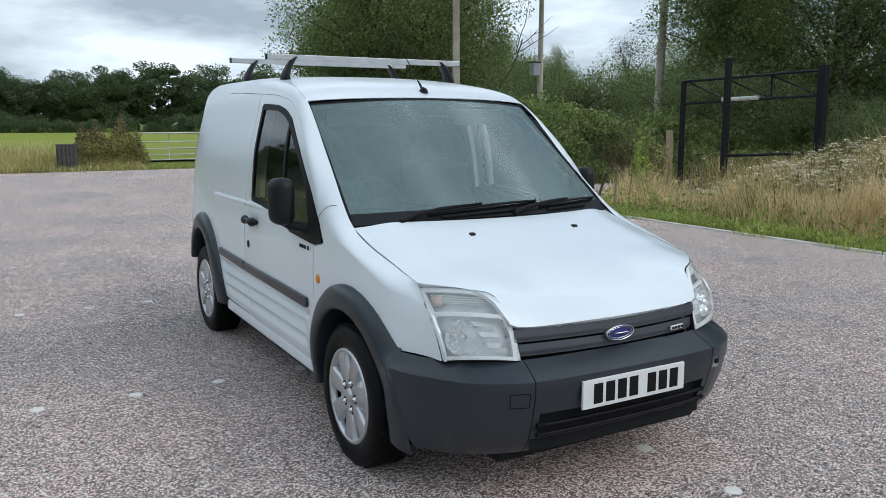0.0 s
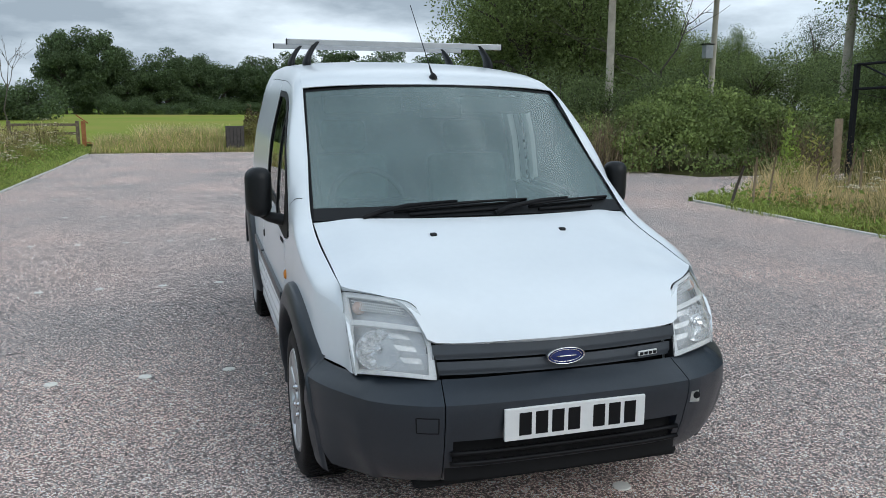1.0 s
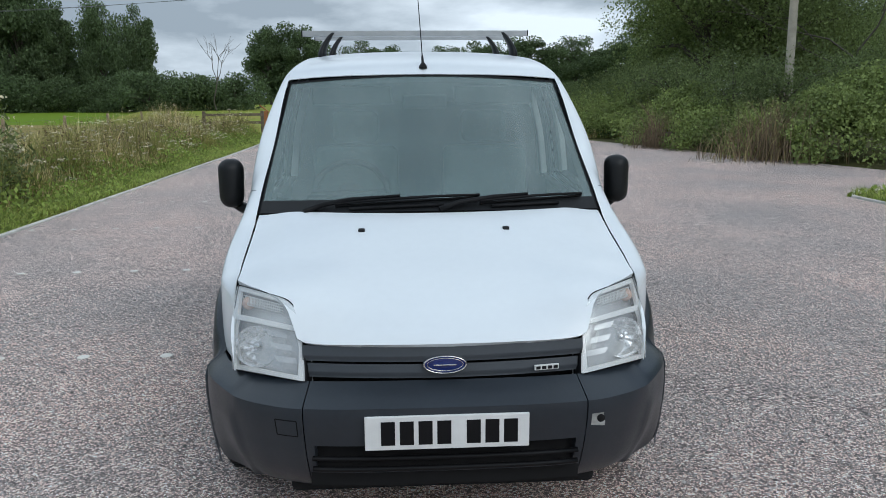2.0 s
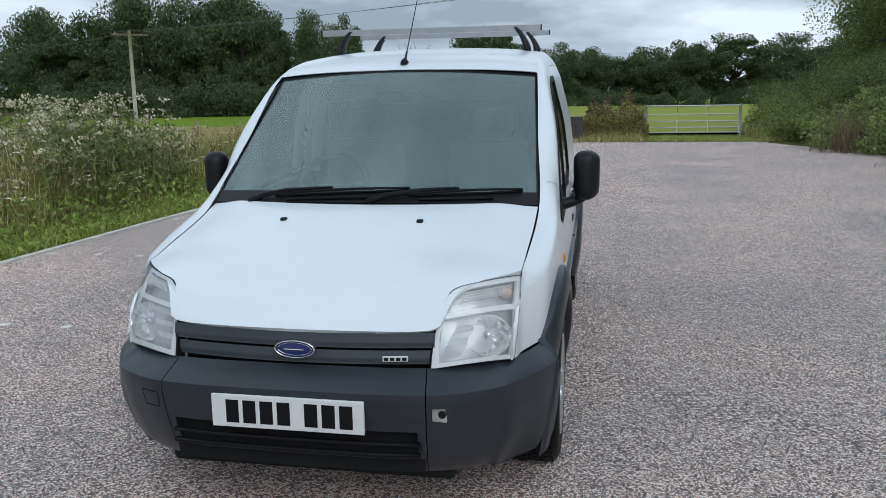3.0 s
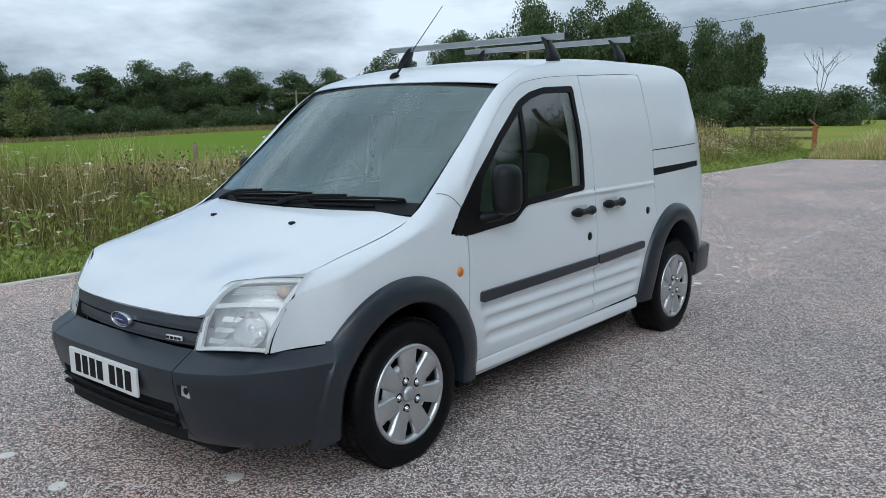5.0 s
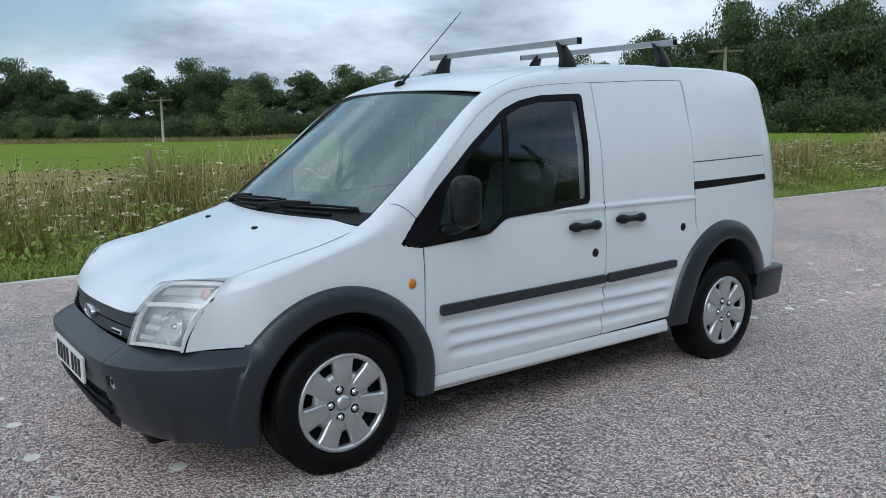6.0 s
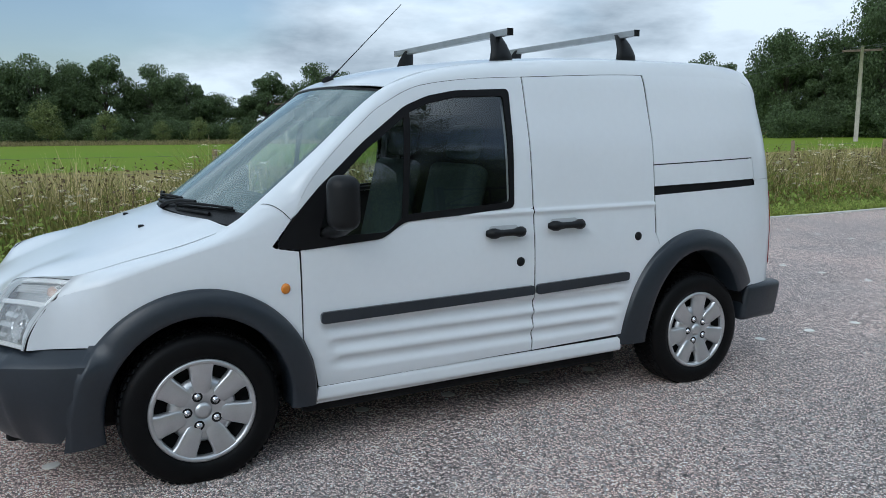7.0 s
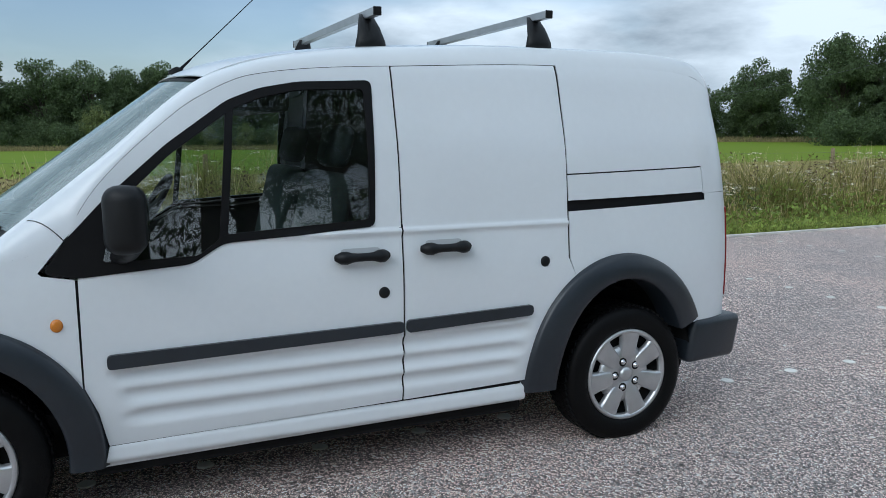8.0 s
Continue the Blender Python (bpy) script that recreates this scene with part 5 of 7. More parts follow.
M_EDGING = material("pale_edging", (0.84, 0.81, 0.74), 0.85, vary=0.4, scale=5, bump=0.3, bump_scale=80)


def ground_sheet():
    rings = [0, 12, 24, 32, 40, 50, 62, 76, 92, 110, 130, 155, 190, 260, 420, 800, 1600]
    verts, faces = [(0, 0, -0.04)], []
    n = 96
    for r in rings[1:]:
        for k in range(n):
            a = 2 * math.pi * k / n
            x, y = r * math.sin(a), r * math.cos(a)
            verts.append((x, y, rise(x, y) - 0.04))
    for k in range(n):
        faces.append((0, 1 + (k + 1) % n, 1 + k))
    for j in range(len(rings) - 2):
        for k in range(n):
            a, b = 1 + j * n, 1 + (j + 1) * n
            faces.append((a + k, a + (k + 1) % n, b + (k + 1) % n, b + k))
    ob = raw("ground", verts, faces, M_FIELD, None)
    for p in ob.data.polygons:
        p.use_smooth = True
    return tagged(ob, "bright green mown field beyond the car park", "field", "", "structure")


ground_sheet()
bm = bmesh.new()
sheet(bm, [(-4.5, -30), (6.55, -30), (6.55, 8.2), (6.9, 8.7), (24, 8.9), (24, 12.2), (9.6, 12.2), (6.4, 24.6), (6.4, 25.2), (-4.5, 25.2)], 2.0, 2.0, lambda x, y: (x, y, 0), 0, (0, 0, -50))
tagged(part("car_park_surface", bm, M_GRAVEL), "grey tarmac car park strewn with fine gravel", "car park", "", "structure")


M_CHIP = material("gravel_chips", (0.56, 0.525, 0.505), 0.8, vary=0.35, scale=60, random_gain=0.75, spec=0.3)


def loose_chips(name, x0, x1, y0, y1, per_m2, seed):
    """Small angular stones strewn over the surface, each a squashed eight-sided lump."""
    g = np.random.default_rng(seed)
    n = int((x1 - x0) * (y1 - y0) * per_m2)
    px, py = g.uniform(x0, x1, n), g.uniform(y0, y1, n)
    stays = np.ones(n, bool)
    for cx, cy, radius, mx, my, reach in TYRE_PRINTS:
        off = np.hypot(px - cx, py - cy) - radius
        tread = np.sin(np.arctan2(py - cy, px - cx) * radius * 2 * np.pi / 0.055 + 1.6 * np.sin(off * 2 * np.pi / 0.05))
        stays &= ~((np.abs(off) < 0.11) & (np.hypot(px - mx, py - my) < reach * 0.85) & (tread < 0.25))
    px, py = px[stays], py[stays]
    n = len(px)
    r = g.uniform(0.0028, 0.0062, n) * np.where(g.uniform(0, 1, n) < 0.04, 1.5, 1.0)
    c = np.column_stack([px, py, r * 0.35])
    a = g.uniform(0, 2 * np.pi, n)
    u = np.column_stack([np.cos(a), np.sin(a), g.normal(size=n) * 0.25]) * (r * g.uniform(0.9, 1.5, n))[:, None]
    w = np.column_stack([-np.sin(a), np.cos(a), g.normal(size=n) * 0.25]) * (r * g.uniform(0.7, 1.1, n))[:, None]
    t = np.column_stack([g.normal(size=n) * 0.3, g.normal(size=n) * 0.3, np.ones(n)]) * (r * g.uniform(0.7, 1.2, n))[:, None]
    verts = np.stack([c + u, c + w, c - u, c - w, c + t, c - t], 1).reshape(-1, 3)
    corners = np.array([(0, 1, 4), (1, 2, 4), (2, 3, 4), (3, 0, 4), (1, 0, 5), (2, 1, 5), (3, 2, 5), (0, 3, 5)])
    loops = (corners[None] + 6 * np.arange(n)[:, None, None]).reshape(-1).astype(np.int32)
    me = bpy.data.meshes.new(name)
    me.vertices.add(6 * n)
    me.vertices.foreach_set("co", verts.astype(np.float32).ravel())
    me.loops.add(len(loops))
    me.loops.foreach_set("vertex_index", loops)
    me.polygons.add(8 * n)
    me.polygons.foreach_set("loop_start", np.arange(0, 24 * n, 3, dtype=np.int32))
    me.update(calc_edges=True)
    me.materials.append(M_CHIP)
    tagged(new(name, me), "loose grey stone chips on the tarmac", "gravel", "", "stuff")


loose_chips("gravel_chips", -3.2, 3.4, -2.6, -0.9, 3600, 1)
loose_chips("gravel_chips", 0.75, 3.4, -0.9, 3.2, 3000, 2)
loose_chips("gravel_chips", -3.0, -0.75, -0.9, 3.2, 2400, 3)
loose_chips("gravel_chips", 3.4, 4.6, -2.6, 5.0, 900, 4)
loose_chips("gravel_chips", 0.75, 3.4, 3.2, 6.0, 1200, 5)


# ---- plants ----
M_OAK = leaf_material("oak_leaves", (0.145, 0.20, 0.085), (0.075, 0.108, 0.05))
M_NEAR_LEAF = leaf_material("tree_leaves", (0.28, 0.345, 0.12), (0.12, 0.16, 0.06), 0.5)
M_WILLOW = leaf_material("willow_leaves", (0.25, 0.31, 0.125), (0.11, 0.145, 0.06), 0.45)
M_PINE = leaf_material("pine_needles", (0.11, 0.15, 0.072), (0.05, 0.08, 0.04))
M_YEW = leaf_material("pale_conifer_leaves", (0.235, 0.275, 0.10), (0.14, 0.17, 0.065))
M_BRAMBLE = leaf_material("bramble_leaves", (0.33, 0.40, 0.13), (0.12, 0.16, 0.05), 0.35)
M_BARK = material("bark", (0.12, 0.10, 0.08), 0.95, vary=0.5, scale=5, bump=0.8, bump_scale=30)
M_BRANCH = material("bare_grey_branches", (0.15, 0.13, 0.105), 0.95, vary=0.35, scale=6)
M_GRASS_TALL = leaf_material("tall_grass", (0.38, 0.355, 0.115), (0.19, 0.19, 0.055), 0.45)
M_GRASS_DRY = leaf_material("dry_stalks", (0.88, 0.72, 0.42), (0.66, 0.53, 0.28), 0.45)
M_GRASS_SHORT = leaf_material("short_green_grass", (0.48, 0.54, 0.15), (0.30, 0.36, 0.09), 0.4)
M_WEED = leaf_material("weed_leaves", (0.38, 0.47, 0.12), (0.24, 0.32, 0.07), 0.45)
M_FAR_DRY = leaf_material("far_dry_grass", (0.36, 0.29, 0.15), (0.24, 0.21, 0.10), 0.3)
M_SAPLING = leaf_material("yellowing_leaves", (0.50, 0.45, 0.13), (0.28, 0.29, 0.08), 0.45)
M_STALK = leaf_material("dead_stalks", (0.26, 0.19, 0.12), (0.15, 0.11, 0.07), 0.15)
M_UMBEL = leaf_material("white_umbels", (0.88, 0.83, 0.65), (0.70, 0.61, 0.42), 0.3)
M_SEED = leaf_material("brown_seed_heads", (0.185, 0.125, 0.065), (0.10, 0.07, 0.04), 0.15)
M_THISTLE_LEAF = leaf_material("thistle_leaves", (0.27, 0.32, 0.12), (0.11, 0.14, 0.05), 0.35)
M_THISTLE = leaf_material("thistle_down", (0.74, 0.70, 0.50), (0.50, 0.44, 0.29), 0.3)

rng = np.random.default_rng(7)


def leaf_cloud(name, centres, size, mat, parent=None, label="", slim=0.6, flat=0.0, level=False):
    """One small diamond-shaped leaf at each centre, turned at random."""
    n = len(centres)
    a = rng.normal(size=(n, 3))
    a[:, 2] *= 1 - flat
    a /= np.linalg.norm(a, axis=1)[:, None] + 1e-9
    other = np.array([0, 0, 1.0]) + 0.38 * rng.normal(size=(n, 3)) if level else rng.normal(size=(n, 3))
    b = np.cross(a, other)
    b /= np.linalg.norm(b, axis=1)[:, None] + 1e-9
    s = (size * rng.uniform(0.6, 1.35, n))[:, None]
    a, b = a * s * 0.5, b * s * 0.5 * slim
    c = np.asarray(centres)
    v = np.stack([c - a, c + b, c + a, c - b], 1).reshape(-1, 3)
    return quads(name, v, mat, parent, label)


def quads(name, v, mat, parent=None, label=""):
    n = len(v) // 4
    me = bpy.data.meshes.new(name)
    me.vertices.add(4 * n)
    me.vertices.foreach_set("co", v.astype(np.float32).ravel())
    me.loops.add(4 * n)
    me.loops.foreach_set("vertex_index", np.arange(4 * n, dtype=np.int32))
    me.polygons.add(n)
    me.polygons.foreach_set("loop_start", np.arange(0, 4 * n, 4, dtype=np.int32))
    me.update(calc_edges=True)
    me.materials.append(mat)
    ob = new(name, me)
    if parent:
        ob.parent = parent
    return tagged(ob, label)


def blades(name, roots, heights, width, mat, lean_by=0.25, label="", kind="stuff", category="grass"):
    """Bent blades: each a narrow quad below and a tapering one above."""
    n = len(roots)
    ang = rng.uniform(0, 2 * np.pi, n)
    side_v = np.stack([np.cos(ang), np.sin(ang), np.zeros(n)], 1) * (width * rng.uniform(0.6, 1.4, n))[:, None] * 0.5
    drift = rng.normal(size=(n, 3)) * lean_by
    drift[:, 2] = 0
    h = np.asarray(heights)[:, None]
    up = np.array([[0, 0, 1.0]])
    r = np.asarray(roots)
    m = r + up * h * 0.55 + drift * h * 0.3
    t = r + up * h * (1 - 0.15 * np.linalg.norm(drift, axis=1)[:, None]) + drift * h
    low = np.stack([r - side_v, r + side_v, m + side_v * 0.8, m - side_v * 0.8], 1)
    top = np.stack([m - side_v * 0.8, m + side_v * 0.8, t + side_v * 0.15, t - side_v * 0.15], 1)
    v = np.concatenate([low, top], 1).reshape(-1, 3)
    return tagged(quads(name, v, mat, None, label), label, category, "", kind)


def ball(n, bias=0.45):
    d = rng.normal(size=(n, 3))
    d /= np.linalg.norm(d, axis=1)[:, None]
    return d * (rng.uniform(0, 1, n) ** bias)[:, None]


def broad_tree(name, height, width, leaf, count, mat, base=0.22, clumps=34, label="", category="tree", slim=0.6, trunk_r=None, droop=0.0, lump=(0.12, 0.22)):
    """A tapered trunk that forks into limbs, and a crown of clumps of leaves with gaps between them."""
    tree = thing(name, (0, 0, -60), label, category)
    bm = bmesh.new()
    r0 = trunk_r or height * 0.022
    top = Vector((rng.normal() * 0.25, rng.normal() * 0.25, height * 0.72))
    tube(bm, [(0, 0, -0.3), (0.02, 0, height * 0.12), tuple(Vector((0, 0, height * 0.12)).lerp(top, 0.4)), tuple(top)], [r0 * 1.35, r0, r0 * 0.7, r0 * 0.2], 8)
    cz, rz = height * (base + (1 - base) * 0.52), height * (1 - base) * 0.52
    cs, ends = [], []
    for k in range(clumps):
        p = ball(1, 0.30)[0] * np.array([width / 2, width / 2, rz]) * 0.80
        if p[2] < 0:
            p[:2] *= 0.92
        p[2] += cz
        cs.append(p)
        if k % 3 == 0:
            ends.append(Vector(p))
    for e in ends:
        s = Vector((0, 0, height * 0.10)).lerp(top, min(0.95, max(0.1, (e.z / height) * 0.75)))
        mid = s.lerp(e, 0.5) + Vector((0, 0, 0.05 * height))
        tube(bm, [s, mid, e], [r0 * 0.45, r0 * 0.26, r0 * 0.08], 5, False)
    part("trunk", bm, M_BARK, tree, "brown bark trunk with limbs")
    pts = []
    for p in cs:
        rad = width * rng.uniform(*lump)
        k = int(count / clumps)
        q = ball(k, 0.38) * rad * np.array([1.15, 1.15, 0.78])
        q[:, 2] -= droop * np.hypot(q[:, 0], q[:, 1])
        pts.append(p + q)
    pts = np.concatenate(pts)
    pts = pts[pts[:, 2] > height * 0.06]
    leaf_cloud("crown", pts, leaf, mat, tree, "", slim)
    return tree


def polar(yaw, d):
    return 1.5 - d * math.sin(radians(yaw)), -2.0 + d * math.cos(radians(yaw))


def plant(model, x, y, scale=1.0, turn=0.0, group="", tall=1.0, label="", sunk=0.06, tilt=0.0):
    ob = copy_thing(model, Matrix.Translation((x, y, rise(x, y) - sunk)) @ Matrix.Rotation(tilt, 4, "Y") @ Matrix.Rotation(turn, 4, "Z"))
    ob.scale = (scale, scale, scale * tall)
    return tagged(ob, label, "", group)


def drop_model(ob):
    for o in [*ob.children_recursive, ob]:
        bpy.data.objects.remove(o)


# far hedgerow oaks: bearing, distance, rise of the top above eye level per metre, half width
OAK_W = (10.5, 12.5, 9.5, 11.5)
OAKS = [broad_tree("oak_tree", 12, w, 0.30, 27000, M_OAK, 0.0, c, "dark green oak at the far edge of the field", lump=(0.075, 0.15)) for w, c in zip(OAK_W, (76, 90, 66, 80))]
FAR_OAKS = [broad_tree("oak_tree", 12, w, 0.50, 8000, M_OAK, 0.0, 40, "dark green oak at the far edge of the field") for w in (10.5, 12.0)]
SHRUBS = [broad_tree("hedge_shrub", 4.8, 8.5, 0.28, 7000, M_OAK, 0.0, 24, "dark hedge shrub under the far oaks", "shrub") for k in range(3)]
NORTH_ROW = ((-15, 108, 0.068, 5), (-12, 110, 0.066, 4.5), (-8.5, 112, 0.068, 4.4), (-6.3, 112, 0.058, 3.2), (-4.6, 112, 0.0625, 3.9), (-3, 114, 0.0565, 3.5), (-0.5, 114, 0.048, 3), (0.8, 116, 0.056, 3.1),
       (3.2, 112, 0.064, 3.9), (5.7, 112, 0.061, 3.3), (7.5, 108, 0.0817, 3.9), (9.4, 110, 0.076, 3.4), (18.4, 84, 0.098, 3.1), (20.4, 82, 0.1008, 3.5), (23.4, 84, 0.103, 3.3), (25.3, 84, 0.1235, 4.6))
WEST_ROW = ((28.2, 84, 0.133, 5.2), (31.8, 84, 0.130, 5.4), (34.8, 86, 0.0945, 3.9), (37.6, 88, 0.096, 4.6), (42.6, 100, 0.0785, 4.0), (46.6, 102, 0.0577, 3.4), (49.5, 104, 0.055, 3.6), (53, 115, 0.058, 3.8),
       (56.5, 112, 0.065, 3.6), (59.1, 112, 0.065, 3.9), (62.3, 112, 0.058, 4.3), (65.4, 115, 0.0546, 3.1), (67.7, 112, 0.062, 3.5), (69.7, 112, 0.070, 4.3), (73.2, 112, 0.0597, 3.9), (76.8, 114, 0.036, 2.9),
       (78.8, 112, 0.0585, 3.3), (80.7, 112, 0.066, 3.9), (83.9, 112, 0.0752, 3.6), (86, 112, 0.0667, 3.3), (88, 112, 0.075, 4.7), (91, 112, 0.073, 4.7), (94.5, 112, 0.072, 4.5), (98, 110, 0.07, 4.5))
for i, (yaw, d, up, half) in enumerate(NORTH_ROW + WEST_ROW):
    x, y = polar(yaw, d)
    h = 1.44 + up * d - rise(x, y)
    k = i % 4
    s = half * d / 110 * 1.33 / (0.6 * OAK_W[k])
    plant(OAKS[k], x, y, s, i * 1.7, "oaks round the field", (h + 0.5) * 1.12 / (12 * s), "", 0.5)
    if not 9 < yaw < 20:
        x, y = polar(yaw + 1.3, d + 9)
        plant(FAR_OAKS[i % 2], x, y, h / 12 * rng.uniform(0.74, 0.94), i * 2.9, "oaks round the field")
# unseen oaks behind the viewpoint, added only for reflections in the van
for i in range(31):
    x, y = polar(103 + i * 5.0, 95)
    plant(FAR_OAKS[i % 2], x, y, 0.9, i * 2.1, "oaks round the field")
for i in range(64):
    yaw = -15 + i * 1.8
    if 10.5 < yaw < 12.0:
        continue
    d = (80 if 17 < yaw < 38 else 106) + rng.uniform(-3, 3)
    x, y = polar(yaw, d)
    plant(SHRUBS[i % 3], x, y, rng.uniform(0.38, 0.62) if yaw < 12 else rng.uniform(0.5, 0.88), i * 1.3, "shrubs under the far oaks", 1.0, "", 0.6)
for i, yaw in enumerate((12.3, 14.2, 16.2, 18.0)):
    x, y = polar(yaw, 74)
    plant(SHRUBS[i % 3], x, y, 0.78, i * 2.3, "shrubs under the far oaks", 1.0, "", 0.6)
YEW = broad_tree("pale_conifer", 6.4, 5.2, 0.26, 4200, M_YEW, 0.02, 30, "rounded yellow-green conifer at the field edge")
for yaw, d, s in ((66.8, 98, 1.05), (69.2, 99, 0.5), (78, 99, 0.5), (80.4, 99, 0.45), (75.5, 99, 0.4), (84, 99, 0.62), (87.5, 100, 0.8)):
    x, y = polar(yaw, d)
    plant(YEW, x, y, s, yaw, "conifers before the oaks")


def bare_tree(x, y, height):
    tree = thing("dead_tree", (x, y, rise(x, y)), "leafless grey dead tree above the hedge", "tree")
    bm = bmesh.new()

    def grow(p, d, length, r, depth):
        q = p + d * length
        tube(bm, [p, p.lerp(q, 0.5) + Vector(rng.normal(size=3) * length * 0.06), q], [r, r * 0.8, r * 0.6], 5, False)
        if depth:
            for _ in range(3):
                grow(p.lerp(q, rng.uniform(0.6, 1.0)), (d + Vector(rng.normal(size=3) * 0.42)).normalized(), length * rng.uniform(0.55, 0.8), r * 0.55, depth - 1)

    grow(Vector((0, 0, -0.2)), Vector((0.05, 0, 1)), height * 0.45, 0.07, 3)
    part("trunk", bm, M_BRANCH, tree)


bx, by = polar(13.6, 70)
bare_tree(bx, by, 6.4)

# trees and shrubs to the north-east, beyond the brambles
NEAR = [broad_tree("broadleaf_tree", 10, w, 0.12, 34000, M_NEAR_LEAF, 0.06, c, "tall green broadleaf tree behind the bramble bank") for w, c in ((8.0, 62), (7.0, 54), (9.0, 70))]
NEAR_PLAIN = broad_tree("broadleaf_tree", 10, 8.0, 0.20, 9000, M_NEAR_LEAF, 0.06, 40, "tall green broadleaf tree behind the bramble bank")
PINE = broad_tree("scots_pine", 11, 6.5, 0.17, 9000, M_PINE, 0.38, 26, "scots pine with a bare leaning trunk", "tree", 0.25, 0.24)
CEDAR = broad_tree("low_pine", 8, 9.0, 0.2, 4200, M_PINE, 0.0, 22, "dark pine with low spreading branches", "tree", 0.25, 0.22)
BUSH = [broad_tree("willow_bush", 4, 4.6, 0.125, 7200, M_WILLOW, 0.0, 40, "grey-green willow bush behind the brambles", "bush", 0.4) for k in range(2)]
BEHIND_BANK = ((-19.5, 33, 0.98, 1.0), (-17.8, 38, 0.9, 1.0), (-23.2, 32, 0.92, 1.08), (-22.5, 36, 0.95, 1.0), (-26.2, 35.5, 0.84, 1.1), (-28.5, 47, 0.60, 1.0), (-46.2, 34, 0.95, 1.0), (-47.2, 33, 0.95, 1.0), (-53, 31, 0.86, 1.0), (-58, 33, 0.84, 1.0), (-62, 34, 0.80, 1.0))
# those with bearings beyond -90 are unseen, added for reflections
FARTHER = ((-103, 34, 1.0, 1.0), (-112, 38, 1.1, 1.0), (-95, 36, 1.1, 1.0), (-31.0, 50, 0.36, 2.1), (-35.5, 58, 0.34, 2.1), (-36.5, 62, 0.60, 1.0), (-41, 66, 0.60, 1.0), (-33.0, 54, 0.62, 1.0), (-28.5, 52, 0.72, 1.0), (-31.2, 56, 0.74, 1.0), (-26.5, 44, 0.66, 1.0), (-34.8, 60, 0.7, 1.0), (-44.5, 60, 0.78, 1.0), (-125, 54, 1.0, 1.0), (-138, 56, 1.0, 1.0))
for i, (yaw, d, s, t) in enumerate(BEHIND_BANK + FARTHER):
    x, y = polar(yaw, d)
    plant(NEAR[i % 3] if -57 < yaw else NEAR_PLAIN, x, y, s, i * 1.9, "trees behind the brambles", t)
for yaw, d, s in ((-40.3, 58, 0.72), (-72, 33, 1.0), (-88, 30, 1.05)):
    x, y = polar(yaw, d)
    plant(PINE, x, y, s, yaw, "pines behind the brambles")
for x, y, s in ((23, 4.0, 1.75), (24.5, -2.0, 1.6), (29, 6.0, 1.6), (27, -9, 1.5), (21.5, 7.6, 1.45), (24.5, 10.2, 1.6), (27.5, 13.4, 1.65)):
    plant(PINE, x, y, s, x, "pines behind the brambles")
plant(PINE, 24.6, 15.6, 0.95, 0.6, "pines behind the brambles", 1.0, "scots pine with a leaning bare trunk", 0.06, radians(13))
for yaw, d, s in ((-72.2, 23.6, 1.5), (-81, 26, 1.5), (-95, 24, 1.2)):
    x, y = polar(yaw, d)
    plant(CEDAR, x, y, s, yaw, "pines behind the brambles")
for i, (yaw, d, s) in enumerate(((-14.5, 31, 0.75), (-17, 27, 0.8), (-20.5, 24, 0.72), (-24, 23.5, 0.75), (-28, 23, 0.74), (-31.5, 23, 0.46), (-35.5, 23, 0.5), (-42.0, 25, 0.8), (-45.0, 24, 0.95), (-42, 40, 1.1), (-47.5, 25, 0.85), (-52, 26, 0.7), (-59, 22, 0.75), (-16, 36, 0.9), (-11.5, 36, 0.62), (-53.5, 33, 1.05), (-56.5, 36, 1.1), (-50.5, 34, 1.1), (-60, 30, 1.0), (-48, 37, 1.1), (-63, 27, 0.95))):
    x, y = polar(yaw, d)
    plant(BUSH[i % 2], x, y, s, i * 2.4, "bushes behind the brambles")
for i, (x, y, s) in enumerate(((17.2, 8.6, 0.55), (19.3, 7.2, 0.62), (18.4, 10.2, 0.6), (21.0, 9.4, 0.75), (20.6, 5.4, 0.6), (22.6, 7.4, 0.8))):
    plant(BUSH[i % 2], x, y, s, i * 1.7, "bushes behind the brambles", 1.0, "green bush beyond the height barrier")
for i, (yaw, d, s) in enumerate(((-28, 52, 1.0), (-31, 52, 1.05), (-34, 51, 1.1), (-36.5, 50, 1.2), (-39, 52, 1.25), (-41.5, 50, 1.2), (-44, 49, 1.2), (-46.5, 47, 1.15), (-49, 46, 1.1), (-52, 45, 1.1))):
    x, y = polar(yaw, d)
    plant(BUSH[i % 2], x, y, s * 1.1, i * 1.1, "bushes behind the brambles", 1.0, "dense green bush behind the bramble bank")
for model in (*OAKS, *FAR_OAKS, *SHRUBS, YEW, *NEAR, NEAR_PLAIN, PINE, CEDAR, *BUSH):
    drop_model(model)

# the bare branches in the big tree
x, y = polar(-28.5, 29.5)
bare_tree(x, y, 7.0)


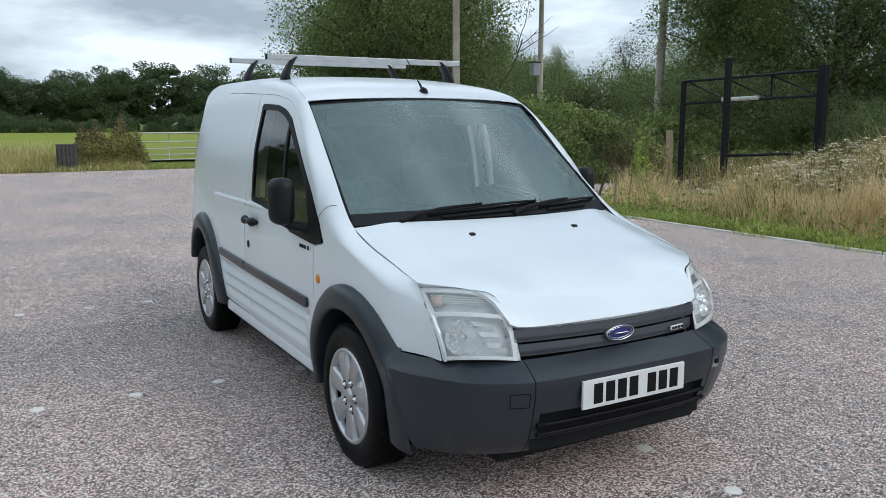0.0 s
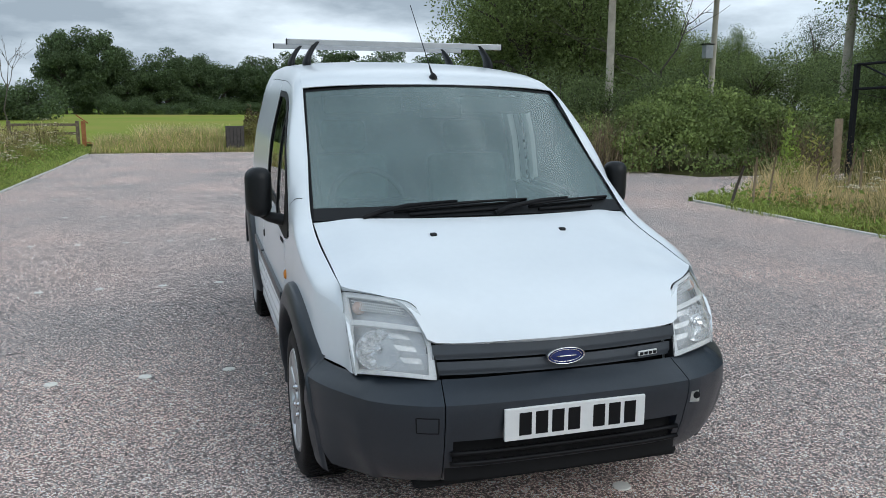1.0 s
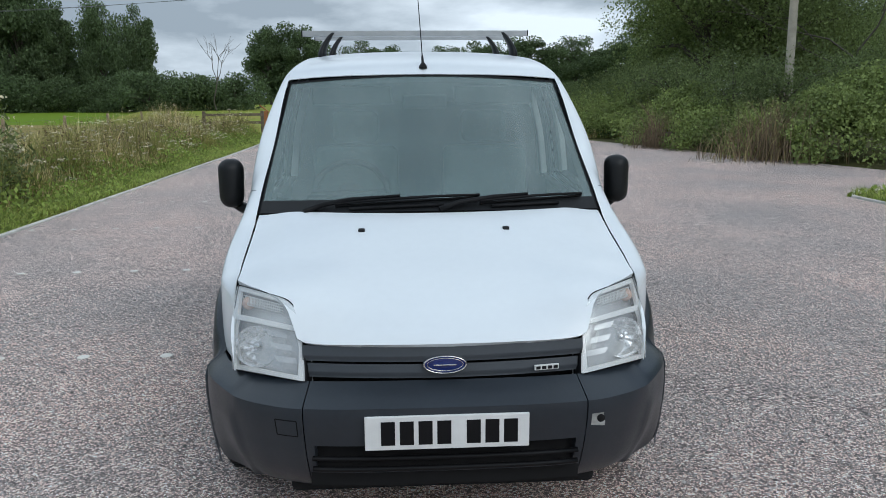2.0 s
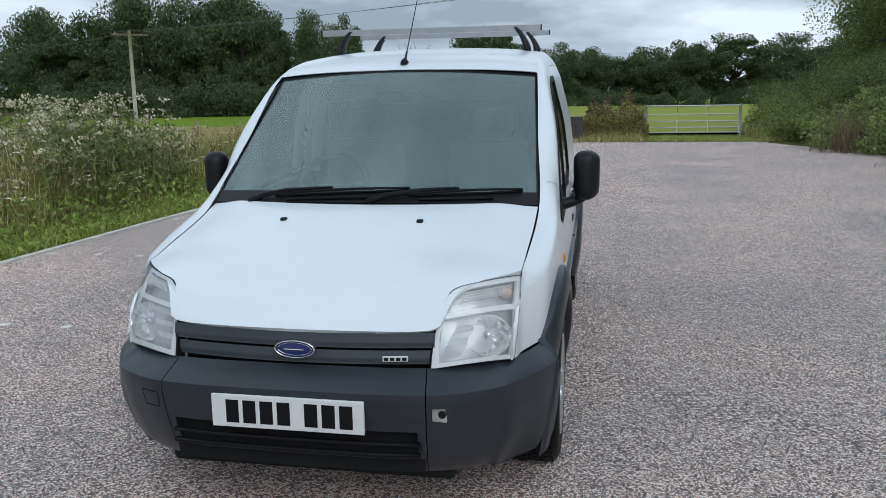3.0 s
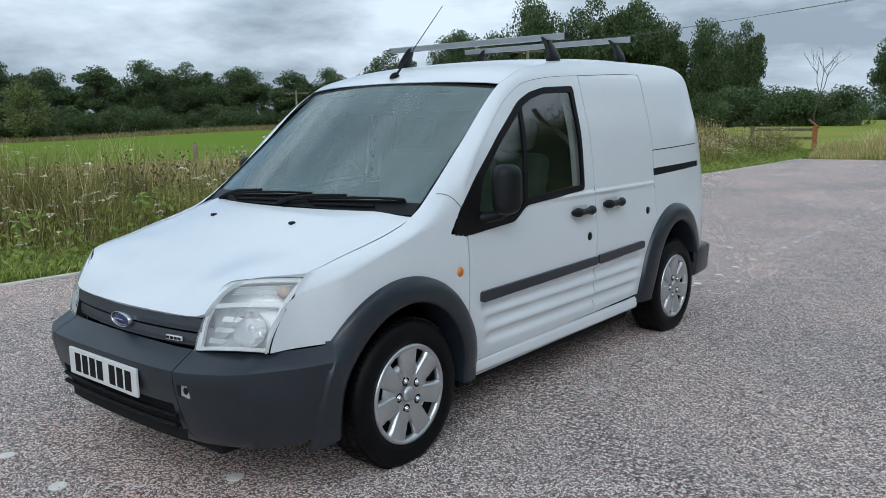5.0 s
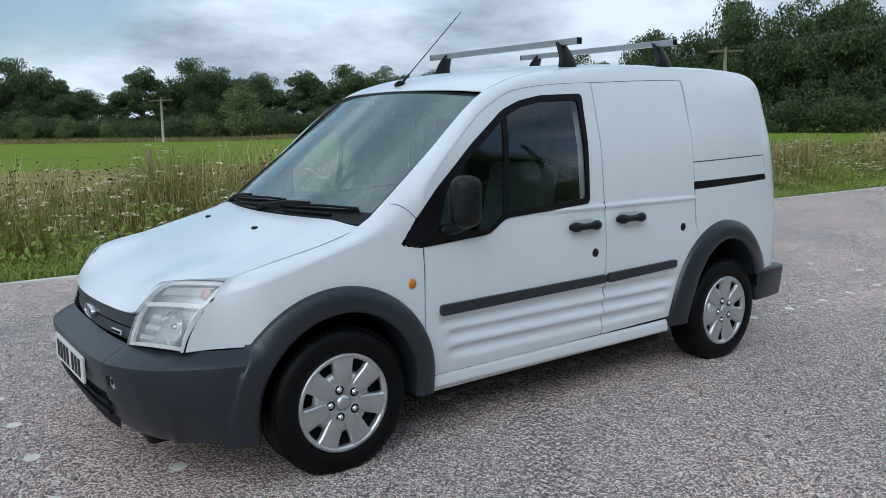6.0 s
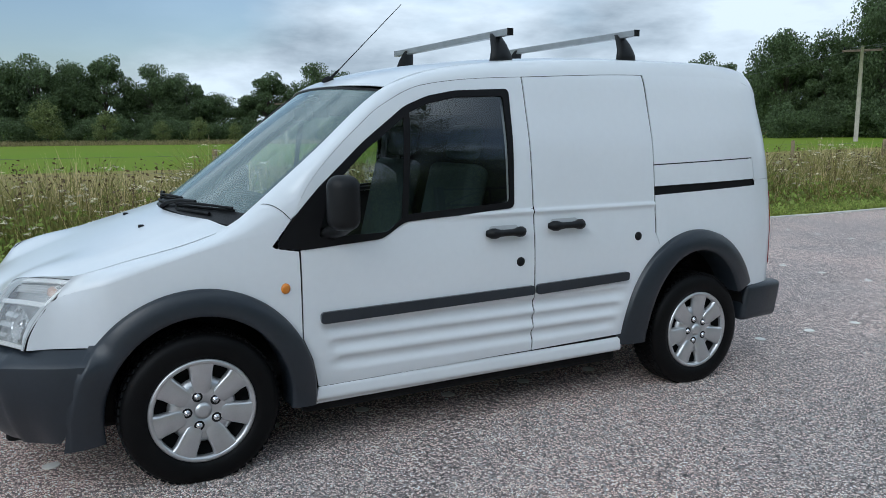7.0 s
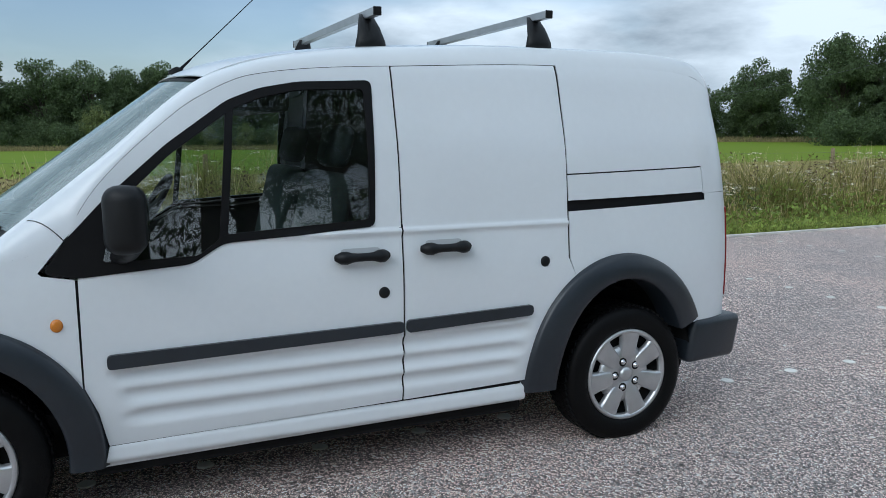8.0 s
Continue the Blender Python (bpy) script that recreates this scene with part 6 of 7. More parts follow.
# bramble bank along the north-east edge of the car park and along the lane
def bank(name, line, depth, height, clumps, leaves, leaf, mat, label, category="brambles"):
    """A lumpy thicket: clumps of leaves heaped up behind a line, low in front and high behind."""
    seg = [math.dist(p, q) for p, q in zip(line, line[1:])]
    total, pts = sum(seg), []
    for (p, q), s in zip(zip(line, line[1:]), seg):
        d = np.array([q[0] - p[0], q[1] - p[1]]) / s
        nrm = np.array([-d[1], d[0]])
        for _ in range(int(clumps * s / total)):
            u, off = rng.uniform(0, 1), rng.uniform(0, 1) ** 0.8 * depth
            at = np.array(p) + u * s * d - nrm * (off + 0.25)
            lump = 0.8 + 0.45 * noise.noise(Vector((at[0] * 0.45, at[1] * 0.45, 1.3)))
            top = height * lump * (1 - (1 - min(1, off / (depth * 0.7))) ** 2)
            r = rng.uniform(0.26, 0.55)
            c = ball(leaves, 0.33) * np.array([r, r, r * 0.75]) + np.array([at[0], at[1], max(0.18, top * rng.uniform(0.35, 1.0) ** 0.5)])
            pts.append(c[c[:, 2] > 0.02])
    ob = leaf_cloud(name, np.concatenate(pts), leaf, mat, None, "", 0.75)
    return tagged(ob, label, category, "", "stuff")


bank("bramble_bank", [(24, 12.6), (15, 12.4), (9.8, 12.2), (8.3, 13.4), (7.4, 17.0), (6.7, 21.0), (6.4, 25.0), (6.5, 28.0)], 3.4, 1.95, 620, 170, 0.08, M_BRAMBLE, "green bramble bank along the car park edge")
bank("nettle_bank", [(24, 13.0), (15, 12.8), (9.9, 12.6), (8.7, 13.8), (7.8, 17.1), (7.1, 21.0), (6.8, 25.0), (6.9, 28.0)], 3.4, 1.6, 150, 170, 0.09, M_WILLOW, "paler nettles growing through the bramble bank", "weeds")


# verges
def scatter(n, x0, x1, y0, y1):
    return rng.uniform(x0, x1, n), rng.uniform(y0, y1, n)


def patch(x, y, scale, seed):
    return np.array([noise.noise(Vector((a * scale, b * scale, seed))) for a, b in zip(x, y)])


def bank_rise(x, y):
    """The east verge climbs away from the car park and sinks towards the lane."""
    return 0.55 * smooth(6.9, 10.5, x) * (1 - 0.78 * smooth(2.0, 6.5, y))


bank_z = np.vectorize(bank_rise, otypes=[float])


def verge(x0, x1, y0, y1, inner, count, tall, flowers, where):
    """Rough grass that is short at the car park's edge and tall behind, with flowers. inner: the edge beside the car park."""
    lots = "verge beside the car park"
    x, y = scatter(count, x0, x1, y0, y1)
    d = np.abs(x - inner)
    p = patch(x, y, 0.8, 3.0)
    h = (0.10 + tall * np.clip((d - 0.35) / (0.9 if inner < 0 else 0.6), 0, 1)) * np.clip(0.80 + 0.95 * p, 0.35, 1.5) * rng.uniform(0.55, 1.1, count)

    def tip(x, y):
        """The east verge grows lower towards its tip at the lane."""
        return 1 - (inner > 0) * 0.40 * np.clip((y - 4.6) / 2.0, 0, 1) * np.clip(1.6 - (np.abs(x - inner) - 0.4) / 2.4, 0, 1)

    h *= tip(x, y)
    root = np.column_stack([x, y, bank_z(x, y) - 0.03])
    dry = (rng.uniform(0, 1, count) < (0.30 if inner < 0 else 0.86 - 0.45 * np.clip((x - 8.2) / 2.0, 0, 1)) + 0.6 * patch(x, y, 0.5, 9.0)) & (d > (0.55 if inner < 0 else 0.30) + 0.3 * patch(x, y, 1.3, 4.0))
    blades("tall_grass", root[~dry], h[~dry], 0.014, M_GRASS_TALL, 0.36, "tall uncut green grass on the " + lots)
    blades("dry_grass", root[dry], h[dry] * 1.06, 0.008 if inner < 0 else 0.011, M_GRASS_DRY, 0.16 if inner < 0 else 0.26, "straw-coloured dry grass stalks on the " + lots)
    n = count // (3 if inner < 0 else 9)
    x, y = scatter(n, *((inner - 1.1, inner) if inner < 0 else (inner - 0.16, inner + 0.75)), y0, y1)
    x = np.where((inner > 0) & (x < inner) & (patch(x, y, 1.1, 6.0) < 0.12), inner + rng.uniform(0, 0.5, n), x)
    blades("short_grass", np.column_stack([x, y, bank_z(x, y) - 0.02]), rng.uniform(0.06, 0.22, n), 0.014, M_GRASS_SHORT, 0.55, "short fresh green grass along the car park edge")
    # low broad leaves
    n = count // 5 * 2 if inner < 0 else count // 24
    x, y = scatter(n, x0, x1, y0, y1)
    x = np.where(rng.uniform(0, 1, n) < (0.5 if inner < 0 else 0.85), inner + (x - inner) * (0.4 if inner < 0 else 0.14), x)
    d = np.abs(x - inner)
    z = rng.uniform(0.02, 1, n) * np.clip(0.10 + 0.50 * d, 0, (0.80 if inner < 0 else 0.66) * tall) * (0.8 + 0.6 * patch(x, y, 0.9, 12.0)) + bank_z(x, y)
    ob = leaf_cloud("weed_leaves", np.column_stack([x, y, z]), 0.075, M_WEED, None, "", 0.5)
    tagged(ob, "broad green weed leaves among the grass", "weeds", "", "stuff")
    # flat white flower heads on thin stems
    n = flowers
    x, y = scatter(n * 6, x0, x1, y0, y1)
    keep = (np.abs(x - inner) > 0.6) & (patch(x, y, 0.45, 5.0) > -0.12 + 0.25 * rng.normal(size=n * 6))
    if inner > 0:
        keep &= rng.uniform(0, 1, n * 6) < np.clip((x - 6.9) / 2.2, 0.06, 1) * np.clip((7.8 - y) / 2.5, 0.1, 1)
    x, y = x[keep][:n], y[keep][:n]
    n = len(x)
    h = tall * rng.uniform(0.55, 1.15, n) * np.clip(0.85 + 0.8 * patch(x, y, 0.8, 3.0), 0.5, 1.4) * np.clip(0.45 + 0.45 * np.abs(x - inner), 0.5, 1) * tip(x, y)
    stems = np.column_stack([x, y, bank_z(x, y)])
    blades("flower_stems", stems, h, 0.006, M_GRASS_TALL, 0.02, "thin green flower stems", "stuff", "wild flowers")
    heads = []
    for a, b, z in zip(x, y, h):
        k = 20 if inner > 0 else 15
        r = rng.uniform(0.04, 0.10) if inner < 0 else rng.uniform(0.04, 0.085)
        q = rng.normal(size=(k, 3)) * np.array([r * 0.5, r * 0.5, 0.003])
        q[:, 2] -= 0.25 * (q[:, 0] ** 2 + q[:, 1] ** 2) / r
        heads.append(q + np.array([a, b, z * 0.985 + bank_rise(a, b)]))
    heads = np.concatenate(heads)
    ob = leaf_cloud("wild_carrot_flowers", heads, 0.034, M_UMBEL, None, "", 0.9, 0.9, True)
    tagged(ob, "flat white wild carrot flower heads", "wild flowers", "", "stuff")
    n = count // (60 if inner < 0 else 420)
    x, y = scatter(n, x0, x1, y0, y1)
    keep = np.abs(x - inner) > 0.8
    x, y = x[keep], y[keep]
    h = tall * rng.uniform(0.8, 1.25, len(x))
    pts = np.concatenate([np.column_stack([x + 0.02 * rng.normal(size=len(x)), y + 0.02 * rng.normal(size=len(x)), h * u + bank_z(x, y)]) for u in (0.75, 0.82, 0.88, 0.94, 1.0)])
    tagged(leaf_cloud("seed_heads", pts, 0.05, M_SEED, None, "", 0.5), "brown dock seed heads", "wild flowers", "", "stuff")
    blades("seed_stems", np.column_stack([x, y, bank_z(x, y)]), h, 0.007, M_SEED, 0.02, "brown dock stems", "stuff", "wild flowers")


verge(-8.6, -4.56, -10, 27.5, -4.56, 96000, 0.84, 1700, "west")
verge(6.62, 12.2, -4, 8.3, 6.62, 66000, 0.74, 5200, "east")

# tall thistles near the middle of the west verge
n = 330
x, y = rng.normal(-6.3, 0.5, n), rng.normal(7.0, 1.15, n)
x = np.minimum(x, -5.2)
h = rng.uniform(0.85, 1.62, n) * np.exp(-((y - 7.0) / 3.2) ** 2)
blades("thistle_stems", np.column_stack([x, y, np.zeros(n)]), h, 0.014, M_GRASS_TALL, 0.06, "tall thistle stems on the verge", "stuff", "thistles")
pts = np.concatenate([np.column_stack([x, y, h * u]) + rng.normal(size=(n, 3)) * 0.07 for u in np.linspace(0.2, 0.93, 40)])
tagged(leaf_cloud("thistle_leaves", pts, 0.11, M_THISTLE_LEAF, None, "", 0.3), "grey-green thistle leaves", "thistles", "", "stuff")
pts = np.concatenate([np.column_stack([x, y, h]) + rng.normal(size=(n, 3)) * np.array([0.045, 0.045, 0.022]) for _ in range(16)])
tagged(leaf_cloud("thistle_heads", pts, 0.04, M_THISTLE, None, "", 0.8), "pale thistle seed heads", "thistles", "", "stuff")

# north edge: low grass, a bushy clump beside the litter bin, and bushes by the gate
n = 26000
x, y = scatter(n, -4.5, 8.5, 25.25, 28.6)
gate_gap = (x > 2.5) & (x < 6.2)
h = np.where(gate_gap, 0.12, 0.20 + 0.35 * np.clip((y - 25.4) / 1.0, 0, 1)) * rng.uniform(0.6, 1.2, n)
h = np.where((x > -3.2) & (x < -0.3), h * 1.55, h)
dry = rng.uniform(0, 1, n) < np.where(gate_gap, 0.05, 0.6)
blades("edge_grass", np.column_stack([x, y, np.zeros(n)])[~dry], h[~dry], 0.018, M_GRASS_SHORT, 0.4, "green grass along the north edge")
blades("edge_dry_grass", np.column_stack([x, y, np.zeros(n)])[dry], h[dry], 0.014, M_GRASS_DRY, 0.3, "dry grass along the north edge")


def clump(name, x0, x1, y0, y1, height, count, mats, label):
    x, y = scatter(count, x0, x1, y0, y1)
    round_off = 1 - 0.55 * np.abs(2 * (x - x0) / (x1 - x0) - 1) ** 4 - 0.3 * np.abs(2 * (y - y0) / (y1 - y0) - 1) ** 4
    c = np.column_stack([x, y, rng.uniform(0.02, 1, count) ** 0.75 * height * round_off * (1.0 + 0.75 * patch(x, y, 2.2, 2.0))])
    ob = leaf_cloud(name, c, 0.09, mats, None, "", 0.4)
    return tagged(ob, label, "weeds", "", "stuff")


clump("brown_weed_clump", 0.40, 2.6, 26.1, 28.0, 1.36, 6500, M_SEED, "brown and green weeds beside the litter bin")
clump("green_weed_clump", 0.35, 2.7, 25.7, 28.2, 1.22, 8000, M_GRASS_TALL, "tangled green weeds beside the litter bin")
clump("tall_weed", 7.92, 8.2, 7.55, 7.83, 1.05, 420, M_WEED, "tall pale green weed at the tip of the verge")
clump("yellow_sapling", 8.45, 8.95, 7.6, 8.1, 1.0, 300, M_SAPLING, "yellow-leaved sapling at the tip of the verge")
clump("gate_bush", 6.2, 9.2, 25.3, 29.0, 1.55, 11000, M_BRAMBLE, "bright green bush beside the field gate")
# dead brown stalks in front of the brambles
for cx, cy, hw, cnt, tone in ((8.6, 15.2, 1.5, 340, M_FAR_DRY), (8.6, 15.0, 1.5, 520, M_STALK), (7.4, 19.5, 0.8, 260, M_STALK), (13.0, 13.4, 1.5, 420, M_FAR_DRY), (12.8, 13.2, 1.4, 520, M_STALK)):
    n = cnt
    x, y = rng.normal(cx, hw * 0.5, n), rng.normal(cy, hw * 0.4, n)
    blades("dead_stalks", np.column_stack([x, y, np.zeros(n)]), rng.uniform(0.5, 1.65, n) * np.exp(-((x - cx) / (hw * 0.9)) ** 2), 0.014, tone, 0.42, "dead brown stalks in the bramble bank", "stuff", "weeds")


# ---- car park markings and edging ----
def marker_mesh():
    bm = bmesh.new()
    lathe(bm, [(0.037, 0.0), (0.0365, 0.003), (0.034, 0.005), (0.0, 0.005)], 14)
    for f in bm.faces:
        f.smooth = False
    me = bpy.data.meshes.new("bay_marker")
    bm.to_mesh(me)
    bm.free()
    me.materials.append(M_DISC)
    return me


MARKER = marker_mesh()
spots = set()
for k in range(-2, 10):
    for j in range(0, 11):
        spots.add((round(0.37 - 0.475 * j, 3), round(-1.03 + 2.42 * k, 3)))
for k in range(-11, 53):
    spots.add((0.37, round(-1.03 + 0.4745 * k, 3)))
spots = sorted(spots)
kept = []
for p in spots:
    if all(math.dist(p, q) > 0.2 for q in kept):
        kept.append(p)
for px, py in kept:
    ob = new("bay_marker", MARKER)
    ob.location = (px + random.uniform(-0.015, 0.015), py + random.uniform(-0.015, 0.015), 0.001)
    ob.rotation_euler = (random.uniform(-0.03, 0.03), random.uniform(-0.03, 0.03), random.uniform(0, 6))
    tagged(ob, "flat round white parking bay marker on the tarmac", "marker", "parking bay markers")


def edging(name, pts, label):
    bm = bmesh.new()
    for p, q in zip(pts, pts[1:]):
        d = (Vector(q) - Vector(p))
        m = Matrix.Translation(((p[0] + q[0]) / 2, (p[1] + q[1]) / 2, 0.0)) @ Matrix.Rotation(math.atan2(d.y, d.x), 4, "Z")
        box(bm, (-d.length / 2 + 0.004, -0.028, -0.08), (d.length / 2 - 0.004, 0.028, 0.026 + random.uniform(-0.006, 0.006)), 0.006, m, 1)
    tagged(part(name, bm, M_EDGING), label, "edging", "", "structure")


edging("edging_west", [(-4.53 + 0.02 * math.sin(k * 1.7), -28 + 2.4 * k) for k in range(23)], "pale timber edging board")
edging("edging_east", [(6.58 + 0.03 * math.sin(k * 1.3), -6 + 2.35 * k) for k in range(7)] + [(6.95, 8.62), (9.2, 8.85)], "pale timber edging board")


# rough ground under the plants
def patch_sheet(name, pts, z, mat, label, category):
    bm = bmesh.new()
    sheet(bm, pts, 3.0, 3.0, lambda x, y: (x, y, rise(x, y) + z), 0, (0, 0, -50))
    tagged(part(name, bm, mat), label, category, "", "structure")


patch_sheet("verge_west", [(-9.0, -30), (-4.55, -30), (-4.55, 25.3), (-4.55, 30), (-9.0, 30)], -0.012, M_VERGE_SOIL, "rough verge soil and grass", "verge")
patch_sheet("verge_lane", [(12.4, 8.75), (24, 8.75), (24, 8.2), (12.4, 8.2)], -0.012, M_VERGE_SOIL, "rough verge soil and grass", "verge")
bm = bmesh.new()
sheet(bm, [(6.6, -30), (24, -30), (24, 8.2), (12.4, 8.75), (6.9, 8.6), (6.6, 8.2)], 0.5, 2.0, lambda x, y: (x, y, bank_rise(x, y) * (1 - smooth(7.6, 8.7, y)) - 0.012), 0, (0, 0, -50))
tagged(part("verge_east", bm, M_VERGE_SOIL), "rough verge bank of soil and grass", "verge", "", "structure")
patch_sheet("verge_north", [(-4.5, 25.25), (6.4, 25.25), (9.8, 12.3), (40, 12.3), (40, 30), (-4.5, 30)], -0.012, M_VERGE_SOIL, "rough verge soil and grass", "verge")
patch_sheet("field_margin_west", [(-24, -60), (-9.0, -60), (-9.0, 30), (-4.5, 30.2), (-4.5, 40), (-26, 44)], -0.02, M_STRAW, "dry straw-coloured field margin", "field margin")

# the unmown strip along the foot of the far trees
n = 26000
strip = [polar(a, d) for a, d in zip(rng.uniform(38, 100, n), rng.uniform(94, 103, n))]
blades("far_dry_grass", np.array([(x, y, rise(x, y) - 0.06) for x, y in strip]), rng.uniform(0.2, 0.7, n), 0.05, M_FAR_DRY, 0.3, "dry uncut grass strip below the far trees")

patch_sheet("meadow_north", [(-14, 30.3), (45, 30.3), (62, 98), (-28, 98)], 0.10, M_MEADOW, "dry yellow-green meadow beyond the gate", "field")

# ---- field gate, litter bin, posts ----
M_GALV = material("galvanised_steel", (0.72, 0.72, 0.68), 0.5, 0.25, vary=0.25, scale=8)
M_ORANGE_WOOD = material("orange_stained_wood", (0.42, 0.17, 0.06), 0.8, vary=0.4, scale=8, bump=0.3, bump_scale=60)
M_BLACK_STEEL = material("black_painted_steel", (0.007, 0.008, 0.010), 0.55, vary=0.35, scale=5, spec=0.25)
M_GREY_WOOD = material("grey_slatted_wood", (0.085, 0.075, 0.068), 0.85, vary=0.4, scale=9, bump=0.4, bump_scale=60)
M_CABLE = material("black_cable", (0.16, 0.16, 0.17), 0.7)
M_POLE = material("weathered_pole_wood", (0.52, 0.47, 0.38), 0.9, vary=0.35, scale=4, bump=0.4, bump_scale=40)
M_CABINET = material("grey_metal_box", (0.36, 0.38, 0.40), 0.5, 0.2, vary=0.2, scale=6)


M_POST = material("pale_fence_post_wood", (0.36, 0.27, 0.17), 0.9, vary=0.4, scale=8, bump=0.4, bump_scale=60)


def field_gate(x0, x1, y):
    gate = thing("field_gate", ((x0 + x1) / 2, y, 0), "closed galvanised five-bar field gate", "gate")
    w = (x1 - x0) / 2
    for x in (-w, w):
        bm = bmesh.new()
        tube(bm, [(x, 0, 0.14), (x, 0, 1.2)], 0.03, 8)
        part("stile", bm, M_GALV, gate)
        bm = bmesh.new()
        tube(bm, [(x * 1.03, 0.02, -0.2), (x * 1.03, 0.02, 1.25)], 0.038, 8)
        part("post", bm, M_GALV, gate)
    for z in (0.18, 0.37, 0.60, 0.86, 1.18):
        bm = bmesh.new()
        tube(bm, [(-w, 0, z), (w, 0, z)], 0.024 if z < 1.1 else 0.03, 8)
        part("bar", bm, M_GALV, gate)
    for x in (-w / 3, w / 3):
        bm = bmesh.new()
        tube(bm, [(x, 0.01, 0.16), (x, 0.01, 1.18)], 0.014, 6)
        part("upright", bm, M_GALV, gate)


field_gate(2.76, 6.14, 28.8)


def litter_bin(x, y):
    b = thing("litter_bin", (x, y, 0), "grey slatted wooden litter bin at the car park edge", "litter bin")
    for i in range(5):
        for side_y in (-0.27, 0.27):
            bm = bmesh.new()
            box(bm, (-0.29 + 0.118 * i, side_y - 0.015, 0.04), (-0.182 + 0.118 * i, side_y + 0.015, 0.84), 0.005)
            part("slat", bm, M_GREY_WOOD, b)
        for side_x in (-0.29, 0.29):
            bm = bmesh.new()
            box(bm, (side_x - 0.015, -0.25 + 0.102 * i, 0.04), (side_x + 0.015, -0.158 + 0.102 * i, 0.84), 0.005)
            part("slat", bm, M_GREY_WOOD, b)
    bm = bmesh.new()
    box(bm, (-0.31, -0.29, 0.84), (0.31, 0.29, 0.875), 0.006)
    part("top_frame", bm, M_GREY_WOOD, b)
    bm = bmesh.new()
    box(bm, (-0.26, -0.24, 0.03), (0.26, 0.24, 0.80))
    part("liner", bm, M_VOID, b)


litter_bin(0.1, 25.8)


def wood_post(x, y, h, r=0.043, label="weathered round timber fence post", group="fence posts"):
    bm = bmesh.new()
    a, b = random.uniform(-0.03, 0.03), random.uniform(-0.03, 0.03)
    tube(bm, [(0, 0, -0.3), (a * 0.5, b * 0.5, h * 0.5), (a, b, h - 0.01), (a, b, h)], [r, r, r * 0.97, r * 0.8], 9)
    ob = part("fence_post", bm, M_POST)
    ob.location = (x, y, rise(x, y))
    tagged(ob, label, "fence post", group)


for k in range(-4, 9):
    wood_post(-8.95, 2.15 + 3.35 * k, 1.08)
bm = bmesh.new()
for z in (0.45, 0.72, 0.98):
    tube(bm, [(-8.95, -11.3 + 3.35 * k, z) for k in range(13)], 0.0018, 4)
tagged(part("fence_wire", bm, M_CABLE), "thin plain wire along the field fence", "wire", "", "stuff")


def orange_post(x, y):
    p = thing("waymark_post", (x, y, 0), "orange stained wooden post with a sloping arm", "post")
    bm = bmesh.new()
    box(bm, (-0.07, -0.07, -0.2), (0.07, 0.07, 1.02), 0.01)
    part("upright", bm, M_ORANGE_WOOD, p)
    bm = bmesh.new()
    box(bm, (-0.24, -0.05, -0.02), (0.24, 0.05, 0.02), 0.006, Matrix.Translation((-0.03, 0, 1.09)) @ Matrix.Rotation(radians(38), 4, "Y"))
    part("sloping_arm", bm, M_ORANGE_WOOD, p)
    bm = bmesh.new()
    box(bm, (0.0, -0.04, -0.025), (0.62, 0.04, 0.025), 0.006, Matrix.Translation((0.05, 0.02, 0.27)) @ Matrix.Rotation(radians(10), 4, "Y"))
    part("low_brace", bm, M_ORANGE_WOOD, p)


orange_post(-5.0, 27.9)


def timber_rail(x0, x1, y):
    f = thing("timber_rail_fence", ((x0 + x1) / 2, y, 0), "short weathered timber rail fence", "fence")
    w = (x1 - x0) / 2
    for x in (-w, w):
        bm = bmesh.new()
        box(bm, (x - 0.06, -0.06, -0.2), (x + 0.06, 0.06, 1.0), 0.01)
        part("post", bm, M_TIMBER, f)
    for z in (0.55, 0.86):
        bm = bmesh.new()
        box(bm, (-w, -0.10, z - 0.05), (w, -0.062, z + 0.05), 0.006)
        part("rail", bm, M_TIMBER, f)


timber_rail(-7.7, -5.4, 29.5)


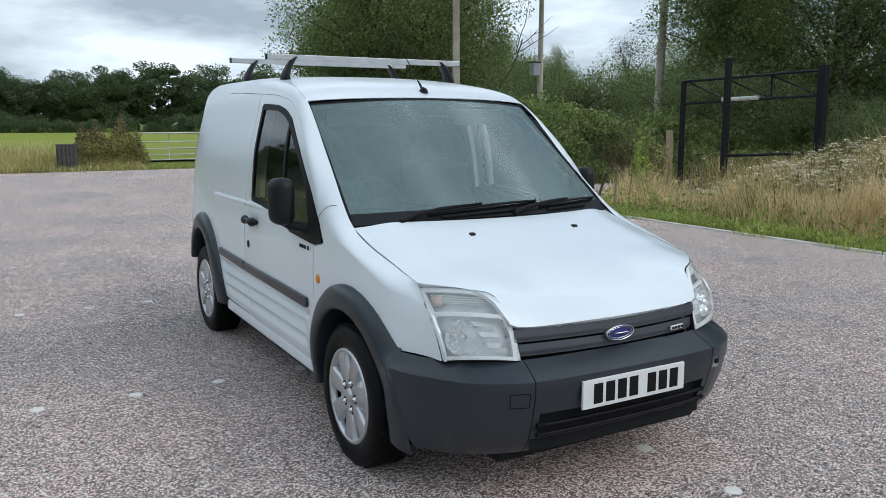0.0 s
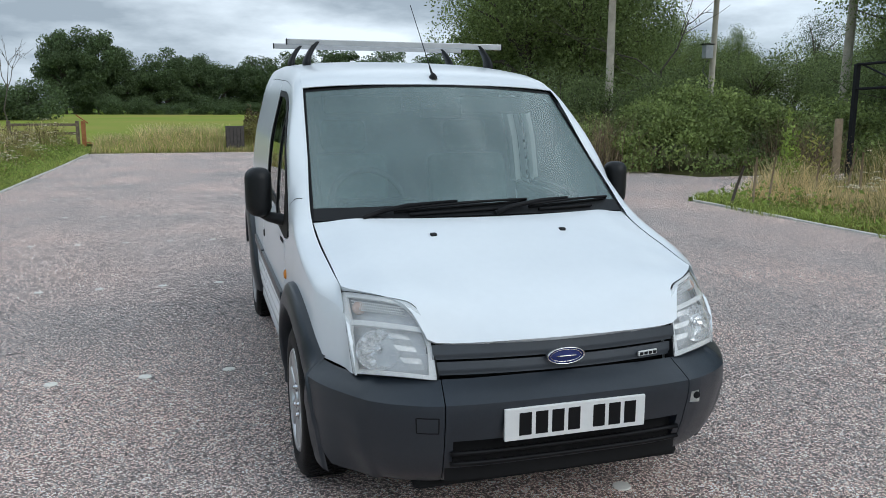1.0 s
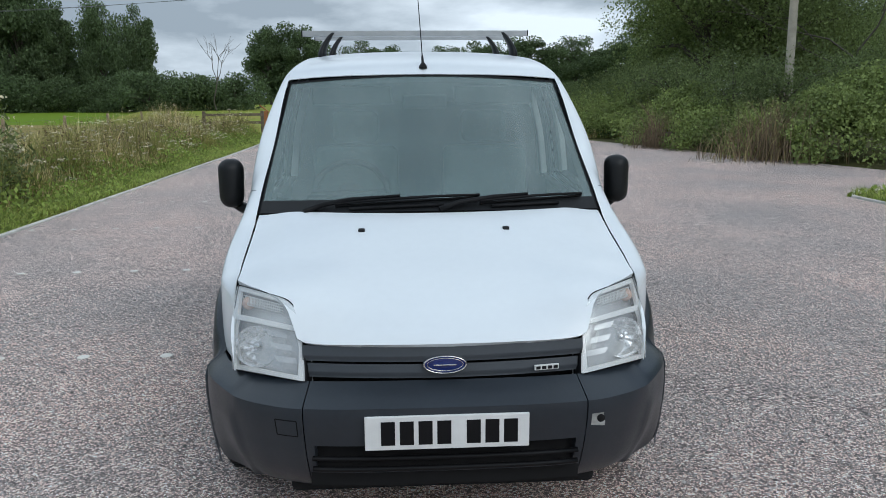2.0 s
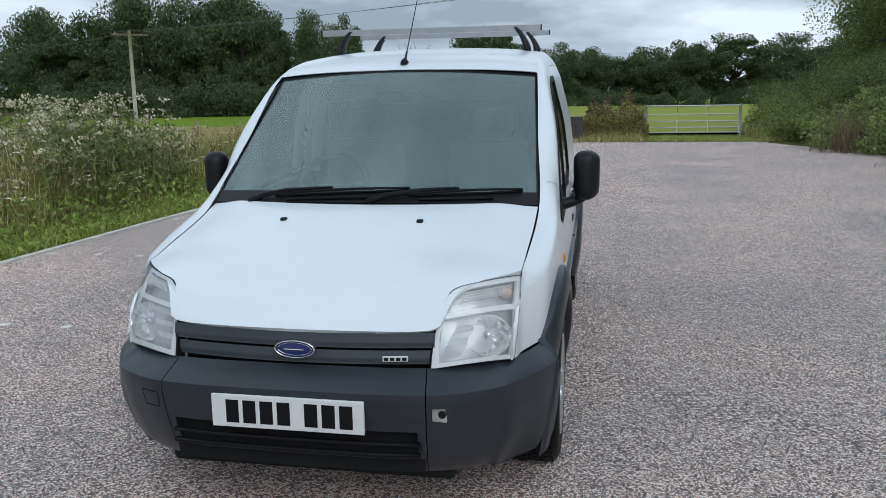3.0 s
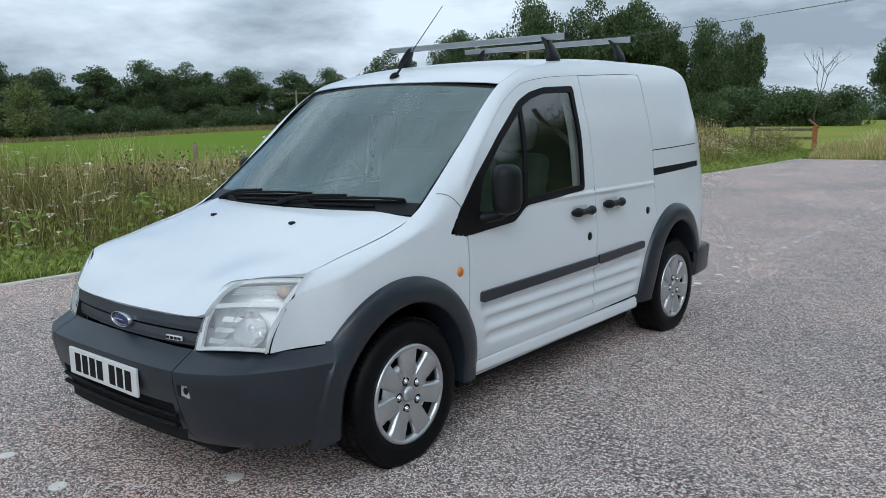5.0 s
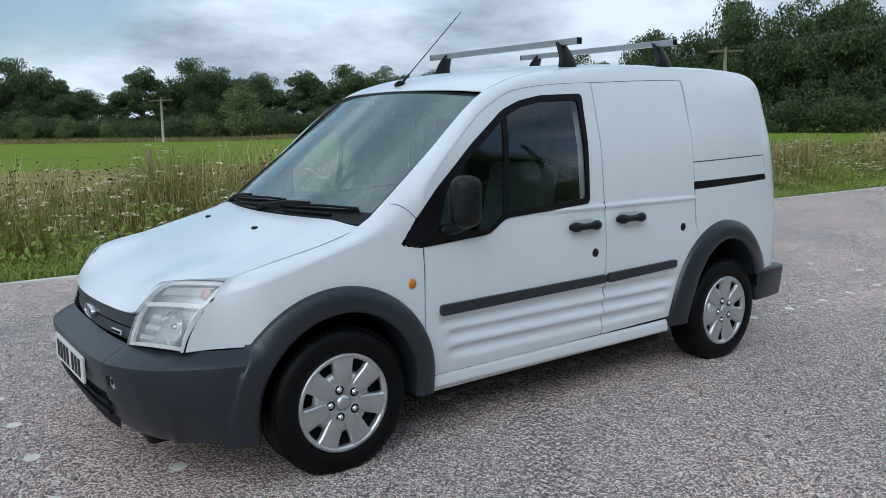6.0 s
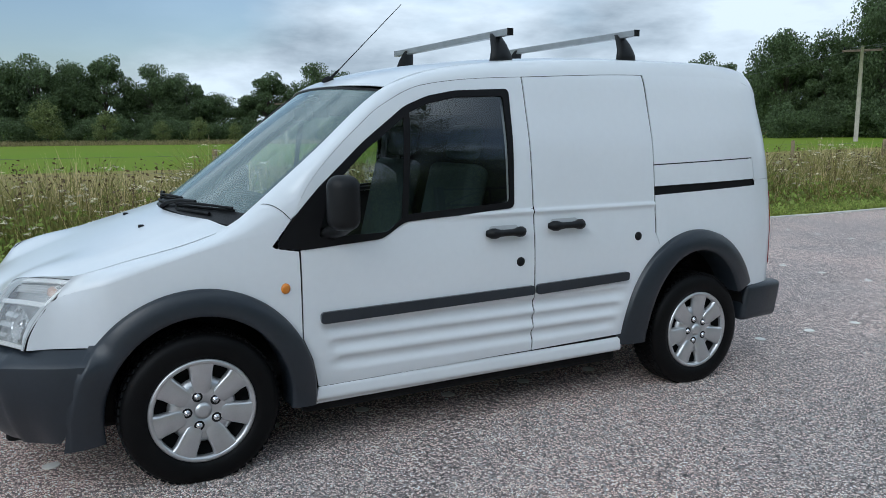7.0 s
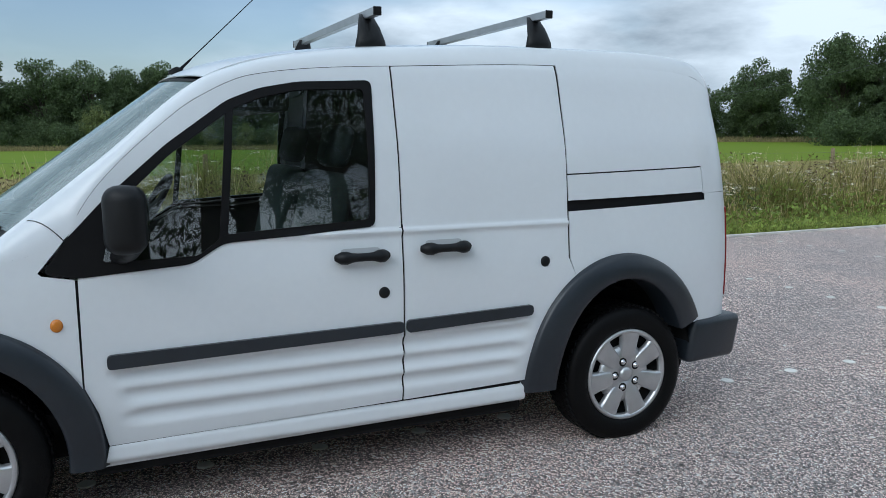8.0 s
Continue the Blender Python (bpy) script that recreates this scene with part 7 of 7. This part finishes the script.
# ---- height barrier over the lane ----
def height_barrier():
    b = thing("height_barrier", (11.9, 8.8, 0), "black steel height barrier with a lattice beam", "barrier")
    o = Vector((11.9, 8.8, 0))
    left_p, right_p, mid_p = Vector((12.28, 10.8, 0)) - o, Vector((11.72, 6.75, 0)) - o, Vector((10.22, 7.7, 0)) - o
    for p, h, w in ((left_p, 2.45, 0.048), (right_p, 2.55, 0.075), (mid_p, 2.69, 0.05)):
        bm = bmesh.new()
        box(bm, (p.x - w, p.y - w, -0.2), (p.x + w, p.y + w, h), 0.008)
        part("post", bm, M_BLACK_STEEL, b)
    for z0, z1 in ((2.44, 2.46), (1.93, 1.99)):
        bm = bmesh.new()
        tube(bm, [left_p + Vector((0, 0, z0)), right_p + Vector((0, 0, z1))], 0.032, 6)
        part("beam", bm, M_BLACK_STEEL, b)
    for k in range(3):
        p, q = left_p.lerp(right_p, 0.04 + 0.32 * k), left_p.lerp(right_p, 0.04 + 0.32 * (k + 1))
        bm = bmesh.new()
        tube(bm, [p + Vector((0, 0, 2.43)), q + Vector((0, 0, 1.97))], 0.02, 6)
        part("brace", bm, M_BLACK_STEEL, b)
        if k:
            bm = bmesh.new()
            tube(bm, [p + Vector((0, 0, 2.43)), p + Vector((0, 0, 1.95))], 0.02, 6)
            part("brace", bm, M_BLACK_STEEL, b)
    bm = bmesh.new()
    tube(bm, [mid_p + Vector((0, 0, 0.85)), right_p + Vector((0, 0, 0.90))], 0.03, 6)
    part("swing_bar", bm, M_BLACK_STEEL, b)
    bm = bmesh.new()
    tube(bm, [left_p.lerp(right_p, 0.34) + Vector((-0.05, -0.01, 1.985)), left_p.lerp(right_p, 0.60) + Vector((-0.05, -0.01, 1.995))], 0.05, 6)
    part("clearance_strip", bm, M_GALV, b, "pale clearance strip")


height_barrier()

wood_post(12.6, 11.5, 1.30, 0.09, "thick weathered timber post beside the height barrier")

# leaning sticks and stakes at the tip of the verge
STAKE = "pale thin stake in the verge"
for x, y, dx, dy, h, r, mat, label in ((6.69, 7.31, 0.15, -0.11, 0.64, 0.026, M_BARK, "dark stick leaning out of the verge"), (6.93, 7.07, 0.02, -0.01, 0.78, 0.022, M_POST, STAKE), (7.06, 6.90, 0.06, -0.04, 0.77, 0.016, M_POST, STAKE), (8.00, 7.00, 0.04, -0.03, 0.77, 0.016, M_POST, STAKE), (9.35, 7.80, 0.13, -0.07, 0.86, 0.018, M_POST, STAKE), (8.90, 7.02, 0.01, 0.0, 0.83, 0.022, M_POST, STAKE)):
    bm = bmesh.new()
    tube(bm, [(0, 0, -0.1), (dx * 0.5, dy * 0.5, h * 0.5), (dx, dy, h)], [r, r * 0.9, r * 0.7], 7)
    ob = part("stake", bm, mat)
    ob.location = (x, y, 0)
    tagged(ob, label, "stake", "stakes in the verge")
bm = bmesh.new()
box(bm, (-1.6, -0.04, 0.95), (1.6, 0.04, 1.09), 0.01, Matrix.Rotation(radians(-72), 4, "Z"))
box(bm, (-0.07, -0.07, -0.2), (0.07, 0.07, 1.1), 0.01)
ob = part("timber_barrier_rail", bm, M_TIMBER)
ob.location = (13.0, 5.0, 0)
tagged(ob, "weathered timber rail behind the flowers", "rail")


# ---- poles and overhead lines ----
def pole(x, y, h, r, label, arm=0.0, lean_x=0.0, box_z=0.0):
    p = thing("utility_pole", (x, y, rise(x, y)), label, "utility pole")
    bm = bmesh.new()
    tube(bm, [(0, 0, -0.3), (lean_x * 0.5, 0, h * 0.5), (lean_x, 0, h)], [r, r * 0.9, r * 0.75], 10)
    part("shaft", bm, M_POLE, p)
    if arm:
        bm = bmesh.new()
        box(bm, (-arm, -0.06, h - 0.42), (arm, 0.06, h - 0.26), 0.01, Matrix.Rotation(radians(35), 4, "Z"))
        part("crossarm", bm, M_TIMBER, p)
        for s in (-0.9, 0.0, 0.9):
            bm = bmesh.new()
            lathe(bm, [(0.05, h - 0.26), (0.06, h - 0.18), (0.03, h - 0.05), (0.0, h - 0.05)], 10, Matrix.Rotation(radians(35), 4, "Z") @ Matrix.Translation((arm * s, 0, 0)))
            part("insulator", bm, M_BLACK_STEEL, p)
    if box_z:
        bm = bmesh.new()
        box(bm, (-0.58, -0.26, box_z - 0.38), (-0.14, 0.10, box_z + 0.32), 0.03)
        part("transformer", bm, M_CABINET, p, "grey transformer box")
        bm = bmesh.new()
        box(bm, (-0.64, -0.30, box_z + 0.32), (-0.10, 0.14, box_z + 0.37), 0.01)
        part("transformer_lid", bm, M_BLACK_STEEL, p)
        bm = bmesh.new()
        tube(bm, [(-0.35, -0.1, box_z - 0.45), (-0.6, -0.1, box_z - 1.0), (-0.1, -0.1, box_z - 1.6), (0, -0.16, box_z - 3.2)], 0.025, 6)
        part("cable", bm, M_CABLE, p)
    return p


pole(11.25, 19.65, 7.6, 0.13, "weathered timber pole among the bushes")
pole(24.5, 33.2, 9.5, 0.17, "timber pole carrying a grey transformer box", 0, 0.1, 4.4)
pole(24.4, 24.1, 10.0, 0.20, "leaning timber pole before the big tree", 0, 0.35)
pole(-34.7, 54.5, 6.9, 0.16, "timber pole with a crossarm in the field", 1.3)
pole(-87.2, 26.9, 4.9, 0.15, "distant timber pole with a crossarm", 1.5)
pole(-65.9, 56.0, 4.3, 0.12, "distant timber pole with a crossarm", 1.4)


def wire(a, b, sag):
    bm = bmesh.new()
    a, b = Vector(a), Vector(b)
    tube(bm, [a.lerp(b, u) - Vector((0, 0, 4 * sag * u * (1 - u))) for u in steps(0, 1, 0.04)], 0.012, 5, False)
    tagged(part("overhead_line", bm, M_CABLE), "thin overhead line strung between poles", "cable", "overhead lines")


wire((24.5, 33.2, 9.45), (-34.0, 54.9, 7.1), 0.75)
wire((24.6, 33.3, 9.2), (-35.4, 54.1, 7.1), 0.8)
wire((11.25, 19.65, 7.4), (24.5, 33.2, 9.3), 0.4)
wire((24.5, 33.2, 9.3), (24.4, 24.1, 9.9), 0.2)
wire((-34.7, 54.5, 7.1), (-65.9, 56.0, 4.5), 0.5)
